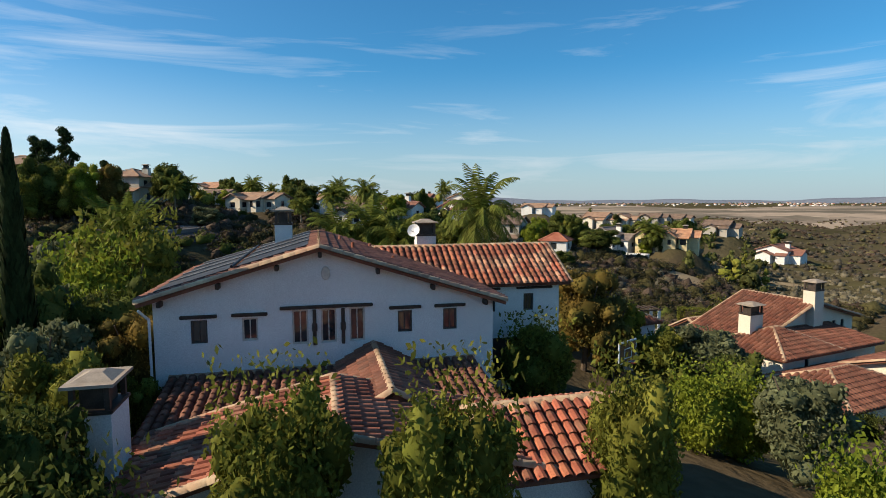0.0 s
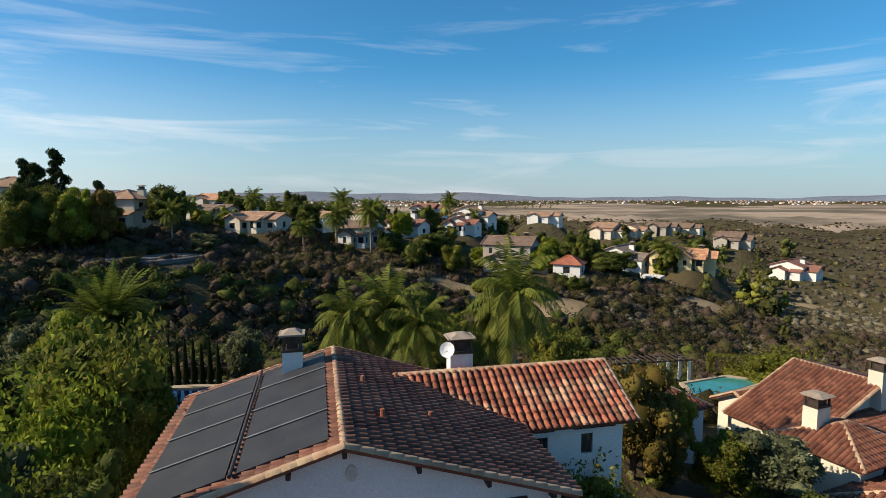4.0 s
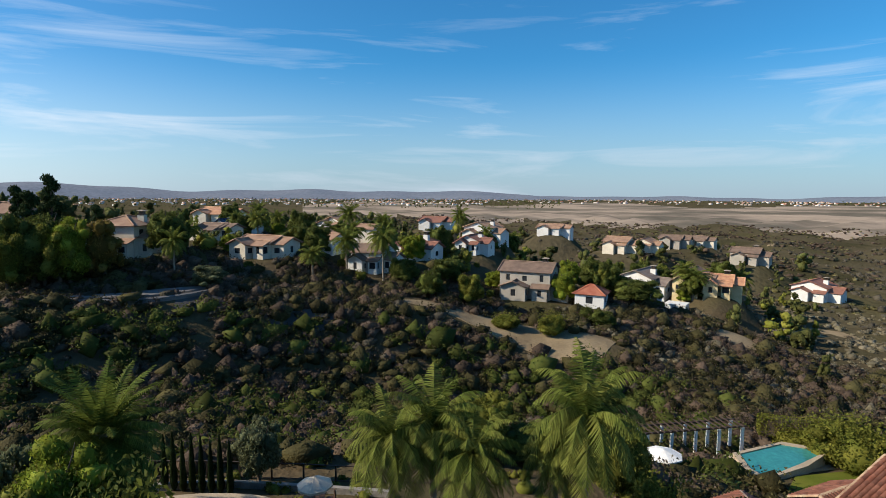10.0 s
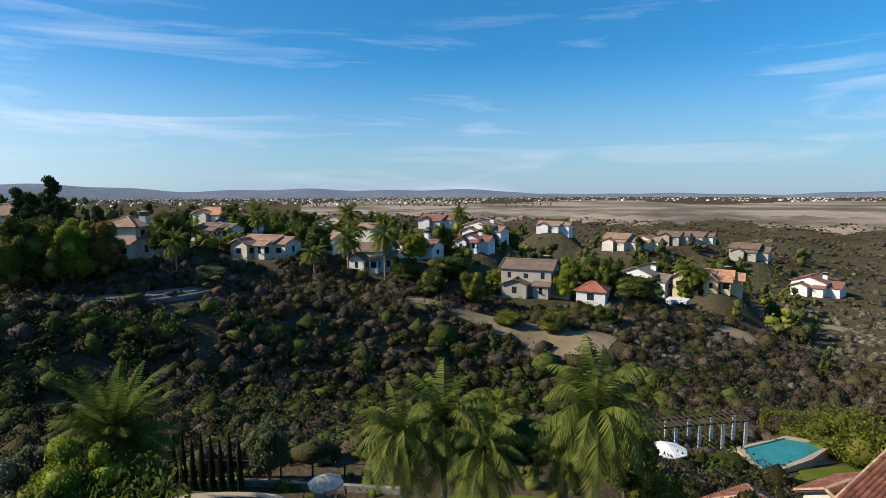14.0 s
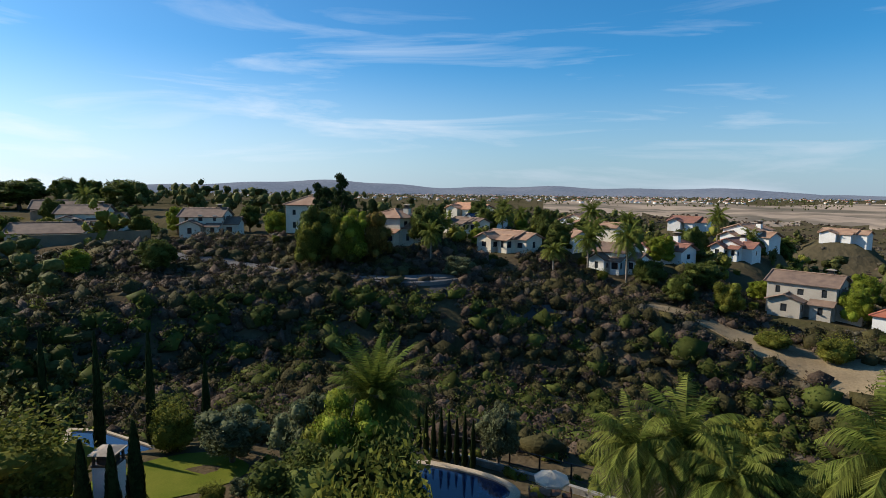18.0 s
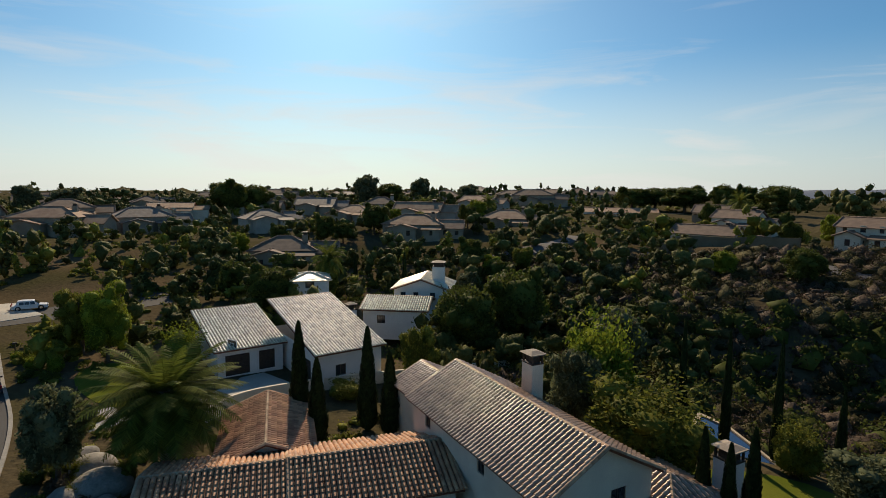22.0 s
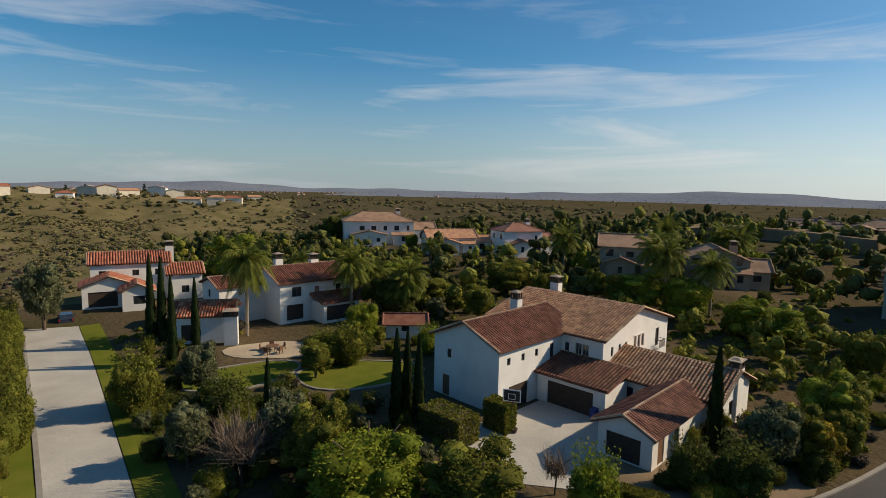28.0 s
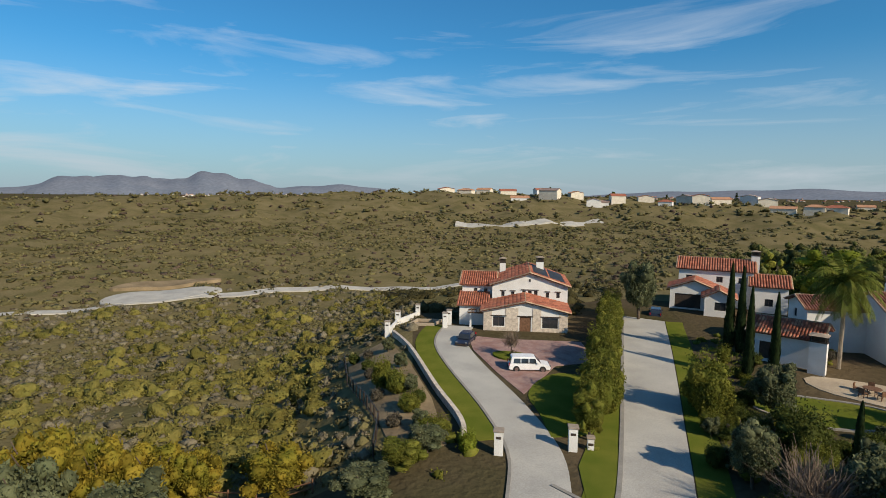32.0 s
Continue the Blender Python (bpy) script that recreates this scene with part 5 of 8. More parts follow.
# ---- foliage ----
def leaf_quads(centres, size, rnd, flat=0.0, aspect=1.0):
    """A small leaf-shaped quad at every centre, turned at random."""
    n = len(centres)
    a = rnd.normal(size=(n, 3))
    a[:, 2] *= 1 - flat
    a /= np.linalg.norm(a, axis=1)[:, None]
    b = rnd.normal(size=(n, 3))
    b -= (b * a).sum(1)[:, None] * a
    b /= np.linalg.norm(b, axis=1)[:, None]
    s = (size * rnd.uniform(0.6, 1.35, n))[:, None]
    u, v = a * s, b * s * 0.5 * aspect
    quads = np.stack([centres - u, centres + v * 1.0, centres + u, centres - v], 1)
    return quads.reshape(-1, 3), np.arange(4 * n).reshape(-1, 4)


def crown_points(n, lumps, rnd, shell=0.55):
    """Points gathered near the surface of several overlapping lumps (x, y, z, rx, rz)."""
    lumps = np.array(lumps, float)
    vol = lumps[:, 3] ** 2 * lumps[:, 4]
    pick = rnd.choice(len(lumps), n, p=vol / vol.sum())
    d = rnd.normal(size=(n, 3))
    d /= np.linalg.norm(d, axis=1)[:, None]
    r = shell + (1 - shell) * rnd.random(n) ** 0.6
    r *= 1 + 0.13 * np.sin(d[:, 0] * 7 + pick) * np.sin(d[:, 1] * 6 + d[:, 2] * 5)
    L = lumps[pick]
    return L[:, :3] + d * r[:, None] * np.stack([L[:, 3], L[:, 3], L[:, 4]], 1)


def trunk_mesh(bm, height, r, rnd, limbs=5, spread=0.45, lean=0.06):
    top = Vector((rnd.uniform(-lean, lean) * height, rnd.uniform(-lean, lean) * height, height * 0.55))
    tube(bm, (0, 0, -0.6), top * 0.5, r, r * 0.78)
    tube(bm, top * 0.5, top, r * 0.78, r * 0.55)
    for k in range(limbs):
        a = 6.283 * k / limbs + rnd.uniform(-0.4, 0.4)
        end = top + Vector((math.cos(a) * spread * height * 0.5, math.sin(a) * spread * height * 0.5, height * rnd.uniform(0.18, 0.35)))
        start = top * rnd.uniform(0.6, 1.0)
        tube(bm, start, end, r * 0.42, r * 0.14, 6)


def build_tree(kind, seed):
    rnd, nr = random.Random(seed), np.random.default_rng(seed)
    spec = TREES[kind]
    name, label, shape, leaf, height, width, count, size = spec
    home = thing(name, 0, 0, 0, 0, label, name.replace("_", " "), "trees and shrubs")
    cores = None
    bm = bmesh.new()
    if shape == "round":
        trunk_mesh(bm, height, height * 0.03 + 0.03, rnd)
        lumps = [(0, 0, height * 0.52, width * 0.34, height * 0.34)]
        for k in range(15):
            a = 6.283 * k / 15 * 2 + rnd.uniform(-0.3, 0.3)
            t = rnd.uniform(0.2, 0.86)
            q = rnd.uniform(0.2, 0.40) * width * math.sin(math.pi * (t * 0.8 + 0.12)) ** 0.7
            lumps.append((math.cos(a) * q, math.sin(a) * q, height * t, width * rnd.uniform(0.09, 0.17), height * rnd.uniform(0.07, 0.14)))
        pts = crown_points(int(count * 1.25), lumps, nr, 0.62)
        data = leaf_quads(pts, size * 0.68, nr)
        cores = np.array(lumps)
    elif shape == "bush":
        for k in range(5):
            a = 6.283 * k / 5
            tube(bm, (0, 0, -0.4), (math.cos(a) * width * 0.25, math.sin(a) * width * 0.25, height * 0.6), 0.05, 0.02, 5)
        lumps = [(0, 0, height * 0.45, width * 0.4, height * 0.46)]
        for k in range(9):
            a = rnd.uniform(0, 6.283)
            q = rnd.uniform(0.1, 0.36) * width
            lumps.append((math.cos(a) * q, math.sin(a) * q, height * rnd.uniform(0.25, 0.8), width * rnd.uniform(0.12, 0.2), height * rnd.uniform(0.12, 0.22)))
        pts = crown_points(count, lumps, nr)
        # loose shoots
        sh = nr.uniform(-0.35, 0.35, (count // 14, 3)) * [width, width, 0] + [0, 0, height * 0.8]
        sh[:, 2] += nr.random(len(sh)) ** 2 * height * 0.33
        data = leaf_quads(np.concatenate([pts, sh]), size * 0.8, nr)
        cores = np.array(lumps)
    elif shape == "cypress":
        tube(bm, (0, 0, -0.5), (0, 0, height * 0.85), 0.14, 0.03, 6)
        t = nr.random(count) ** 0.85
        prof = np.minimum(1, t * 7 + 0.35) * (1 - t) ** 0.62
        a = nr.random(count) * 6.283
        rr = width / 2 * prof * (0.7 + 0.35 * nr.random(count)) * (1 + 0.12 * np.sin(a * 3 + t * 20))
        pts = np.stack([rr * np.cos(a), rr * np.sin(a), 0.15 + t * height], 1)
        n = count
        up = np.stack([0.22 * np.cos(a), 0.22 * np.sin(a), np.ones(n)], 1)
        side = np.stack([-np.sin(a), np.cos(a), np.zeros(n)], 1)
        s = (size * nr.uniform(0.6, 1.3, n))[:, None]
        quads = np.stack([pts - up * s, pts + side * s * 0.45, pts + up * s * 1.2, pts - side * s * 0.45], 1)
        data = (quads.reshape(-1, 3), np.arange(4 * n).reshape(-1, 4))
    elif shape == "pine":
        tube(bm, (0, 0, -0.5), (0, 0, height * 0.9), height * 0.025, 0.04, 7)
        lumps = []
        for k in range(64):
            t = rnd.uniform(0.16, 1.0)
            a = rnd.uniform(0, 6.283)
            q = width * 0.44 * (1.04 - t) ** 0.75 * rnd.uniform(0.35, 1.1)
            lumps.append((math.cos(a) * q, math.sin(a) * q, t * height * 0.96, width * rnd.uniform(0.07, 0.13), height * rnd.uniform(0.025, 0.055)))
            if k % 2:
                tube(bm, (0, 0, t * height * 0.85), (math.cos(a) * q, math.sin(a) * q, t * height * 0.93), 0.06, 0.02, 5)
        data = leaf_quads(crown_points(count * 2, lumps, nr, 0.2), size * 0.5, nr)
    elif shape == "bare":
        trunk_mesh(bm, height, 0.10, rnd, 7, 0.6)
        vs, fs = [], []
        for k in range(count):
            a, e = rnd.uniform(0, 6.283), rnd.uniform(0.3, 1.4)
            start = Vector((0, 0, height * 0.35)) + Vector((rnd.uniform(-1, 1), rnd.uniform(-1, 1), rnd.uniform(0, 1))) * height * 0.2
            d = Vector((math.cos(a) * math.cos(e), math.sin(a) * math.cos(e), math.sin(e)))
            end = start + d * height * rnd.uniform(0.25, 0.55)
            s = d.cross(Vector((0, 0, 1))).normalized() * 0.018
            b = len(vs)
            vs += [start - s, start + s, end + s * 0.3, end - s * 0.3]
            fs.append((b, b + 1, b + 2, b + 3))
        data = (vs, np.array(fs))
    elif shape in ("date", "queen"):
        date = shape == "date"
        r = 0.42 if date else 0.2
        for k in range(8):
            z0, z1 = height * k / 8 - (0.5 if k == 0 else 0), height * (k + 1) / 8
            tube(bm, (0, 0, z0), (0, 0, z1), r * (1.08 if k % 2 else 1.0), r * (0.96 if k % 2 else 0.9), 10)
        if date:
            bmesh.ops.create_icosphere(bm, subdivisions=2, radius=0.62, matrix=Matrix.Translation((0, 0, height - 0.1)))
        vs, fs = [], []
        fronds = count
        for k in range(fronds):
            a = 2.39996 * k + rnd.uniform(-0.1, 0.1)
            e = math.radians(68 - 122 * (k / fronds) ** 0.85 + rnd.uniform(-6, 6)) if date else math.radians(74 - 105 * (k / fronds) + rnd.uniform(-10, 10))
            L = width / 2 * rnd.uniform(0.9, 1.12)
            h = Vector((math.cos(a), math.sin(a), 0))
            p = Vector((0, 0, height))
            steps = 16
            d = h * math.cos(e) + Vector((0, 0, math.sin(e)))
            side = h.cross(Vector((0, 0, 1)))
            for q in range(steps):
                t = q / steps
                d = (d + Vector((0, 0, -1)) * (0.065 if date else 0.12) * (0.4 + t)).normalized()
                p2 = p + d * L / steps
                s0 = 0.03 * (1 - t) + 0.008
                b = len(vs)
                vs += [p - side * s0, p + side * s0, p2 + side * s0 * 0.9, p2 - side * s0 * 0.9]
                fs.append((b, b + 1, b + 2, b + 3))
                ll = (0.62 if date else 0.72) * math.sin(math.pi * min(1, t * 0.9 + 0.12)) ** 0.7 * L / 3.2
                for w in (-1, 1):
                    for half in (0.0, 0.5):
                        pp = p.lerp(p2, half)
                        droop = Vector((0, 0, -0.3 if date else -0.6)) * ll * rnd.uniform(0.6, 1.2)
                        tip = pp + side * w * ll * 0.85 + d * ll * 0.55 + droop
                        wv = d * (0.055 if date else 0.046)
                        b = len(vs)
                        vs += [pp - wv, pp + wv, pp.lerp(tip, 0.6) + wv * 1.2, tip]
                        fs.append((b, b + 1, b + 2, b + 3))
                p = p2
        data = (vs, np.array(fs))
    bark = PALMBARK if shape in ("date", "queen") else BARK
    part("trunk", bm, bark, home)
    if cores is not None:
        v, f = core_lumps(cores[:, :3], cores[:, 3] * 0.80, cores[:, 4] * 0.80, nr, 2, 0.2)
        data = (np.concatenate([data[0], v]), np.concatenate([halved(data[1]), f + len(data[0])]))
    part("crown", mesh_of("crown", data[0], data[1], LEAF[leaf] if leaf != "twig" else TWIG), None, home)
    return home


# name, label, shape, leaf, height, width, leaves or fronds, leaf size
TREES = {
    "oak": ("tree", "dark green leafy broadleaf tree", "round", "oak", 7.0, 7.0, 6500, 0.20),
    "green": ("tree", "mid-green leafy garden tree", "round", "shrub", 6.0, 5.5, 8000, 0.15),
    "bright": ("tree", "bright yellow-green leafy tree", "round", "bright", 6.0, 6.0, 8500, 0.14),
    "olive": ("olive_tree", "silver-green olive tree with open crown", "round", "olive", 5.0, 5.0, 4600, 0.17),
    "yellow": ("tree", "small tree with yellowing autumn leaves", "round", "yellow", 4.0, 4.0, 4500, 0.14),
    "autumn": ("tree", "sparse tree with russet and green leaves", "round", "autumn", 5.0, 4.5, 4500, 0.13),
    "blossom": ("tree", "tree covered in pale blossom", "round", "blossom", 6.0, 6.0, 3600, 0.24),
    "bush": ("bush", "dense rounded green garden bush", "bush", "shrub", 2.0, 2.4, 7500, 0.075),
    "tallbush": ("bush", "tall leafy bush with loose shoots", "bush", "shrub", 3.4, 3.0, 9000, 0.085),
    "brightbush": ("bush", "bright green leafy garden bush", "bush", "bright", 2.2, 2.6, 7500, 0.08),
    "darkbush": ("bush", "dark green rounded garden bush", "bush", "oak", 1.8, 2.4, 6000, 0.08),
    "sagebush": ("bush", "grey-green low sage bush", "bush", "sage", 1.3, 1.9, 1800, 0.12),
    "cypress": ("cypress", "slender dark Italian cypress", "cypress", "cypress", 8.0, 1.3, 3600, 0.20),
    "pine": ("pine_tree", "dark pine tree with open crown", "pine", "pine", 12.0, 7.5, 5200, 0.34),
    "date": ("palm_tree", "broad date palm with arching fronds", "date", "palm", 5.6, 8.8, 130, 0.0),
    "queen": ("palm_tree", "queen palm with drooping feathery fronds", "queen", "queen", 6.6, 7.4, 46, 0.0),
    "bare": ("bare_tree", "leafless grey shrub with thin grey twigs", "bare", "twig", 4.0, 4.0, 420, 0.0),
}
GROWN = {}


def plant(kind, x, y, size=1.0, turn=None, z=None, tall=1.0, variant=0):
    z = gz(x, y) if z is None else z
    turn = (x * 37 + y * 91) % 360 if turn is None else turn
    m = pose(x, y, z, 0, 0, turn) @ Matrix.Diagonal((size, size, size * tall, 1))
    key = (kind, variant)
    if key not in GROWN:
        ob = GROWN[key] = build_tree(kind, 11 + 7 * len(GROWN))
    else:
        ob = copy_thing(GROWN[key], m)
    ob.matrix_basis = m
    return ob


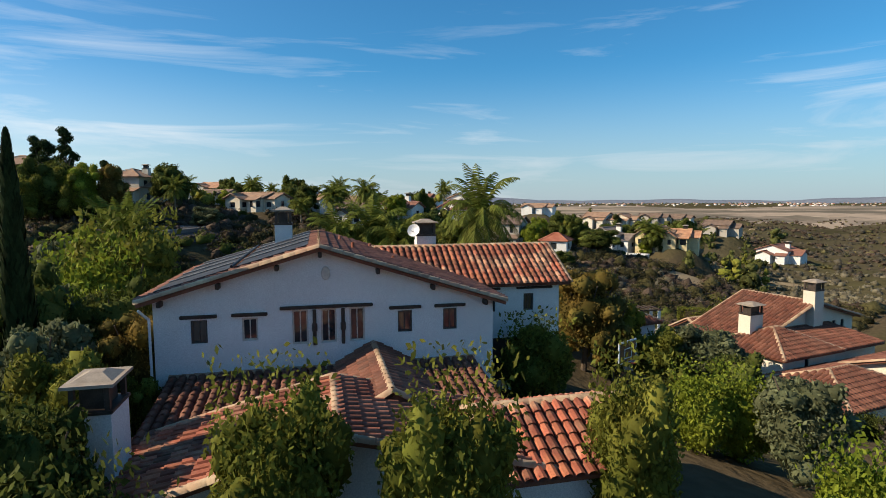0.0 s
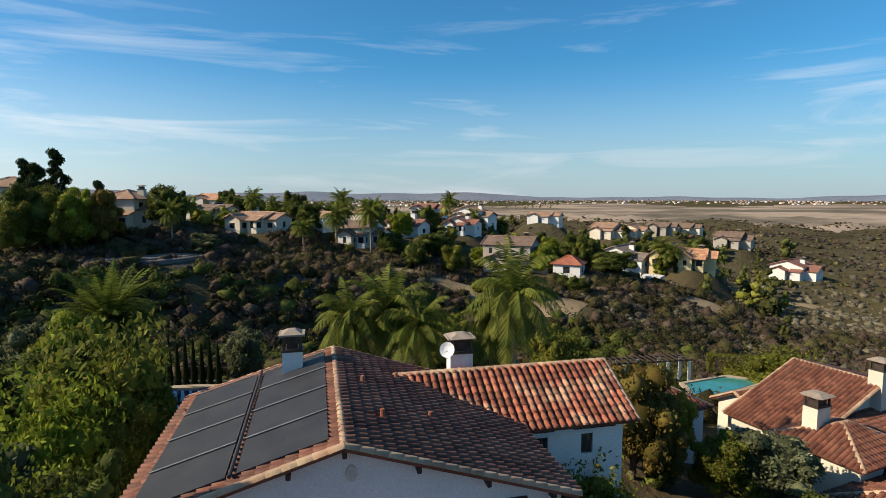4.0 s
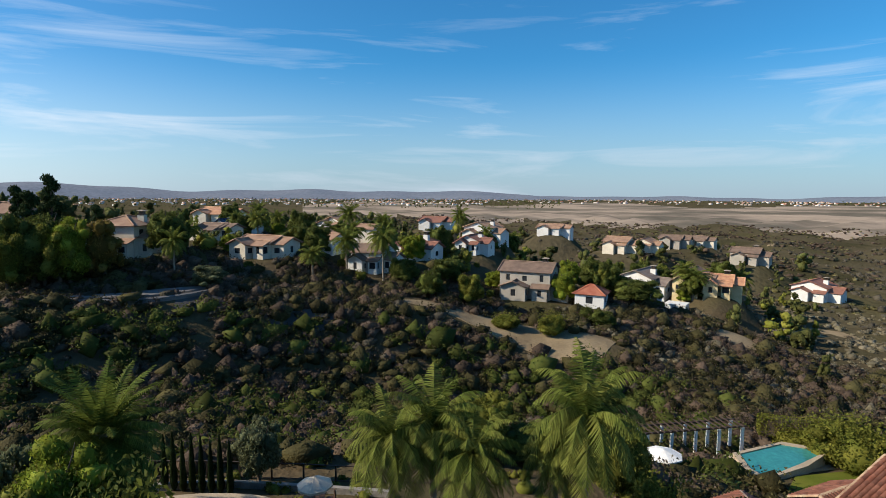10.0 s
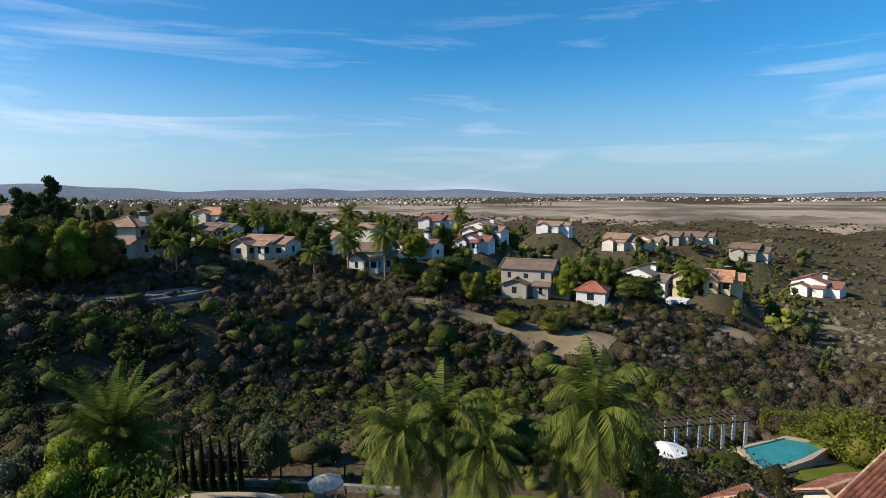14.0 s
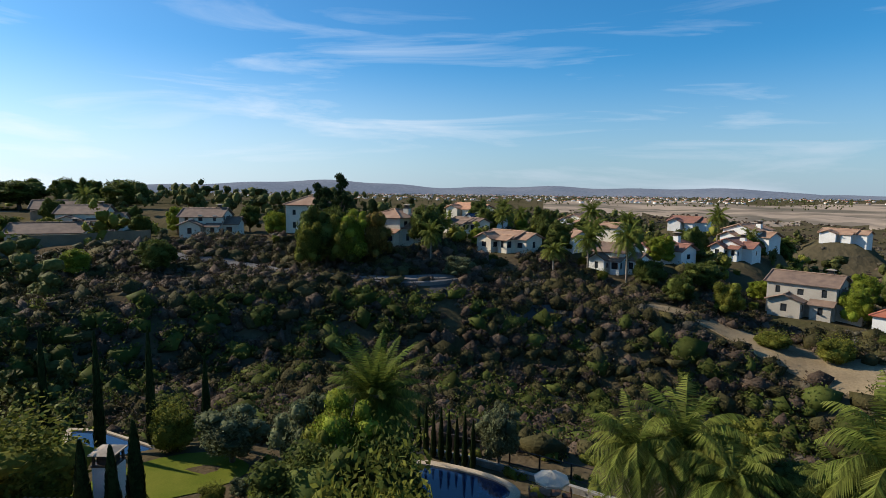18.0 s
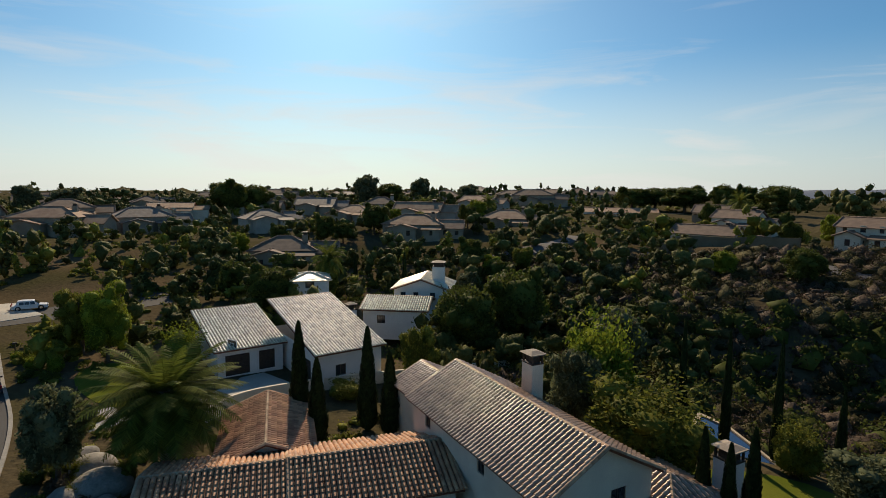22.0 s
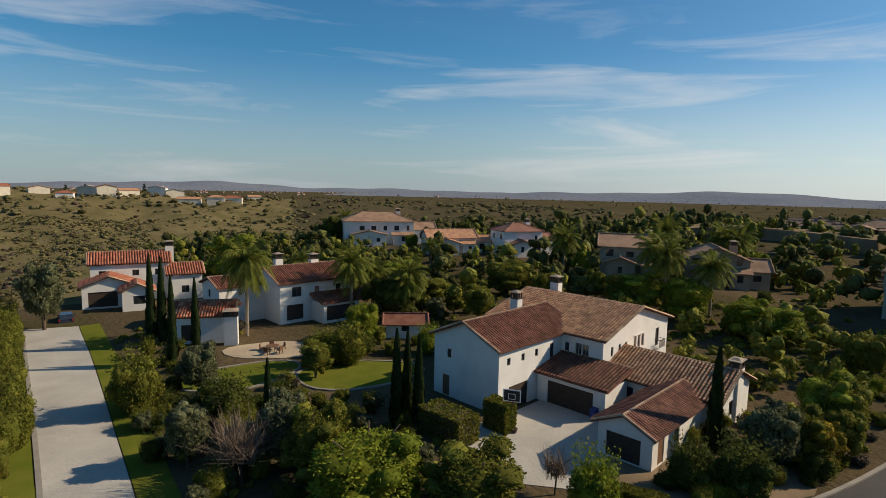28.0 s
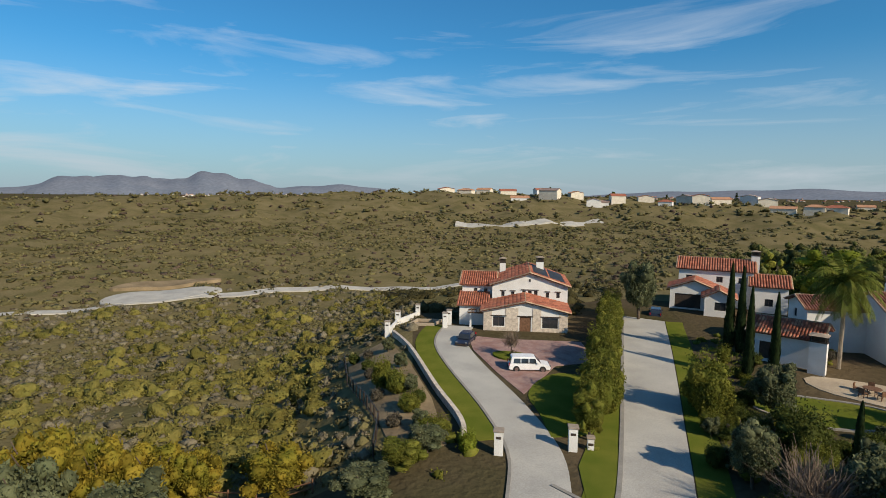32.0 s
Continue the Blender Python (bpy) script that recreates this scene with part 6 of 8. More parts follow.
# kind, x, y, size, height factor
PLANTS = [
    ("olive", 23.8, 25.0, 1.24, 0.89),
    ("green", 20.8, 25.5, 0.81, 0.99),
    ("oak", 22.0, 17.9, 0.59, 1.19),
    ("autumn", 17.2, 26.0, 0.85, 1.45),
    ("pine", -65.8, 88.3, 1.06, 1.15),
    ("oak", -63.0, 86.6, 1.42, 1.33),
    ("oak", -66.5, 85.3, 1.43, 1.25),
    ("green", -59.6, 85.3, 1.37, 1.39),
    ("olive", -249.3, -18.4, 3.10, 1.14),
    ("olive", -269.9, 6.6, 2.57, 1.13),
    ("oak", -219.3, -69.2, 3.06, 0.77),
    ("oak", -226.8, -61.6, 2.43, 0.84),
    ("olive", -258.4, 28.5, 2.69, 0.85),
    ("oak", -254.9, -8.0, 2.63, 0.66),
    ("oak", -221.4, 92.7, 2.83, 0.51),
    ("oak", -222.4, 102.8, 2.89, 0.53),
    ("oak", -212.8, 111.0, 3.40, 0.50),
    ("oak", -197.7, 117.6, 1.63, 1.16),
    ("oak", -198.0, 126.6, 1.66, 1.09),
    ("oak", -179.7, 126.9, 3.08, 0.56),
    ("olive", -223.7, -132.5, 3.22, 0.77),
    ("olive", -216.9, -143.4, 2.47, 1.06),
    ("oak", -3.6, -0.0, 0.56, 1.45),
    ("green", -5.2, 3.8, 0.66, 1.45),
    ("oak", -8.4, 11.2, 0.66, 1.45),
    ("darkbush", -1.0, -1.8, 1.33, 1.45),
    ("darkbush", -0.6, -4.0, 1.11, 1.45),
    ("olive", -7.5, 5.8, 0.85, 1.45),
    ("oak", -10.4, 8.6, 0.75, 1.45),
    ("green", -5.0, 7.4, 0.41, 1.45),
    ("tallbush", 2.1, -0.5, 1.15, 1.44),
    ("tallbush", 6.1, -0.3, 1.15, 1.45),
    ("tallbush", 10.8, 2.4, 1.05, 1.45),
    ("bush", 10.4, 14.9, 1.79, 1.11),
    ("brightbush", 16.1, 9.9, 1.19, 1.29),
    ("brightbush", 18.0, 10.1, 1.19, 1.35),
    ("olive", 19.2, 8.1, 0.87, 1.11),
    ("brightbush", 15.8, 0.7, 1.12, 1.45),
    ("darkbush", -2.1, -1.4, 1.58, 1.45),
    ("olive", -12.6, 12.0, 1.25, 1.04),
    ("oak", -18.1, 22.8, 1.18, 0.88),
    ("green", -10.8, 16.8, 0.81, 1.45),
    ("autumn", -6.2, 9.1, 0.75, 1.45),
    ("bright", -19.3, 26.8, 0.95, 1.45),
    ("cypress", -9.1, 7.1, 1.07, 1.34),
    ("oak", -6.4, 4.1, 0.49, 1.45),
    ("date", -19.4, 31.2, 0.86, 1.36),
    ("queen", -2.3, 30.0, 0.80, 1.25),
    ("queen", 0.1, 31.1, 0.98, 1.08),
    ("queen", 2.3, 29.0, 0.78, 1.22),
    ("queen", 8.6, 29.2, 0.95, 1.36),
    ("queen", 7.2, 30.3, 0.70, 1.29),
    ("green", 4.0, 44.9, 1.17, 0.86),
    ("oak", 7.9, 45.4, 0.96, 0.48),
    ("green", 13.4, 37.8, 1.13, 1.03),
    ("brightbush", -11.8, 15.2, 2.23, 1.45),
    ("brightbush", -10.0, 11.5, 1.62, 1.45),
    ("bush", -11.7, 18.9, 2.82, 1.45),
    ("olive", -13.0, 39.0, 0.87, 1.27),
    ("olive", -22.9, 28.0, 1.05, 1.45),
    ("green", -20.1, 26.4, 0.86, 1.45),
    ("darkbush", -15.6, 25.8, 2.41, 1.45),
    ("autumn", 15.7, 26.5, 1.38, 1.11),
    ("bush", 13.6, 31.3, 1.72, 1.45),
    ("bush", 43.3, 57.6, 2.94, 0.85),
    ("bush", 41.5, 61.4, 2.37, 0.75),
    ("bush", 43.9, 54.6, 2.86, 0.96),
    ("yellow", 19.7, 30.2, 1.02, 1.45),
    ("olive", -38.4, 90.3, 1.43, 0.61),
    ("pine", -68.3, 88.9, 0.88, 1.45),
    ("pine", -64.7, 91.5, 0.96, 1.38),
    ("bright", -58.5, 86.1, 1.36, 1.45),
    ("autumn", -54.2, 87.7, 1.48, 1.45),
    ("oak", -50.3, 100.2, 1.32, 1.07),
    ("oak", -63.7, 84.9, 1.41, 1.10),
    ("green", -65.0, 81.4, 1.17, 1.41),
    ("queen", -45.7, 93.6, 0.76, 1.18),
    ("queen", -25.2, 107.2, 0.89, 0.82),
    ("queen", -19.7, 114.4, 1.03, 1.08),
    ("queen", -11.7, 111.5, 1.09, 1.24),
    ("oak", 1.7, 118.1, 1.40, 0.67),
    ("green", 5.9, 106.0, 1.21, 1.01),
    ("oak", 41.2, 114.9, 1.82, 0.50),
    ("queen", 59.3, 126.9, 1.25, 0.67),
    ("oak", 30.4, 100.6, 0.95, 0.53),
    ("bush", 12.1, 97.4, 2.59, 0.50),
    ("bush", 19.8, 95.1, 2.56, 0.74),
    ("oak", -1.8, 106.1, 0.95, 0.97),
    ("oak", -7.7, 111.9, 1.16, 0.76),
    ("brightbush", -45.0, 16.7, 2.92, 1.45),
    ("olive", -42.8, 14.0, 1.25, 1.35),
    ("cypress", -45.8, 24.6, 0.76, 1.77),
    ("cypress", -42.3, 26.6, 0.73, 1.70),
    ("cypress", -40.3, 29.7, 0.74, 1.71),
    ("cypress", -36.1, 31.6, 0.72, 1.16),
    ("cypress", -29.3, 17.3, 0.99, 0.84),
    ("cypress", -27.7, 17.9, 0.97, 0.83),
    ("cypress", -27.9, 19.4, 1.04, 0.86),
    ("tallbush", -36.3, 16.8, 3.35, 0.60),
    ("olive", -30.5, 28.9, 1.30, 0.71),
    ("bright", -21.5, 23.7, 0.80, 0.95),
    ("darkbush", -20.2, 28.6, 2.51, 0.85),
    ("bush", -36.2, 28.4, 1.69, 1.08),
    ("oak", -69.6, 7.5, 1.67, 1.00),
    ("oak", -76.4, 15.6, 1.74, 1.11),
    ("green", -54.0, 1.2, 0.91, 1.45),
    ("bright", -54.7, 19.2, 1.23, 1.28),
    ("olive", -61.2, 24.7, 1.67, 1.30),
    ("cypress", -45.1, -9.0, 1.51, 0.75),
    ("cypress", -42.4, -7.1, 1.43, 0.60),
    ("cypress", -44.9, -3.3, 1.48, 0.73),
    ("cypress", -44.0, -1.4, 1.47, 0.58),
    ("date", -38.4, -17.0, 1.23, 0.86),
    ("olive", -37.0, -23.8, 1.14, 1.36),
    ("green", -66.0, -38.5, 1.1, 1.3),
    ("bright", -63.3, -34.2, 1.13, 1.45),
    ("green", -34.8, -40.4, 0.95, 1.10),
    ("yellow", -31.5, -37.9, 0.95, 1.10),
    ("olive", -26.8, -37.0, 1.0, 1.2),
    ("bright", -34.5, -41.5, 1.00, 1.10),
    ("bush", -33.4, -39.4, 0.95, 1.10),
    ("brightbush", -60.8, -24.9, 2.0, 1.09),
    ("olive", -65.6, -64.5, 1.53, 1.28),
    ("olive", -71.1, -58.4, 1.53, 1.06),
    ("bush", -52.7, -6.0, 1.70, 0.55),
    ("green", -29.6, -38.0, 0.8, 1.10),
    ("yellow", -30.2, -37.1, 0.95, 1.10),
    ("darkbush", -29.9, -36.2, 1.20, 1.20),
    ("green", -33.6, -38.6, 0.73, 1.10),
    ("bright", -48.8, -68.4, 1.62, 0.57),
    ("bright", -41.9, -79.6, 1.72, 0.72),
    ("green", -34.6, -85.2, 1.57, 0.67),
    ("queen", -40.1, -87.2, 1.09, 1.14),
    ("queen", -45.9, -79.7, 1.05, 1.08),
    ("green", -49.5, -55.1, 1.13, 0.88),
    ("cypress", -24.3, -40.3, 1.16, 0.90),
    ("darkbush", -23.0, -34.3, 1.91, 1.08),
    ("darkbush", -19.4, -35.0, 1.38, 1.45),
    ("cypress", 1.0, -45.0, 0.96, 1.10),
    ("cypress", 0.1, -46.0, 0.98, 1.02),
    ("cypress", -0.9, -45.0, 0.97, 1.02),
    ("bare", 11.3, -36.3, 1.59, 0.83),
    ("olive", 9.1, -39.0, 1.05, 1.18),
    ("green", 6.3, -36.5, 1.04, 0.98),
    ("bright", 2.5, -32.7, 1.65, 0.61),
    ("green", -4.3, -32.1, 1.43, 0.59),
    ("brightbush", -11.5, -31.2, 1.56, 1.29),
    ("bare", -10.0, -34.6, 0.82, 1.05),
    ("cypress", 10.6, -40.6, 0.77, 1.19),
    ("olive", 15.9, -38.9, 0.83, 1.30),
    ("darkbush", 15.9, -47.4, 2.04, 0.99),
    ("bush", 24.0, -48.4, 2.17, 1.23),
    ("green", 9.8, -57.2, 0.79, 0.94),
    ("queen", 21.0, -71.0, 1.08, 1.34),
    ("queen", 8.5, -79.5, 1.11, 1.10),
    ("queen", 5.7, -83.8, 0.96, 1.05),
    ("cypress", 31.3, -67.0, 1.07, 1.26),
    ("cypress", 30.2, -67.5, 1.07, 1.21),
    ("cypress", 26.1, -60.6, 0.96, 1.28),
    ("cypress", 23.9, -61.5, 0.96, 1.22),
    ("bright", 19.0, -90.0, 1.60, 0.75),
    ("bright", 2.6, -100.0, 1.74, 0.60),
    ("green", -3.3, -89.9, 1.72, 0.51),
    ("bright", 32.6, -105.0, 2.09, 0.92),
    ("green", -18.0, -98.4, 1.90, 0.61),
    ("bright", -36.5, -84.4, 1.76, 0.62),
    ("bright", -47.0, -72.0, 1.3, 0.8),
    ("queen", -40.1, -82.8, 1.04, 1.26),
    ("bush", 9.2, -61.3, 1.93, 1.02),
    ("bush", 6.7, -61.6, 1.93, 1.18),
    ("olive", 20.1, -52.3, 0.96, 1.21),
    ("yellow", 46.0, 0.7, 1.89, 1.20),
    ("yellow", 44.9, -2.8, 1.37, 1.37),
    ("yellow", 44.6, -6.0, 1.51, 0.99),
    ("yellow", 43.1, -8.8, 1.12, 1.13),
    ("yellow", 39.9, -14.0, 1.55, 0.75),
    ("olive", 37.8, -3.4, 1.56, 0.77),
    ("olive", 42.0, 1.5, 1.31, 1.35),
    ("olive", 31.7, -17.1, 1.01, 0.49),
    ("green", 32.6, -20.8, 0.79, 0.50),
    ("olive", 33.5, -23.6, 0.8, 0.6),
    ("bush", 35.6, -25.9, 1.44, 0.52),
    ("bush", 45.8, -28.6, 1.23, 0.91),
    ("bush", 49.2, -28.7, 1.09, 1.45),
    ("bush", 41.0, -26.9, 1.13, 0.69),
    ("olive", 49.2, -75.4, 1.40, 1.45),
    ("brightbush", 31.6, -26.2, 0.7, 1.1),
]
for number, (kind, x, y, size, tall) in enumerate(PLANTS):
    plant(kind, x, y, size, None, None, tall, number % 2 if kind in ("oak", "green", "bush", "olive", "bright", "queen") else 0)

KEEP_OFF = [(h[1], h[2], max(h[5], h[6]) * 0.62) for h in FAR_HOUSES]
KEEP_OFF += [(-33, 6, 14), (-60, -16, 16), (-85, 2, 12), (-14, -58, 18), (50, -58, 16), (12, -80, 12), (47, -90, 13), (-80, -64, 18), (22, -66, 6), (33, 33, 12), (2, 10, 14)]

KEEP_OFF += [(18, -57.6, 6.5), (5.4, -58.4, 7.5), (33, -40, 6), (16.6, -65.8, 5), (-57, -30, 6), (-29.5, -17.5, 4.5), (-33, 25, 5.5), (2, 34.5, 6), (42, 50, 8), (-84, -70, 5), (-15.3, 32.4, 6), (37, 55.5, 7), (-41, 29, 6), (47, -47, 9), (-11, -43, 8), (-22, -36, 6), (-74, -60, 6), (-86, -60, 6), (-53, -21, 5)]
KEEP_OFF += [(p[0], p[1], 5.8) for p in STREET[::2]] + [(p[0], p[1], 4.2) for p in COURT_DRIVE[::2]] + [(p[0], p[1], 2.0) for p in RIDGE_ROAD[:-12:2]]
KEEP_OFF += [(187, -30, 15), (184, 10, 5), (183, -2, 5), (176, -50, 6), (170, -66, 6), (164, -86, 6), (158, -104, 6), (150, -122, 6), (145, -140, 6), (204, -34, 9), (203, -22, 7), (205, -46, 7), (256, -315, 10), (266, -285, 10), (280, -255, 10), (295, -240, 8)]
KEEP_OFF += [(38, -25, 4), (44, -28, 4), (50, -30.5, 4), (56, -33, 4), (62, -36, 4)]
KEEP_OFF += [(5, 98, 4.5), (-4, 100.5, 4), (14, 96, 4.5), (22, 92.5, 4.5), (28, 91, 4), (58, 105, 4), (90, 128, 6)]
# open fronts of the gabled houses, planted low
LOW_PLANTING = [(-40, -90, 7), (-48, -86, 8), (-55, -80, 7), (-42, -80, 6)]
KEEP_OFF += [((p[0] + q[0]) / 2, (p[1] + q[1]) / 2, 4.6) for p, q in zip(LONG_LEFT[::2], LONG_RIGHT[::2])]


def clear_of(x, y, extra=0.0):
    return all((x - a) ** 2 + (y - b) ** 2 > (r + extra) ** 2 for a, b, r in KEEP_OFF)


# gardens round the houses farther off
yard = random.Random(17)
for k, h in enumerate(FAR_HOUSES):
    far = math.hypot(h[1], h[2])
    if far > 180:
        continue
    for q in range(6 if k else 4):
        back = q < 4
        turn = radians(h[4])
        a = yard.uniform(-0.62, 0.62) * h[5]
        b = yard.uniform(h[6] + 2.5, h[6] + 6) if back else -yard.uniform(0.5, 0.9) * h[6] - 2
        if q in (4, 8):
            a, b = math.copysign(h[5] * 0.5 + 3, q - 6), yard.uniform(-2, h[6])
        x, y = h[1] + a * math.cos(turn) - b * math.sin(turn), h[2] + a * math.sin(turn) + b * math.cos(turn)
        kind = yard.choice(("oak", "green", "bright", "queen", "oak")) if back or q in (4, 8) else yard.choice(("bush", "darkbush", "brightbush", "green", "olive"))
        s = yard.uniform(0.8, 1.2) if back else yard.uniform(0.4, 0.62) if kind in ("green", "olive") else yard.uniform(0.8, 1.5)
        plant(kind, x, y, s, yard.uniform(0, 360), None, yard.uniform(0.85, 1.15))

# trees of the neighbourhood: bearings, distances, how many, kinds
BELTS = [
    (30, 62, 104, 150, 14, ("oak", "green", "pine", "bright", "oak")),
    (66, 150, 78, 116, 34, ("oak", "green", "olive", "bright", "oak", "cypress")),
    (160, 200, 76, 100, 24, ("bright", "green", "olive", "green")),
    (150, 205, 86, 128, 22, ("bright", "green", "olive", "bright", "queen")),
]
belt = random.Random(5)
for a0, a1, r0, r1, n, kinds in BELTS:
    made = 0
    while made < n:
        a, r = radians(belt.uniform(a0, a1)), math.sqrt(belt.uniform(r0 * r0, r1 * r1))
        x, y = -math.sin(a) * r, math.cos(a) * r
        made += 1
        if clear_of(x, y, 2.0) and all(math.hypot(x - a, y - b) > r for a, b, r in LOW_PLANTING):
            kind = belt.choice(kinds)
            plant(kind, x, y, belt.uniform(0.55, 1.15), belt.uniform(0, 360), None, belt.uniform(0.8, 1.1), belt.choice((0, 1)) if kind in ("oak", "green", "bright", "olive", "queen") else 0)


# ---- brush on the slopes ----
def scrub(name, label, leaf, regions, seed, per, size, spread, level=2, tall=1.0):
    """Many low shrubs as one mesh: regions of (bearing, bearing, distance, distance, count, leaves factor)."""
    r = np.random.default_rng(seed)
    vs, fs, base = [], [], 0
    for a0, a1, r0, r1, count, grow in regions:
        a = np.radians(r.uniform(a0, a1, count))
        d = np.sqrt(r.uniform(r0 * r0, r1 * r1, count))
        x, y = -np.sin(a) * d, np.cos(a) * d
        ok = np.ones(count, bool)
        for cx, cy, cr in KEEP_OFF:
            ok &= (x - cx) ** 2 + (y - cy) ** 2 > cr * cr
        patch = np.sin(x * 0.11 + seed) * np.sin(y * 0.09 + seed * 2) + 0.6 * np.sin(x * 0.31 + y * 0.23 + seed)
        ok &= r.uniform(-1.2, 1.2, count) < patch + 0.5
        x, y = x[ok], y[ok]
        z = ground_z(x, y)
        s = spread * grow * r.uniform(0.5, 1.35, len(x))
        v, f = core_lumps(np.stack([x, y, z + s * 0.10], 1), s * 0.74, s * r.uniform(0.45, 0.75, len(x)) * tall, r, level, 0.42)
        vs.append(v)
        fs.append(f + base)
        base += len(v)
        k = np.repeat(np.arange(len(x)), per)
        dirs = r.normal(size=(len(k), 3))
        dirs[:, 2] = np.abs(dirs[:, 2])
        dirs /= np.linalg.norm(dirs, axis=1)[:, None]
        lobes = 1 + 0.28 * np.sin(dirs[:, 0] * 4 + k * 1.3) * np.sin(dirs[:, 1] * 4 + k * 2.1)
        rad = ((0.66 + 0.42 * r.random(len(k))) * lobes * s[k])[:, None]
        c = np.stack([x[k], y[k], z[k] + s[k] * 0.10], 1) + dirs * rad * [1, 1, 0.8 * tall]
        v, f = leaf_quads(c, size * grow, r, aspect=2.0)
        vs.append(v)
        fs.append(f[:, :3] + base)
        base += len(v)
    me = mesh_of(name, np.concatenate(vs), np.concatenate(fs), LEAF[leaf])
    return tagged(new(name, me), label, "brush", kind="stuff")


def far_wood(name, label, leaf, regions, seed, per=18, size=0.36, lumps=5, level=1):
    """Trees too far off to tell apart, as one mesh of leaf clumps on stems."""
    r = np.random.default_rng(seed)
    vs, fs, base = [], [], 0
    for a0, a1, r0, r1, count, tall in regions:
        a = np.radians(r.uniform(a0, a1, count))
        d = np.sqrt(r.uniform(r0 * r0, r1 * r1, count))
        x, y = -np.sin(a) * d, np.cos(a) * d
        ok = np.ones(count, bool)
        for cx, cy, cr in KEEP_OFF + LOW_PLANTING:
            ok &= (x - cx) ** 2 + (y - cy) ** 2 > (cr + 1) ** 2
        x, y = x[ok], y[ok]
        z = ground_z(x, y)
        h = tall * r.uniform(0.55, 1.4, len(x))
        wide = h * (0.40 + 0.14 * np.sin(np.arange(len(x)) * 1.7))
        who = np.repeat(np.arange(len(x)), lumps)
        off = r.normal(size=(len(who), 3)) * [0.45, 0.45, 0.30]
        c = np.stack([x, y, z + h * 0.52], 1)[who] + off * np.stack([wide, wide, h], 1)[who]
        part_r = r.uniform(0.38, 0.68, len(who))
        v, f = core_lumps(c, wide[who] * part_r * 0.9, h[who] * 0.40 * part_r, r, level, 0.36)
        vs.append(v)
        fs.append(f + base)
        base += len(v)
        k = np.repeat(np.arange(len(who)), per)
        dirs = r.normal(size=(len(k), 3))
        dirs /= np.linalg.norm(dirs, axis=1)[:, None]
        c = c[k] + dirs * (0.9 + 0.3 * r.random(len(k)))[:, None] * np.stack([wide[who] * part_r, wide[who] * part_r, h[who] * 0.42 * part_r], 1)[k]
        v, f = leaf_quads(c, size, r, aspect=2.0)
        vs.append(v)
        fs.append(f[:, :3] + base)
        base += len(v)
    me = mesh_of(name, np.concatenate(vs), np.concatenate(fs), LEAF[leaf])
    return tagged(new(name, me), label, "trees", kind="stuff")


far_wood("distant_trees", "dark green trees scattered through the far estate", "wood", [(64, 150, 125, 420, 900, 5.2), (-36, 30, 112, 300, 220, 4.4), (30, 60, 175, 320, 120, 6.0), (150, 205, 115, 240, 330, 5.0), (60, 118, 76, 130, 190, 4.0), (60, 100, 52, 90, 80, 4.0), (150, 205, 90, 120, 50, 4.0)], 21)
far_wood("distant_trees", "mid-green trees scattered through the far estate", "wood", [(66, 150, 90, 380, 560, 4.2), (-36, 30, 125, 260, 130, 4.0), (150, 200, 100, 200, 160, 4.5)], 22)
far_wood("distant_trees", "bright yellow-green trees among the far houses", "yellowwood", [(66, 150, 82, 300, 330, 4.0), (52, 66, 138, 150, 14, 5.0), (118, 160, 62, 112, 150, 3.2), (140, 205, 84, 190, 330, 4.2), (-36, 25, 115, 220, 60, 4.0)], 23)
CANYON = (-44, 80, 45, 126)
scrub("canyon_brush", "dense dark green chaparral on the canyon slope", "chaparral", [(*CANYON, 4000, 0.95), (215, 240, 85, 180, 400, 0.9)], 3, 80, 0.20, 1.9, 1)
scrub("canyon_brush", "dry brown brush on the canyon slope", "brown", [(*CANYON, 4300, 0.95)], 4, 70, 0.18, 1.55, 1)
scrub("canyon_brush", "grey-green sage on the canyon slope", "sage", [(*CANYON, 3000, 0.9), (-44, 20, 150, 420, 2600, 1.2)], 5, 34, 0.17, 1.1, 1)
scrub("canyon_brush", "dark oak scrub in the canyon bottom", "oak", [(-30, 78, 47, 92, 900, 1.15), (60, 120, 52, 110, 300, 1.0)], 6, 90, 0.20, 1.8, 1)
scrub("mesa_brush", "low olive-green scrub on the far mesa", "mesa", [(236, 292, 40, 160, 3600, 0.9), (-44, 12, 180, 700, 1800, 1.5), (205, 292, 150, 420, 9000, 1.6), (150, 205, 200, 420, 1800, 2.0), (160, 292, 420, 1000, 6000, 3.2), (30, 150, 420, 800, 900, 2.6)], 7, 9, 0.32, 1.0, 1, 0.62)
scrub("mesa_brush", "low brown scrub on the far mesa", "brown", [(-44, 12, 180, 700, 4200, 1.7), (205, 292, 170, 420, 2600, 1.2), (160, 292, 420, 900, 1600, 2.4)], 8, 9, 0.3, 0.95, 1, 0.62)
scrub("coast_brush", "yellow-green shrubs on the slope below the gate", "coast", [(246, 290, 44, 100, 520, 1.5), (238, 290, 90, 170, 420, 1.6)], 12, 60, 0.15, 1.05, 2)
scrub("coast_brush", "grey-brown dry brush on the slope below the gate", "dry", [(236, 290, 42, 190, 3400, 0.9), (-44, -12, 92, 190, 1500, 1.0)], 13, 34, 0.15, 1.0, 1)
scrub("garden_shrubs", "low mixed garden shrubs between the houses", "shrub", [(60, 150, 36, 110, 3000, 0.75), (62, 150, 95, 330, 2600, 1.2), (150, 208, 36, 110, 2200, 0.65), (-40, 60, 36, 50, 200, 0.8), (205, 235, 34, 44, 60, 0.8)], 9, 40, 0.14, 0.9, 1)


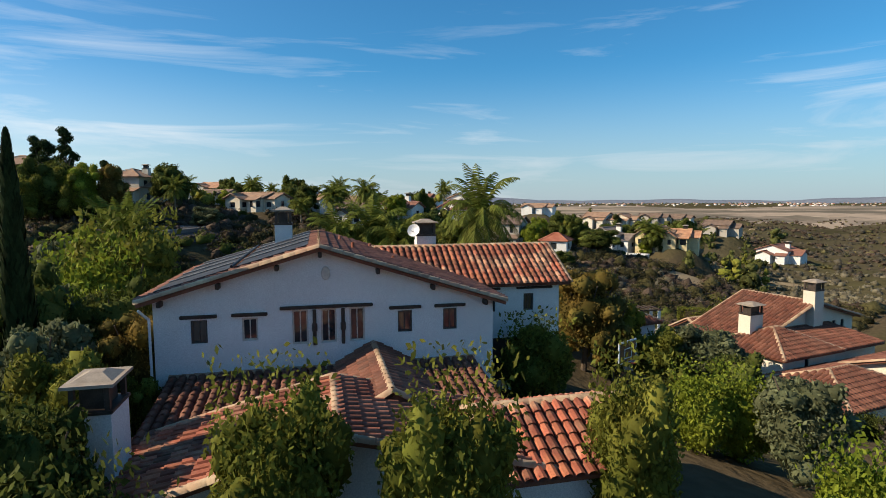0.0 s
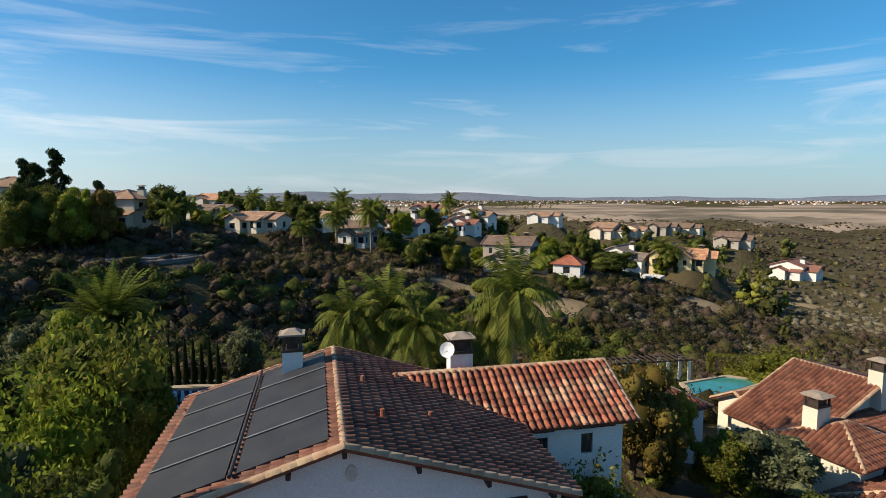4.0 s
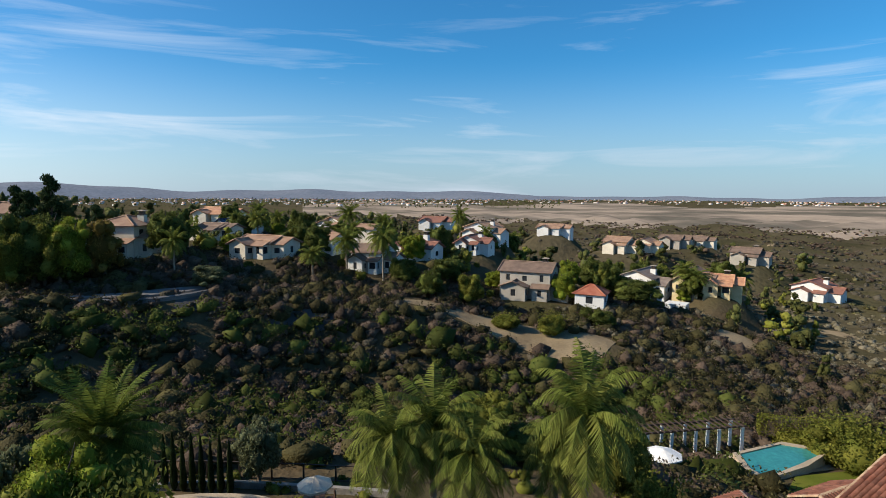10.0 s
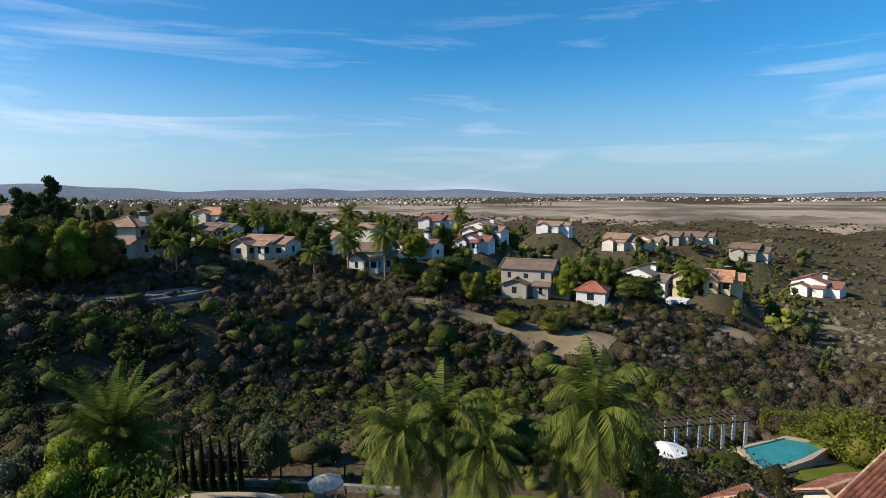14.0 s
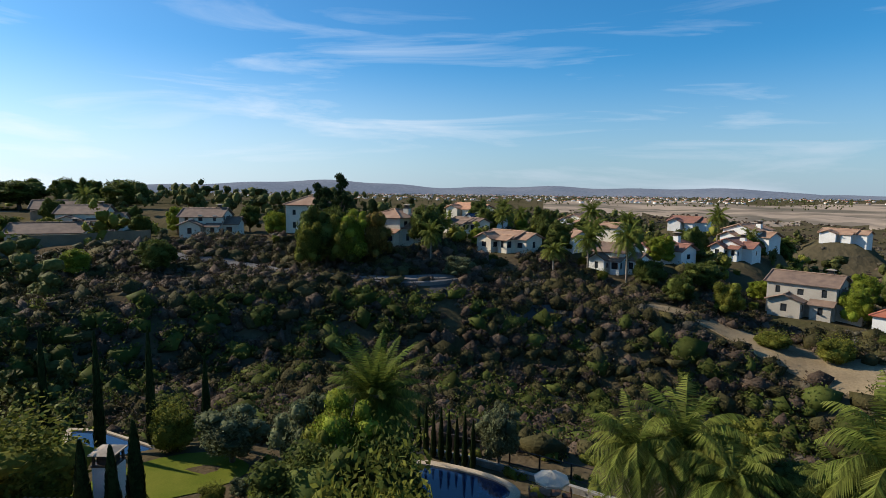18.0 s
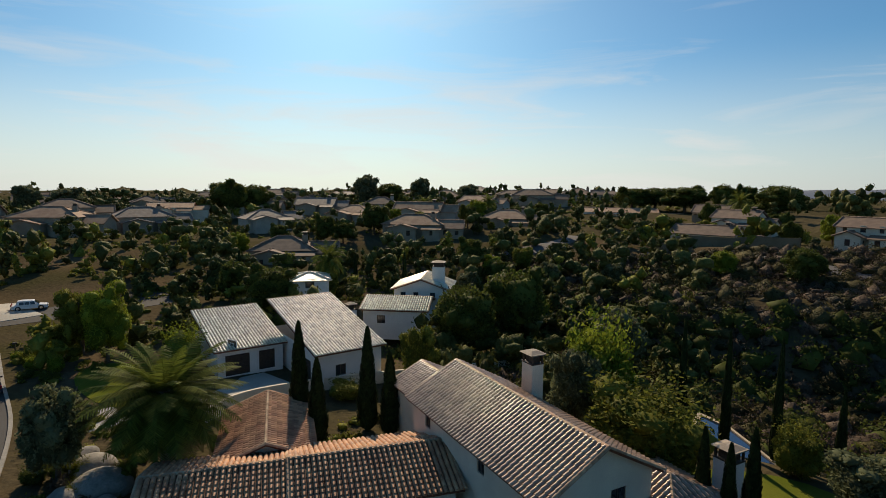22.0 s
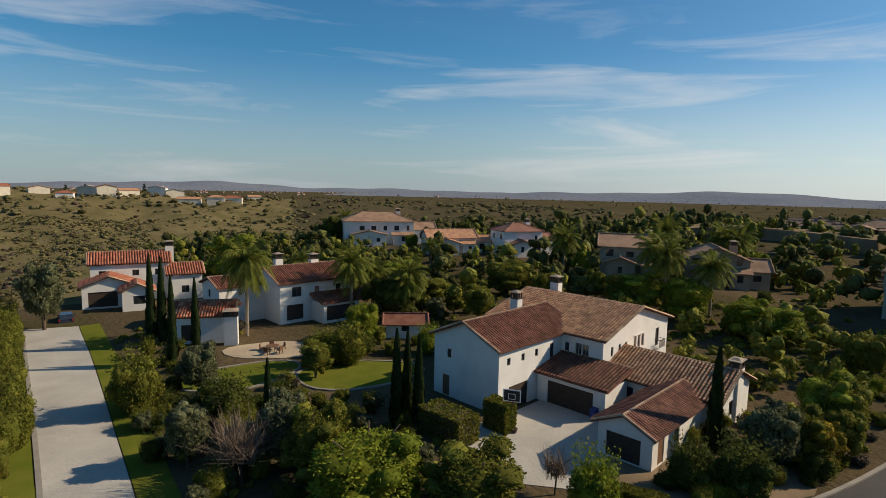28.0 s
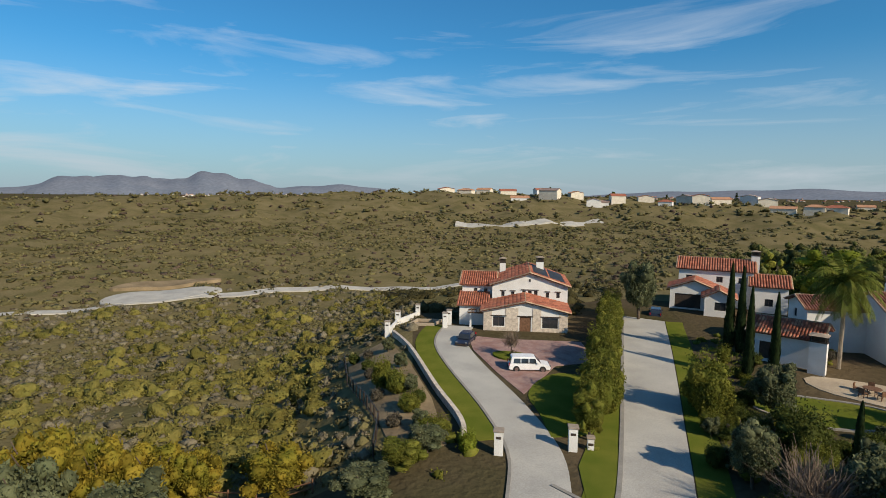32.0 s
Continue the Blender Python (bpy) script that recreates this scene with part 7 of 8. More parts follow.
# ---- distance ----
def ridge_line(name, label, a0, a1, r, z0, height, seed, material, wide=200):
    """A long low ridge far off."""
    rnd = random.Random(seed)
    n = 120
    ph = [rnd.uniform(0, 6.28) for _ in range(6)]
    verts, faces = [], []
    for i in range(n + 1):
        t = i / n
        a = radians(a0 + (a1 - a0) * t)
        h = height * math.sin(math.pi * t) ** 0.6 * (0.72 + 0.18 * math.sin(t * 9 + ph[0]) + 0.08 * math.sin(t * 23 + ph[1]) + 0.04 * math.sin(t * 61 + ph[2]))
        for k, (dr, hh) in enumerate(((-wide, 0), (-wide * 0.4, h * 0.6), (0, h), (wide, 0))):
            rr = r + dr
            verts.append((-math.sin(a) * rr, math.cos(a) * rr, z0 + hh))
    for i in range(n):
        for k in range(3):
            b = i * 4 + k
            faces.append((b, b + 4, b + 5, b + 1))
    me = mesh_of(name, verts, np.array(faces), material, True)
    tagged(new(name, me), label, "hill", kind="structure")


# the haze on these ridges is painted in through their blue-grey material
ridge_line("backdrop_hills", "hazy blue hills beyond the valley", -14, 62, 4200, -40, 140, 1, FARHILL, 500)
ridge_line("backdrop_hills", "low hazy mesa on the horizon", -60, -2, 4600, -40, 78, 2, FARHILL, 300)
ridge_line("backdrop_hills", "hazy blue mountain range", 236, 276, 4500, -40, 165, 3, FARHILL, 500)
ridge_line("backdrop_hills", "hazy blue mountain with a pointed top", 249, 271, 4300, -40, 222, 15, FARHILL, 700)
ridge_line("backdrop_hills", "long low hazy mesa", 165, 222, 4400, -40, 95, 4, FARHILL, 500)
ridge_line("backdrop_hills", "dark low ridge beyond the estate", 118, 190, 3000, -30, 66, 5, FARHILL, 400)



# ---- details of the white house ----
def a_part(name, data, material, label="", parent=None):
    return part(name, data, material, parent or house_a, label)


for x, w in ((0.9, 1.3), (2.7, 1.3), (4.45, 3.55), (8.65, 1.3), (10.5, 1.3)):
    z = 5.33 if w > 2 else 5.15
    a_part("lintel", boxes((x, -0.10, z, x + w, 0.05, z + 0.13), bevel=0.02), DARKWOOD, "dark timber lintel")
for x in (5.66, 6.75):
    bm = bmesh.new()
    tube(bm, (x + 0.08, -0.06, 3.9), (x + 0.08, -0.06, 5.3), 0.07, 0.07, 8)
    tube(bm, (x + 0.08, -0.06, 4.45), (x + 0.08, -0.06, 4.75), 0.10, 0.10, 8)
    a_part("window_post", bm, DARKWOOD, "turned dark timber post")
bm = bmesh.new()
bmesh.ops.create_cone(bm, cap_ends=True, segments=20, radius1=0.22, radius2=0.20, depth=0.08, matrix=pose(6.2, -0.03, 6.7, 90) @ Matrix.Diagonal((0.8, 1.25, 1, 1)))
a_part("vent", bm, PALEFRAME, "oval grey gable vent")
for x in (0.3, 2.3, 4.4, 6.0, 8.2, 10.4, 12.6):
    z = 5.85 + (7.6 - 5.85) * x / 6.0 if x < 6 else 7.6 - (7.6 - 5.35) * (x - 6.0) / 7.0
    a_part("bracket", boxes((x - 0.07, -0.42, z - 0.26, x + 0.07, 0.0, z - 0.05), bevel=0.02), DARKWOOD)
for x0, x1 in ((13.2, 15.3), (15.6, 18.2)):
    a_part("lintel", boxes((x0 + 0.4, 5.1, 4.85, x1 - 0.2, 5.22, 4.97), bevel=0.02), DARKWOOD)
bm = bmesh.new()
tube(bm, (-0.12, -0.05, 0.2), (-0.12, -0.05, 5.2), 0.05, 0.05, 8)
tube(bm, (-0.12, -0.05, 5.2), (-0.4, -0.3, 5.6), 0.05, 0.05, 8)
a_part("downpipe", bm, WHITEMETAL, "white downpipe")


def on_left_slope(a, b, up=0.0):
    k = (7.6 - 5.85) / 6.0
    return Vector((a, b, 5.85 + 0.12 + k * a + up))


for a0, a1 in ((0.05, 2.65), (2.95, 5.55)):
    for k in range(4):
        b0 = 0.0 + 2.32 * k
        c = [on_left_slope(a, b, 0.24) for a, b in ((a0, b0), (a1, b0), (a1, b0 + 2.22), (a0, b0 + 2.22))]
        mat_part = a_part("solar_panel", slab(c, 0.05), SOLAR, "matt black solar water heating mat")
        bm = bmesh.new()
        tube(bm, on_left_slope(a0, b0 + 2.27, 0.27), on_left_slope(a1, b0 + 2.27, 0.27), 0.03, 0.03, 6)
        part("header_pipe", bm, PIPE, mat_part, "grey header pipe")
bm = bmesh.new()
tube(bm, on_left_slope(2.8, -0.2, 0.30), on_left_slope(2.8, 9.4, 0.30), 0.06, 0.06, 8)
a_part("feed_pipe", bm, SOLAR, "black feed pipe between the mats")
for a, b, h in ((7.4, 2.2, 0.45), (7.0, 5.6, 0.4), (8.6, 7.4, 0.35), (9.3, 3.4, 0.3)):
    z = 7.72 - (7.6 - 5.35) / 7.0 * (a - 6.0)
    bm = bmesh.new()
    tube(bm, (a, b, z), (a, b, z + h), 0.09, 0.07, 8)
    a_part("roof_vent", bm, TILE_RED, "small clay roof vent")

# dish on the wing's chimney
dish = thing("satellite_dish", *(house_a.matrix_basis @ Vector((11.15, 8.5, 7.5))), 13, "pale round satellite dish on a chimney", "satellite dish")
bm = bmesh.new()
bmesh.ops.create_uvsphere(bm, u_segments=20, v_segments=10, radius=0.62)
bmesh.ops.delete(bm, geom=[v for v in bm.verts if v.co.z > -0.40], context="VERTS")
for v in bm.verts:
    v.co.z += 0.5
part("bowl", bm, WHITEMETAL, dish, at=pose(-0.05, -0.25, 0.35, 68, 0, -35))
bm = bmesh.new()
tube(bm, (0.05, 0, -0.15), (0, -0.1, 0.35), 0.025, 0.025, 6)
part("mast", bm, PIPE, dish, "thin grey mast")
bm = bmesh.new()
tube(bm, (-0.02, -0.2, 0.25), (-0.25, -0.62, 0.35), 0.015, 0.015, 6)
part("feed_arm", bm, PIPE, dish)


# ---- cars ----
def car(label, x, y, rot, paint, length=4.7, width=1.85, height=1.75, rack=False, boot=0.0, z=0.07, lift=0.0):
    home = thing("car", x, y, z, rot, label, "car", "parked cars")
    L, W, H = length, width, height
    g = 0.28 + lift
    belt_z = H * 0.56 + lift * 0.5
    side = [(-L / 2, g + 0.1), (-L / 2 + 0.05, belt_z - 0.08), (-L / 2 + 0.2, belt_z), (L / 2 - 1.15, belt_z), (L / 2 - 0.15, belt_z - 0.13), (L / 2, g + 0.32), (L / 2 - 0.05, g), (-L / 2 + 0.1, g)]

    def shell(profile, w0, w1=None):
        bm = bmesh.new()
        rows = []
        for s in (-1, 1):
            rows.append([bm.verts.new((px, s * (w0 if pz < belt_z + 0.02 or w1 is None else w1) / 2, pz)) for px, pz in profile])
        n = len(profile)
        bm.faces.new(rows[0])
        bm.faces.new(rows[1][::-1])
        for k in range(n):
            bm.faces.new((rows[0][k], rows[1][k], rows[1][(k + 1) % n], rows[0][(k + 1) % n]))
        bmesh.ops.recalc_face_normals(bm, faces=bm.faces[:])
        bmesh.ops.bevel(bm, geom=bm.edges[:], offset=0.05, segments=2, affect="EDGES")
        return bm

    part("body", shell(side, W), paint, home)
    roof0 = -L / 2 + 0.15 + boot
    cabin = [(roof0, belt_z - 0.02), (roof0 + 0.15, H - 0.06), (roof0 + 0.4, H), (L / 2 - 2.05, H), (L / 2 - 1.75, H - 0.05), (L / 2 - 1.1, belt_z - 0.02)]
    part("cabin", shell(cabin, W - 0.06, W - 0.34), paint, home)
    z0, z1 = belt_z + 0.08, H - 0.16
    for s in (-1, 1):
        y0 = s * (W - 0.03) / 2
        y1 = s * (W - 0.27) / 2
        span = (roof0 + 0.3, L / 2 - 1.55)
        n = 3
        for k in range(n):
            xa = span[0] + (span[1] - span[0]) * k / n + 0.05
            xb = span[0] + (span[1] - span[0]) * (k + 1) / n - 0.05
            q = [(xa, y0, z0), (xb, y0, z0), (xb - (0.12 if k == n - 1 else 0), y1, z1), (xa + (0.1 if k == 0 else 0), y1, z1)]
            part("side_window", slab(q if s < 0 else q[::-1], 0.03), GLASS, home)
    q = [(L / 2 - 1.12, W / 2 - 0.14, z0), (L / 2 - 1.12, -W / 2 + 0.14, z0), (L / 2 - 1.70, -W / 2 + 0.26, z1 + 0.03), (L / 2 - 1.70, W / 2 - 0.26, z1 + 0.03)]
    part("windscreen", slab([Vector(v) + Vector((0.03, 0, 0.02)) for v in q[::-1]], 0.03), GLASS, home)
    q = [(roof0 - 0.02, -W / 2 + 0.16, z0), (roof0 - 0.02, W / 2 - 0.16, z0), (roof0 + 0.09, W / 2 - 0.28, z1), (roof0 + 0.09, -W / 2 + 0.28, z1)]
    part("rear_window", slab(q[::-1], 0.03), GLASS, home)
    for sx in (-L / 2 + 0.85, L / 2 - 0.9):
        for sy in (-1, 1):
            bm = bmesh.new()
            bmesh.ops.create_cone(bm, cap_ends=True, segments=20, radius1=0.37, radius2=0.37, depth=0.24, matrix=pose(sx, sy * (W / 2 - 0.08), 0.37, 90))
            wheel = part("wheel", bm, TYRE, home, "black rubber tyre")
            bm = bmesh.new()
            bmesh.ops.create_cone(bm, cap_ends=True, segments=16, radius1=0.22, radius2=0.20, depth=0.27, matrix=pose(sx, sy * (W / 2 - 0.08), 0.37, 90))
            part("rim", bm, CHROME, wheel, "bright alloy rim")
    for s in (-1, 1):
        part("headlight", boxes((L / 2 - 0.16, s * (W / 2 - 0.28) - 0.16, g + 0.35, L / 2 + 0.01, s * (W / 2 - 0.28) + 0.16, g + 0.5), bevel=0.03), CHROME, home)
        part("tail_light", boxes((-L / 2 - 0.02, s * (W / 2 - 0.12) - 0.09, g + 0.45, -L / 2 + 0.1, s * (W / 2 - 0.12) + 0.09, g + 0.8), bevel=0.02), REDLAMP, home)
        part("wing_mirror", boxes((L / 2 - 1.55, s * (W / 2 + 0.1) - 0.1, belt_z + 0.06, L / 2 - 1.42, s * (W / 2 + 0.1) + 0.1, belt_z + 0.22), bevel=0.03), paint, home)
    part("bumper", boxes((-L / 2 - 0.07, -W / 2 + 0.08, g, -L / 2 + 0.1, W / 2 - 0.08, g + 0.24), bevel=0.04), BRONZE, home)
    part("bumper", boxes((L / 2 - 0.1, -W / 2 + 0.1, g, L / 2 + 0.05, W / 2 - 0.1, g + 0.22), bevel=0.04), BRONZE, home)
    if rack:
        for s in (-1, 1):
            part("roof_rail", boxes((roof0 + 0.3, s * (W / 2 - 0.3) - 0.025, H + 0.02, L / 2 - 2.0, s * (W / 2 - 0.3) + 0.025, H + 0.12), bevel=0.01), CHROME, home)
        for k in range(7):
            px = roof0 + 0.4 + k * 0.35
            part("rack_bar", boxes((px, -W / 2 + 0.28, H + 0.07, px + 0.04, W / 2 - 0.28, H + 0.11)), CHROME, home)
        part("spare_wheel", boxes((-L / 2 - 0.25, -0.36, belt_z - 0.35, -L / 2 - 0.03, 0.36, belt_z + 0.35), bevel=0.08), TYRE, home, "spare wheel on the tailgate")
        part("cargo_box", boxes((roof0 + 1.5, -W / 2 + 0.3, H + 0.12, roof0 + 2.5, W / 2 - 0.3, H + 0.2), bevel=0.03), BRONZE, home, "dark mat on the roof rack")
    return home


car("silver off-road vehicle with a roof rack by the kerb", -30.9, -26.6, 205, CARGREY, 5.1, 2.05, 2.1, rack=True, lift=0.12)
car("dark blue car parked in the shade by the kerb", -55.0, -41.2, 218, CARDARK, 4.6, 1.85, 1.7)
car("white sport utility car on the brick court", 42.6, -44.2, 232, CARWHITE, 4.7, 1.85, 1.72, z=0.13)
car("dark blue car beside the porch", 55.2, -45.2, 125, CARDARK, 4.5, 1.8, 1.5, boot=0.5, z=0.13)
car("black car parked before the long drive's garage", 49.5, -80.6, 300, CARDARK, 4.6, 1.8, 1.6, z=0.1)
car("white car in front of the hip-roofed house", -86.5, -57.8, 120, CARWHITE, 4.6, 1.8, 1.5, boot=0.5, z=gz(-86.5, -57.8) + 0.1)


# ---- basketball hoops ----
def hoop(label, x, y, rot, z=0.0, top=3.05, base=True):
    home = thing("basketball_hoop", x, y, z, rot, label, "basketball hoop", "basketball hoops")
    bm = bmesh.new()
    tube(bm, (0, 0.9, 0), (0, 0.75, top * 0.75), 0.06, 0.055, 10)
    tube(bm, (0, 0.75, top * 0.75), (0, 0.1, top + 0.2), 0.055, 0.05, 10)
    part("pole", bm, BRONZE, home, "dark steel pole")
    board = part("backboard", boxes((-0.75, 0, top - 0.1, 0.75, 0.05, top + 0.95), bevel=0.015), WHITEMETAL, home, "white-edged backboard")
    part("board_face", boxes((-0.66, -0.012, top - 0.02, 0.66, 0.0, top + 0.87)), GLASS, board, "clear panel")
    for q in ((-0.3, 0.12, -0.26, 0.6), (0.26, 0.12, 0.3, 0.6), (-0.26, 0.12, 0.26, 0.16), (-0.26, 0.56, 0.26, 0.6)):
        part("target_line", boxes((q[0], -0.02, top + q[1], q[2], -0.012, top + q[3])), WHITEMETAL, board)
    bm = bmesh.new()
    for k in range(16):
        a, c = 6.2832 * k / 16, 6.2832 * (k + 1) / 16
        tube(bm, (0.23 * math.cos(a), -0.3 + 0.23 * math.sin(a), top), (0.23 * math.cos(c), -0.3 + 0.23 * math.sin(c), top), 0.012, 0.012, 5)
    part("rim", bm, REDLAMP, home, "orange-red rim")
    if base:
        part("base", boxes((-0.4, 0.5, 0, 0.4, 1.4, 0.25), bevel=0.08), BRONZE, home, "dark weighted base")
    return home


hoop("basketball hoop with a clear board beside the wing", 14.4, 13.4, 40, gz(14.4, 13.8), 3.05)
hoop("basketball hoop on the garage court", -8.6, -43.4, 160, 0.06)
hoop("basketball hoop before a garage", -59.4, -19.0, 55, 0.06, 2.9)


# ---- walls, pillars, fences ----
def wall_run(label, pts, height, thick, material, foot=0.6):
    line = [Vector((*p, 0)) for p in pts]
    out = ribbon([tuple(p[:2]) for p in line], thick)
    n = len(line)
    verts, faces = [], []
    for k in range(n):
        for q in (out[k], out[2 * n - 1 - k]):
            g = gz(*line[k][:2])
            verts += [(q[0], q[1], g - foot), (q[0], q[1], g + height)]
    for k in range(n - 1):
        a, b = 4 * k, 4 * k + 4
        faces += [(a, b, b + 1, a + 1), (a + 2, a + 3, b + 3, b + 2), (a + 1, b + 1, b + 3, a + 3)]
    faces += [(0, 1, 3, 2), (4 * n - 4, 4 * n - 2, 4 * n - 1, 4 * n - 3)]
    return tagged(new("garden_wall", mesh_of("garden_wall", verts, faces, material)), label, "wall", kind="structure")


wall_run("low stone retaining wall beside the grass strip", curve_line([(65.6, -40.3), (56, -37.0), (44, -32.0), (36, -29.0), (32.0, -26.2)]), 0.7, 0.4, STONE)
wall_run("white stucco garden wall with piers", [(66.8, -40.2), (70.3, -44.0), (74.5, -50.5)], 1.0, 0.3, STUCCO)
wall_run("low cream wall along the lower street", curve_line([(-47.0, -17.5), (-51.8, -14.5), (-57.5, -4.0), (-60.5, 5.0), (-64, 14)]), 1.3, 0.3, CREAM)
wall_run("low grey wall behind the pool", curve_line([(-22, 37.4), (-15, 38.4), (-8, 38.0), (-3, 37.0)]), 0.5, 0.35, ROCK)
wall_run("brown retaining wall below the cliff garden", curve_line([(-118, 56), (-121, 64), (-117, 74), (-106, 80)]), 2.6, 0.5, GRAVEL)
wall_run("pale planter edging of raised beds", [(67.5, -44.5), (64.8, -46.8), (67.2, -50.0), (70.2, -47.6), (67.5, -44.5)], 0.45, 0.3, SANDSTONE)


def pier(label, x, y, rot, w=0.7, h=1.9, lamp=False):
    home = thing("gate_pillar", x, y, gz(x, y), rot, label, "pillar", "gate pillars")
    part("shaft", boxes((-w / 2, -w / 2, -0.4, w / 2, w / 2, h), bevel=0.02), STUCCO, home)
    part("cap", boxes((-w / 2 - 0.08, -w / 2 - 0.08, h, w / 2 + 0.08, w / 2 + 0.08, h + 0.12), bevel=0.03), CAPSTONE, home, "pale stone cap")
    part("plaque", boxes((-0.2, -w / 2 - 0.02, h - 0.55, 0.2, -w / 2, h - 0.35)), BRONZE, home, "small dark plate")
    return home


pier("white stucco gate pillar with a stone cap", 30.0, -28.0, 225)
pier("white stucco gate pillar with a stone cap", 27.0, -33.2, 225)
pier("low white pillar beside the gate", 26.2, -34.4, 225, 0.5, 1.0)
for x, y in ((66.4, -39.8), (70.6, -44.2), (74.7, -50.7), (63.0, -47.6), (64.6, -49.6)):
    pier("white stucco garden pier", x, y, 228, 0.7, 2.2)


def post_fence(label, pts, gap, height, rails, material, name="fence", pickets=False):
    home = thing(name, 0, 0, 0, 0, label, "fence")
    line = []
    for a, b in zip(pts, pts[1:]):
        a, b = Vector((*a, 0)), Vector((*b, 0))
        n = max(1, round((b - a).length / gap))
        line += [a.lerp(b, k / n) for k in range(n)]
    line.append(Vector((*pts[-1], 0)))
    me = mesh_of("post", *slab([(-0.06, -0.06, height), (0.06, -0.06, height), (0.06, 0.06, height), (-0.06, 0.06, height)], height + 0.4), material)
    for p in line:
        p.z = gz(p.x, p.y)
        part("post", me, None, home, at=Matrix.Translation(p))
    for a, b in zip(line, line[1:]):
        for h in rails:
            bm = bmesh.new()
            tube(bm, a + Vector((0, 0, h)), b + Vector((0, 0, h)), 0.05, 0.05, 5)
            part("rail", bm, material, home)
    return home


post_fence("dark metal fence along the bottom of the bank", [(67.5, -33.5), (58.2, -29.2), (48.3, -26.1), (41.0, -23.6), (36.5, -20.5)], 2.2, 1.5, (0.2, 1.4), BRONZE)
post_fence("weathered split-rail wooden fence by the yellow trees", [(61.0, 4.0), (50.0, -4.0), (42.0, -10.8), (37.5, -15.8)], 2.6, 1.2, (0.45, 0.95), WOOD)
post_fence("dark metal pool fence", [(-22, 39.5), (-10, 40.2), (0, 39.6)], 2.4, 1.4, (0.15, 1.35), BRONZE)


# ---- clipped hedges ----
def hedge(label, x, y, rot, w, d, h, leaf="shrub", leaves=5200, z=None):
    home = thing("hedge", x, y, gz(x, y) if z is None else z, rot, label, "hedge", "hedges")
    r = np.random.default_rng(int(abs(x * 13 + y * 7)))
    n = leaves
    p = r.uniform(-0.5, 0.5, (n, 3))
    face = r.integers(0, 5, n)
    for k, (axis, sign) in enumerate(((0, -1), (0, 1), (1, -1), (1, 1), (2, 1))):
        m = face == k
        p[m, axis] = sign * (0.5 - 0.10 * r.random(m.sum()) ** 2)
    p = p * [w, d, h] * (1 + 0.03 * np.sin(p[:, [1, 2, 0]] * 9)) + [0, 0, h / 2]
    v, f = leaf_quads(p, 0.12, r)
    part("foliage", mesh_of("foliage", v, f, LEAF[leaf]), None, home)
    core = boxes((-w / 2 + 0.14, -d / 2 + 0.14, 0, w / 2 - 0.14, d / 2 - 0.14, h - 0.14), bevel=0.1)
    part("twig_core", core, BARK, home, "dark woody inside")
    return home


hedge("clipped box hedge beside the garage court", -3.4, -43.4, 132, 4.6, 2.6, 2.4)
hedge("tall clipped hedge against the garage wall", -7.9, -44.8, 132, 2.4, 1.6, 2.6)
hedge("low clipped hedge along a garden path", -15.5, -33.0, 150, 3.0, 1.2, 1.0)
hedge("thick green hedge beside the pool terrace", 42.5, 61.5, -18, 9.0, 1.6, 2.2, z=-7.6)
for k in range(17):
    t = k / 16
    plant(("green", "tallbush", "bush", "tallbush", "bright")[k % 5], 27.4 + 25.0 * t + math.sin(k * 2.1) * 0.6, -36.2 - 37.0 * t + math.cos(k * 1.7) * 0.5, (0.62, 1.25, 1.7, 1.3, 0.55)[k % 5], None, None, (1.15, 1.0, 1.3, 1.1, 1.2)[k % 5])
for k in range(12):
    t = k / 11
    plant(("olive", "sagebush", "darkbush")[k % 3], 37.0 + 27.5 * t, -25.4 - 10.0 * t + 2.2 * math.sin(k * 1.9), (0.42, 0.9, 0.8)[k % 3])


# ---- garden things ----
def parasol(label, x, y, z, r=1.5, h=2.6, cloth=CANVAS):
    home = thing("parasol", x, y, z, 0, label, "parasol", "parasols")
    bm = bmesh.new()
    tube(bm, (0, 0, 0), (0, 0, h), 0.03, 0.03, 8)
    part("pole", bm, WOOD, home)
    bm = bmesh.new()
    bmesh.ops.create_cone(bm, cap_ends=False, segments=8, radius1=r, radius2=0.04, depth=0.55, matrix=Matrix.Translation((0, 0, h - 0.22)))
    bmesh.ops.create_cone(bm, cap_ends=False, segments=8, radius1=r, radius2=r * 1.01, depth=0.14, matrix=Matrix.Translation((0, 0, h - 0.56)))
    canopy = part("canopy", bm, cloth, home, "octagonal cloth canopy")
    for k in range(8):
        a = 6.2832 * k / 8
        bm = bmesh.new()
        tube(bm, (0, 0, h - 0.02), (r * 0.98 * math.cos(a), r * 0.98 * math.sin(a), h - 0.53), 0.012, 0.012, 4)
        part("rib", bm, WOOD, canopy)
    return home


def round_table(label, x, y, z, r=0.7):
    home = thing("table", x, y, z, 0, label, "table", "garden tables")
    bm = bmesh.new()
    bmesh.ops.create_cone(bm, cap_ends=True, segments=20, radius1=r, radius2=r, depth=0.05, matrix=Matrix.Translation((0, 0, 0.74)))
    part("tabletop", bm, WOOD, home)
    for k in range(4):
        a = 0.785 + 1.5708 * k
        bm = bmesh.new()
        tube(bm, (r * 0.6 * math.cos(a), r * 0.6 * math.sin(a), 0), (r * 0.5 * math.cos(a), r * 0.5 * math.sin(a), 0.72), 0.035, 0.035, 6)
        part("leg", bm, WOOD, home)
    return home


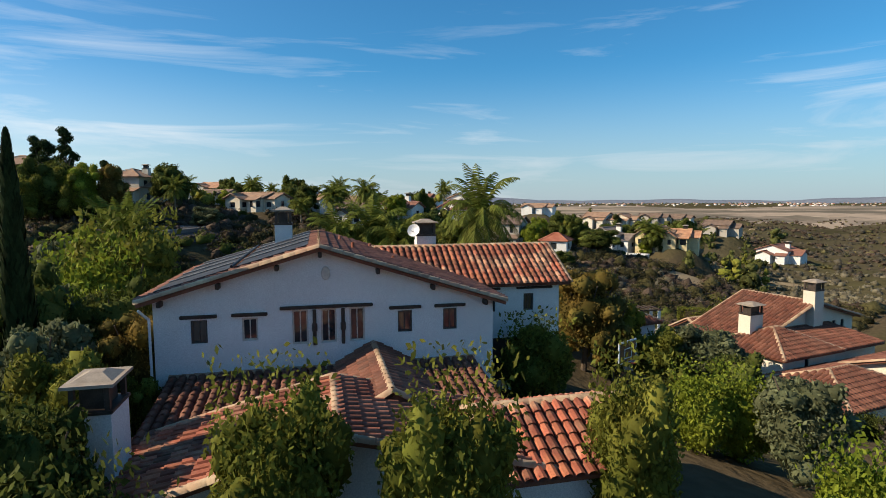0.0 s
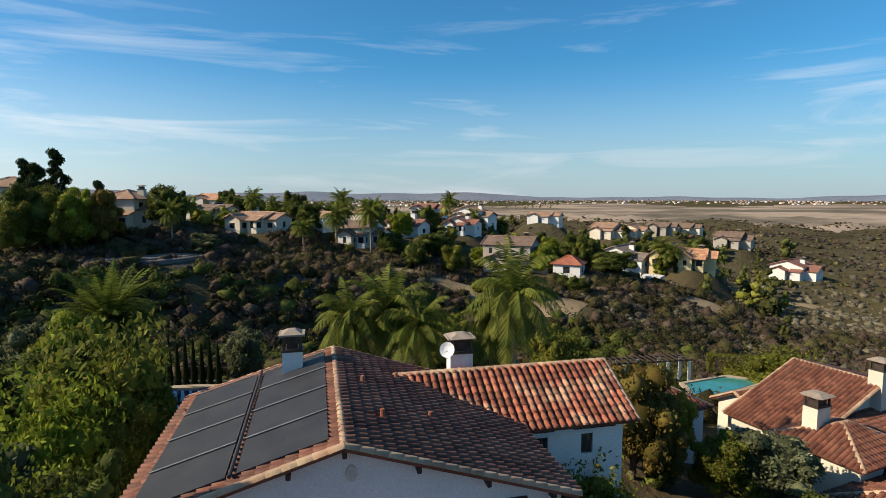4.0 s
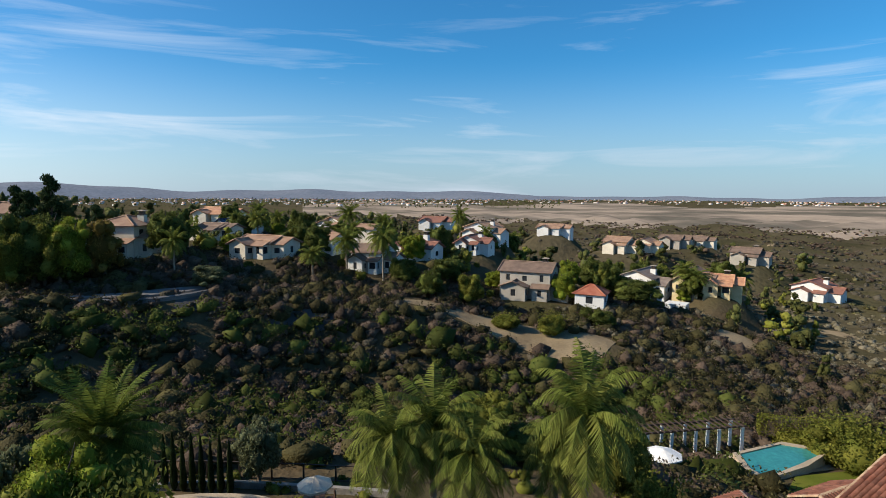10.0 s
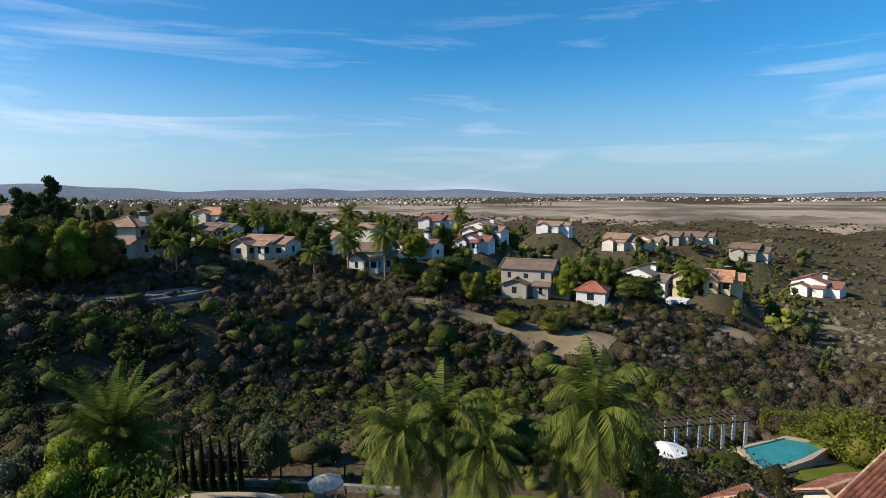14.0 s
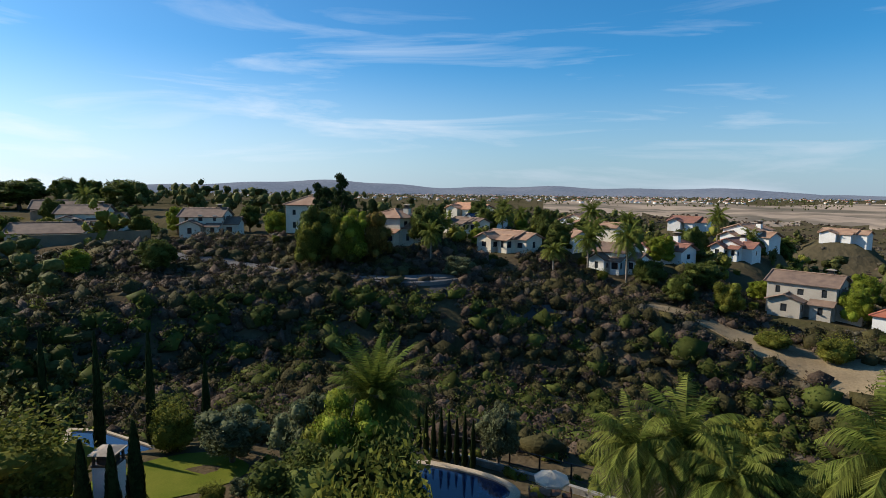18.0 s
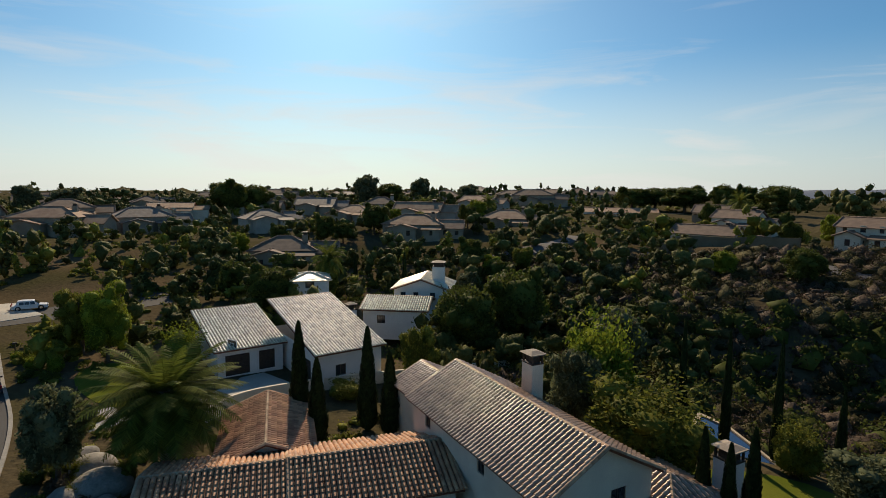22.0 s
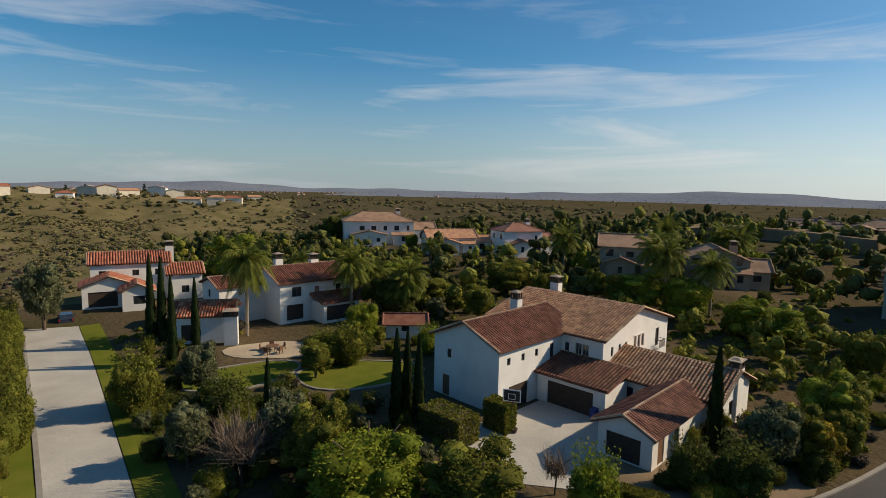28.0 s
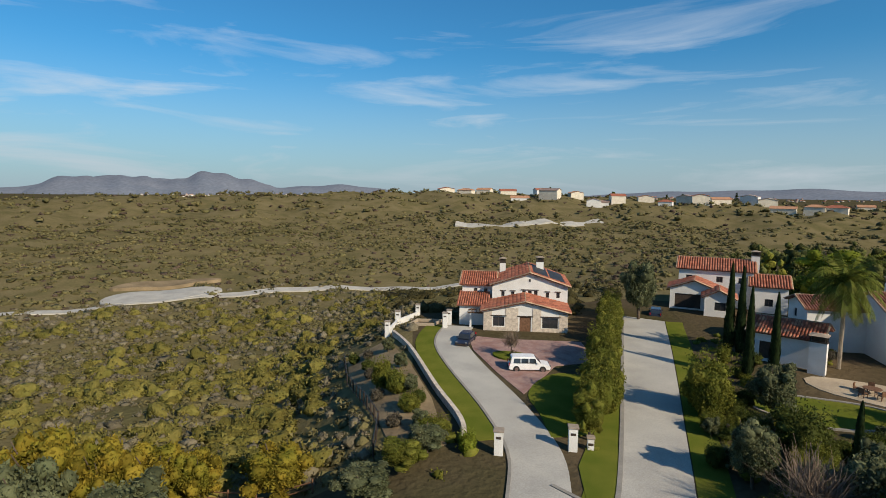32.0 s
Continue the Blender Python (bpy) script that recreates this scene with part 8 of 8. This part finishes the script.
def garden_chair(label, x, y, z, rot):
    home = thing("chair", x, y, z, rot, label, "chair", "garden chairs")
    part("seat", boxes((-0.27, -0.27, 0.40, 0.27, 0.27, 0.47), bevel=0.02), WOOD, home)
    part("backrest", boxes((-0.27, 0.23, 0.47, 0.27, 0.29, 0.95), bevel=0.02), WOOD, home)
    for px in (-0.24, 0.24):
        for py in (-0.24, 0.24):
            part("leg", boxes((px - 0.03, py - 0.03, 0, px + 0.03, py + 0.03, 0.4)), WOOD, home)
    return home


def lounger(label, x, y, z, rot, cushion=None):
    home = thing("sun_lounger", x, y, z, rot, label, "sun lounger", "sun loungers")
    part("frame", boxes((-0.33, -0.95, 0.25, 0.33, 0.95, 0.32), bevel=0.02), WOOD, home)
    part("mattress", boxes((-0.3, -0.95, 0.32, 0.3, 0.35, 0.42), bevel=0.04), cushion or WHITECLOTH, home, "pale cushion")
    part("backrest", boxes((-0.3, 0, 0, 0.3, 0.75, 0.1), bevel=0.04), cushion or WHITECLOTH, home, at=pose(0, 0.33, 0.35, 45))
    for px in (-0.28, 0.28):
        for py in (-0.85, 0.85):
            part("leg", boxes((px - 0.03, py - 0.03, 0, px + 0.03, py + 0.03, 0.26)), WOOD, home)
    return home


parasol("beige patio parasol behind the palms", -7.5, 33.4, 0.0, 1.15, 2.5)
round_table("round wooden patio table under the parasol", -7.7, 34.0, 0.05)
for k in range(4):
    a = 1.57 * k + 0.4
    garden_chair("brown wooden patio chair at the round table", -7.7 + 1.1 * math.cos(a), 34.0 + 1.1 * math.sin(a), 0.05, math.degrees(a) - 90)
parasol("closed-in beige parasol near the vine arbour", -46.8, 22.4, gz(-46.8, 22.4), 1.4)
parasol("white flat shade canopy on the lower terrace", 22.7, 52.6, -7.4, 1.9, 2.6, WHITECLOTH)
for x, y, rot in ((43.8, 57.9, 20), (45.3, 57.3, 25), (47.5, 58.6, 60), (48.6, 57.4, 60)):
    lounger("wooden sun lounger with a pale cushion by the pool", x, y, -7.05, rot)
drape("pool_terrace", [(30.0, 50.6), (35.5, 53.0), (43.5, 56.0), (51.0, 55.2), (52.0, 59.6), (44.0, 61.0), (36.0, 60.0), (28.5, 55.6)], SANDSTONE, 0.0, 0.3, label="pale stone terrace round the neighbour's pool", category="terrace")
terrace = bpy.data.objects["pool_terrace"]
for v in terrace.data.vertices:
    v.co.z = -7.12 if v.co.z > -7.9 and v.index < 8 else -8.4
round_table("dark patio table on the sandstone patio", 16.4, -65.4, gz(16.4, -65.4) + 0.08, 0.8)
for k in range(5):
    a = 1.257 * k
    garden_chair("dark patio chair on the sandstone patio", 16.4 + 1.25 * math.cos(a), -65.4 + 1.25 * math.sin(a), gz(16.4, -65.4) + 0.08, math.degrees(a) - 90)


def pergola(label, x, y, z, rot, w, d, h, slats, mat_post=DARKWOOD, mat_top=DARKWOOD, posts=2):
    home = thing("pergola", x, y, z, rot, label, "pergola", "pergolas")
    for k in range(posts):
        for py in (0.15, d - 0.15):
            px = 0.15 + (w - 0.3) * k / (posts - 1)
            part("post", boxes((px - 0.14, py - 0.14, -0.5, px + 0.14, py + 0.14, h), bevel=0.01), mat_post, home)
    for py in (0.15, d - 0.15):
        part("beam", boxes((-0.3, py - 0.09, h, w + 0.3, py + 0.09, h + 0.2), bevel=0.01), mat_top, home)
    for k in range(slats):
        px = w * (k + 0.5) / slats
        part("slat", boxes((px - 0.04, -0.35, h + 0.2, px + 0.04, d + 0.35, h + 0.34)), mat_top, home)
    return home


pergola("dark slatted timber pergola beside the white house", -15.8, 21.8, 0.0, 8, 4.2, 3.2, 2.5, 14)
pergola("long pergola with white columns at the canyon edge", 19.6, 55.6, -7.4, 10, 14.5, 2.2, 2.5, 20, STUCCO, DARKWOOD, 6)
pergola("timber pergola over the garden gate", 61.0, -50.6, 0.0, 228, 3.2, 2.4, 2.4, 8, STUCCO, WOOD)
garden_hearth = thing("outdoor_fireplace", -30.2, 19.4, 0.0, 24, "tall white garden fireplace between cypresses", "fireplace")
chimney(garden_hearth, 0, 0, -0.5, 5.4, 1.3, 1.1)
chim = thing("outdoor_fireplace", -17.4, 25.6, 0.0, 10, "small white outdoor fireplace chimney by the pergola", "fireplace")
chimney(chim, 0, 0, -0.3, 3.0, 0.8, 0.7)


def boulder(label, x, y, s, seed):
    r = np.random.default_rng(seed)
    bm = bmesh.new()
    bmesh.ops.create_icosphere(bm, subdivisions=3, radius=1.0)
    k = r.normal(size=(6, 3))
    for v in bm.verts:
        q = v.co.copy()
        v.co *= 1 + 0.10 * sum(math.sin(float(np.dot(k[i], q)) * 2.2 + i) for i in range(6)) / 2
        v.co.z *= 0.62
    me = bpy.data.meshes.new("boulder")
    bm.to_mesh(me)
    bm.free()
    me.materials.append(ROCK)
    me.polygons.foreach_set("use_smooth", np.ones(len(me.polygons), dtype=bool))
    ob = tagged(new("boulder", me), label, "boulder", "boulders by the street")
    ob.matrix_basis = pose(x, y, gz(x, y) + s * 0.3, 0, 0, seed * 40) @ Matrix.Scale(s, 4)
    return ob


for k, (x, y, s) in enumerate(((-38.6, -22.4, 1.6), (-36.2, -20.4, 1.9), (-34.4, -21.6, 1.3), (-33.6, -19.0, 1.1), (-40.6, -24.0, 1.0), (-46, -29.0, 0.7))):
    boulder("large pale grey granite boulder beside the street", x, y, s, k + 1)

bins = thing("wheelie_bin", -16.8, -46.6, 0.06, 132, "blue wheeled refuse bin beside the garage", "bin")
part("bin_body", boxes((-0.3, -0.35, 0.08, 0.3, 0.35, 1.0), bevel=0.05), BLUEBIN, bins)
part("lid", boxes((-0.32, -0.38, 1.0, 0.32, 0.38, 1.07), bevel=0.03), BLUEBIN, bins)
for s in (-1, 1):
    bm = bmesh.new()
    bmesh.ops.create_cone(bm, cap_ends=True, segments=14, radius1=0.12, radius2=0.12, depth=0.06, matrix=pose(s * 0.3, 0.3, 0.12, 0, 90, 0))
    part("wheel", bm, TYRE, bins)

box_unit = thing("utility_box", 12.6, -35.2, 0.0, 20, "grey metal utility box among shrubs", "utility box")
part("cabinet", boxes((-0.6, -0.5, 0, 0.6, 0.5, 1.1), bevel=0.04), PIPE, box_unit)
part("lid", boxes((-0.66, -0.56, 1.1, 0.66, 0.56, 1.2), bevel=0.03), WHITEMETAL, box_unit)


def letterbox(label, x, y, rot):
    home = thing("letterbox", x, y, gz(x, y), rot, label, "letterbox", "letterboxes")
    part("post", boxes((-0.06, -0.06, -0.3, 0.06, 0.06, 1.1)), DARKWOOD, home)
    part("box", boxes((-0.12, -0.25, 1.1, 0.12, 0.25, 1.36), bevel=0.05), BRONZE, home)
    return home


letterbox("dark letterbox on a wooden post", -66.5, -46.5, 30)
letterbox("dark letterbox on a wooden post", 20.6, -45.0, 30)
drape("court_island", blob(47.0, -45.6, 2.2, 1.6, 0.7, 20, 0.05, 44), GRASS, 0.3, 0.5, label="planted island in the brick court", category="planting")
plant("bare", 47.0, -45.6, 0.9)
plant("sagebush", 46.2, -45.4, 0.7)

# entrance gable of the red-roofed house: rough stone piers, lintels and shutters
for x0, x1, z1 in ((0.02, 1.25, 2.9), (3.15, 5.0, 3.5), (7.0, 8.25, 3.5), (10.75, 11.98, 2.9)):
    part("stone_pier", boxes((x0, -0.07, -0.2, x1, 0.02, z1), bevel=0.02), STONE, house_k, "rough pale stone facing")
for x0, x1 in ((1.2, 3.2), (5.0, 7.0), (8.2, 10.8)):
    part("sill_stone", boxes((x0, -0.06, -0.2, x1, 0.02, 0.68)), STONE, house_k, "rough pale stone facing") if x0 != 5.0 else None
    part("lintel", boxes((x0 - 0.15, -0.12, 2.28, x1 + 0.15, 0.02, 2.42), bevel=0.02), DARKWOOD, house_k, "dark timber lintel")
for x0, w, z in ((2.2, 0.9, 4.78), (3.7, 0.9, 4.78), (5.4, 2.75, 4.98), (9.0, 0.9, 4.78), (10.6, 0.9, 4.78)):
    part("lintel", boxes((x0, 6.38, z, x0 + w, 6.54, z + 0.12), bevel=0.02), DARKWOOD, house_k, "dark timber lintel")
bm = bmesh.new()
bmesh.ops.create_cone(bm, cap_ends=True, segments=16, radius1=0.2, radius2=0.18, depth=0.08, matrix=pose(6.75, 6.47, 6.5, 90) @ Matrix.Diagonal((0.8, 1.3, 1, 1)))
part("vent", bm, BRONZE, house_k, "dark oval gable vent")

# balcony and small details of the house with the garage court
balcony = part("balcony", boxes((13.3, 22.0, 3.02, 13.95, 23.5, 3.16), bevel=0.02), STUCCO, house_e, "small gable balcony")
for y in (22.03, 23.44):
    part("rail", boxes((13.32, y, 4.0, 13.95, y + 0.03, 4.06)), BRONZE, balcony)
part("rail", boxes((13.90, 22.03, 4.0, 13.95, 23.47, 4.06)), BRONZE, balcony)
for k in range(11):
    y = 22.05 + 0.14 * k
    part("baluster", boxes((13.91, y, 3.16, 13.94, y + 0.025, 4.0)), BRONZE, balcony)
part("lintel", boxes((13.3, 16.7, 5.35, 13.38, 19.5, 5.48), bevel=0.02), STUCCO, house_e)

# pale edging round the lawns
for cx, cy, rx, ry, turn, seed in ((18.0, -57.6, 6.2, 4.0, 0.55, 3), (5.4, -58.4, 7.2, 4.2, 0.35, 5)):
    ring = blob(cx, cy, rx, ry, turn, 24, 0.07 if seed == 3 else 0.06, seed)
    lane("lawn_edging", list(ring) + [ring[0]], 0.28, KERB, 0.16, 0.35, label="pale concrete edging round a lawn", category="edging")

# solar panels on the other roofs
for a0 in (7.3, 9.9):
    c = []
    for a, b in ((a0, 7.2), (a0 + 2.3, 7.2), (a0 + 2.3, 16.4), (a0, 16.4)):
        z = 5.7 + 1.9 - 1.9 / 5.75 * (a - 6.75) + 0.36
        c.append(Vector((a, b, z)))
    part("solar_panel", slab(c, 0.06), SOLAR, house_k, "matt black solar mat")


# ---- houses on the hill and towns beyond ----
hill = random.Random(8)
for k in range(22):
    a = radians(196 + 38 * (k + hill.uniform(-0.4, 0.4)) / 22)
    r = 560 + hill.uniform(-40, 60)
    x, y = -math.sin(a) * r, math.cos(a) * r
    w = hill.uniform(12, 20)
    house("cream hilltop villa on the far mesa" if k % 3 else "white hilltop villa on the far mesa", x, y, gz(x, y) + 0.5, math.degrees(a) + hill.uniform(-25, 25), [(-w / 2, -5, w / 2, 5, hill.uniform(4, 7), hill.choice("ahb"), 1.8)],
          hill.choice((CREAM, STUCCO, CREAM)), hill.choice((TILE_TAN, TILE_RED, TILE_PALE)), fine=False, foot=6, auto=False, windows=[(0, 2, w * 0.2, 1.0, 1.8, 1.6, "w"), (0, 2, w * 0.6, 1.0, 1.8, 1.6, "w")], group="hilltop villas")
for k in range(12):
    a, r = radians(hill.uniform(205, 226)), hill.uniform(560, 620)
    plant("pine" if k % 2 else "oak", -math.sin(a) * r, math.cos(a) * r, hill.uniform(0.5, 0.8))


def far_town(label, regions, seed, wall, roof):
    """Small distant buildings too far to tell apart: walls and roofs, joined."""
    r = np.random.default_rng(seed)
    wv, wf, rv, rf = [], [], [], []
    for a0, a1, r0, r1, n in regions:
        for _ in range(n):
            a, d = math.radians(r.uniform(a0, a1)), math.sqrt(r.uniform(r0 * r0, r1 * r1))
            x, y = -math.sin(a) * d, math.cos(a) * d
            z = gz(x, y)
            w, dp, h = r.uniform(8, 15), r.uniform(8, 12), r.uniform(3, 5.5)
            t = r.uniform(0, 3.14)
            c, s = math.cos(t), math.sin(t)
            ring = [(x + px * c - py * s, y + px * s + py * c) for px, py in ((-w / 2, -dp / 2), (w / 2, -dp / 2), (w / 2, dp / 2), (-w / 2, dp / 2))]
            b = len(wv)
            wv += [(*p, z - 2) for p in ring] + [(*p, z + h) for p in ring]
            wf += [(b, b + 1, b + 5, b + 4), (b + 1, b + 2, b + 6, b + 5), (b + 2, b + 3, b + 7, b + 6), (b + 3, b, b + 4, b + 7)]
            b = len(rv)
            rv += [(*p, z + h) for p in ring] + [(x - w * 0.3 * c, y - w * 0.3 * s, z + h + 2.5), (x + w * 0.3 * c, y + w * 0.3 * s, z + h + 2.5)]
            rf += [(b, b + 1, b + 5, b + 4), (b + 2, b + 3, b + 4, b + 5), (b + 1, b + 2, b + 5, b + 5), (b + 3, b, b + 4, b + 4)]
    rf = [tuple(dict.fromkeys(f)) for f in rf]
    home = tagged(new("distant_houses", mesh_of("distant_houses", wv, np.array(wf), wall)), label, "houses", kind="stuff")
    roofs = new("distant_roofs", mesh_of("distant_roofs", rv, rf, roof))
    tagged(roofs, kind="stuff")
    roofs.parent = home
    return home


far_town("pale distant houses across the valley", [(-5, 52, 1900, 3900, 420), (-36, -5, 2600, 4300, 110), (238, 262, 2800, 4000, 140)], 1, STUCCO, TILE_TAN)
far_town("tan distant houses on the horizon", [(158, 222, 2600, 4300, 200), (-40, 45, 2600, 4400, 260)], 2, TAUPE, TILE_RED)
far_wood("distant_woods", "dark distant woods between the far towns", "wood", [(-12, 62, 1500, 4100, 2600, 9), (-42, -12, 2600, 4300, 350, 8), (110, 236, 1100, 3800, 900, 8), (236, 292, 1500, 3800, 500, 8)], 33, 1, 1.5, 2, 1)

# ---- planting beds between the drive, the lawns and the court ----
beds = random.Random(41)
for x0, x1, y0, y1, n in ((10, 23, -50, -33, 46), (-3, 9, -50, -31, 34), (22, 28, -62, -50, 14), (-2, 12, -72, -63, 26), (8, 13, -58, -50, 10), (20, 30, -74, -63, 18), (0, 30, -50, -44, 26), (-34, -20, -46, -36, 16), (-40, -30, -24, -17, 12), (24, 32, 12, 24, 14), (17, 25, 14, 30, 16), (-48, -34, 12, 22, 16), (-30, -20, 18, 36, 5)):
    for _ in range(n):
        x, y = beds.uniform(x0, x1), beds.uniform(y0, y1)
        if all((x - a) ** 2 + (y - b) ** 2 > (r * 0.92) ** 2 for a, b, r in KEEP_OFF):
            kind = beds.choice(("darkbush", "bush", "sagebush", "darkbush", "olive", "tallbush", "bush"))
            plant(kind, x, y, beds.uniform(0.3, 0.5) if kind == "olive" else beds.uniform(0.45, 0.65) if kind == "tallbush" else beds.uniform(0.55, 1.0), beds.uniform(0, 360), None, beds.uniform(0.8, 1.1))

wall_run("long graded earth bank behind the houses", [(-84, -158), (-95, -148), (-106, -137), (-115, -126)], 3.0, 14.0, GRAVEL, 6.0)
lane("bank_top", [(-84, -158), (-95, -148), (-106, -137), (-115, -126)], 13.0, DRYGRASS, 3.2, 0.4, label="pale flat top of the graded bank", category="bank")

# ---- shrubs along both sides of the street ----
verge = random.Random(53)
for k in range(14, 46):
    a, b = STREET[k], STREET[k + 1]
    along = Vector((b[0] - a[0], b[1] - a[1], 0)).normalized()
    for side in (-1, 1):
        for row in range(2):
            off = side * verge.uniform(6.0, 7.2) + side * row * verge.uniform(1.6, 3.4)
            x, y = a[0] - along.y * off + along.x * verge.uniform(-1, 1), a[1] + along.x * off + along.y * verge.uniform(-1, 1)
            if x < -18 and verge.random() < 0.8 and math.hypot(x + 57, y + 30) > 7 and math.hypot(x + 29.5, y + 17.5) > 4.5:
                kind = verge.choice(("darkbush", "bush", "sagebush", "brightbush", "bush"))
                plant(kind, x, y, verge.uniform(0.45, 0.9), verge.uniform(0, 360), None, verge.uniform(0.7, 1.0))

# ---- slim poolside cypress row ----
for k in range(8):
    plant("cypress", -19.4 + 5.0 * k / 7, 37.8 - 0.7 * k / 7, 0.42, None, None, 1.2 + 0.1 * math.sin(k * 2.3))

# ---- single roof tiles of the front wings ----
TILE_SINGLE = surface("weathered_clay_tile", (0.37, 0.125, 0.06), (0.47, 0.25, 0.145), 0.9, 0.75, 0.3, 16, vary="object", vary_by=0.5, third=(0.29, 0.078, 0.042))
loose_rnd = random.Random(12)
for cover, (p0, p1, p2, p3), spacing, course in LOOSE:
    p0, p1, p2, p3 = (Vector(p) for p in (p0, p1, p2, p3))
    e = (p1 - p0).normalized()
    nrm = (p1 - p0).cross(p3 - p0).normalized()
    up = nrm.cross(e)
    length, rise = (p1 - p0).length, (p3 - p0).dot(up)
    cols, rows_up = int(length / spacing), int(rise / course + 0.5)
    sp, run = length / cols, rise / rows_up
    r = sp * 0.44
    verts = []
    for yy, rr, zz in ((-0.02, r, 0.045), (run * 1.12, r * 0.86, 0.0)):
        for k in range(5):
            verts.append((-rr * math.cos(math.pi * k / 4), yy, zz + rr * math.sin(math.pi * k / 4) * 0.85))
        for k in range(5):
            verts.append((-(rr - 0.016) * math.cos(math.pi * k / 4), yy, zz + (rr - 0.016) * math.sin(math.pi * k / 4) * 0.85))
    faces = []
    for k in range(4):
        faces += [(k, k + 1, 11 + k, 10 + k), (5 + k, 15 + k, 16 + k, 6 + k), (k, 5 + k, 6 + k, k + 1)]
    tile = mesh_of("roof_tile", verts, faces, TILE_SINGLE)
    for i in range(cols):
        for j in range(rows_up):
            at = p0 + e * ((i + 0.5) * sp + loose_rnd.uniform(-0.01, 0.01)) + up * (j * run + loose_rnd.uniform(-0.012, 0.012)) + nrm * (0.02 + loose_rnd.uniform(0, 0.014))
            m = Matrix(((e.x, up.x, nrm.x, at.x), (e.y, up.y, nrm.y, at.y), (e.z, up.z, nrm.z, at.z), (0, 0, 0, 1)))
            part("roof_tile", tile, None, cover, at=m @ pose(0, 0, 0, 0, 0, loose_rnd.uniform(-1.5, 1.5)))
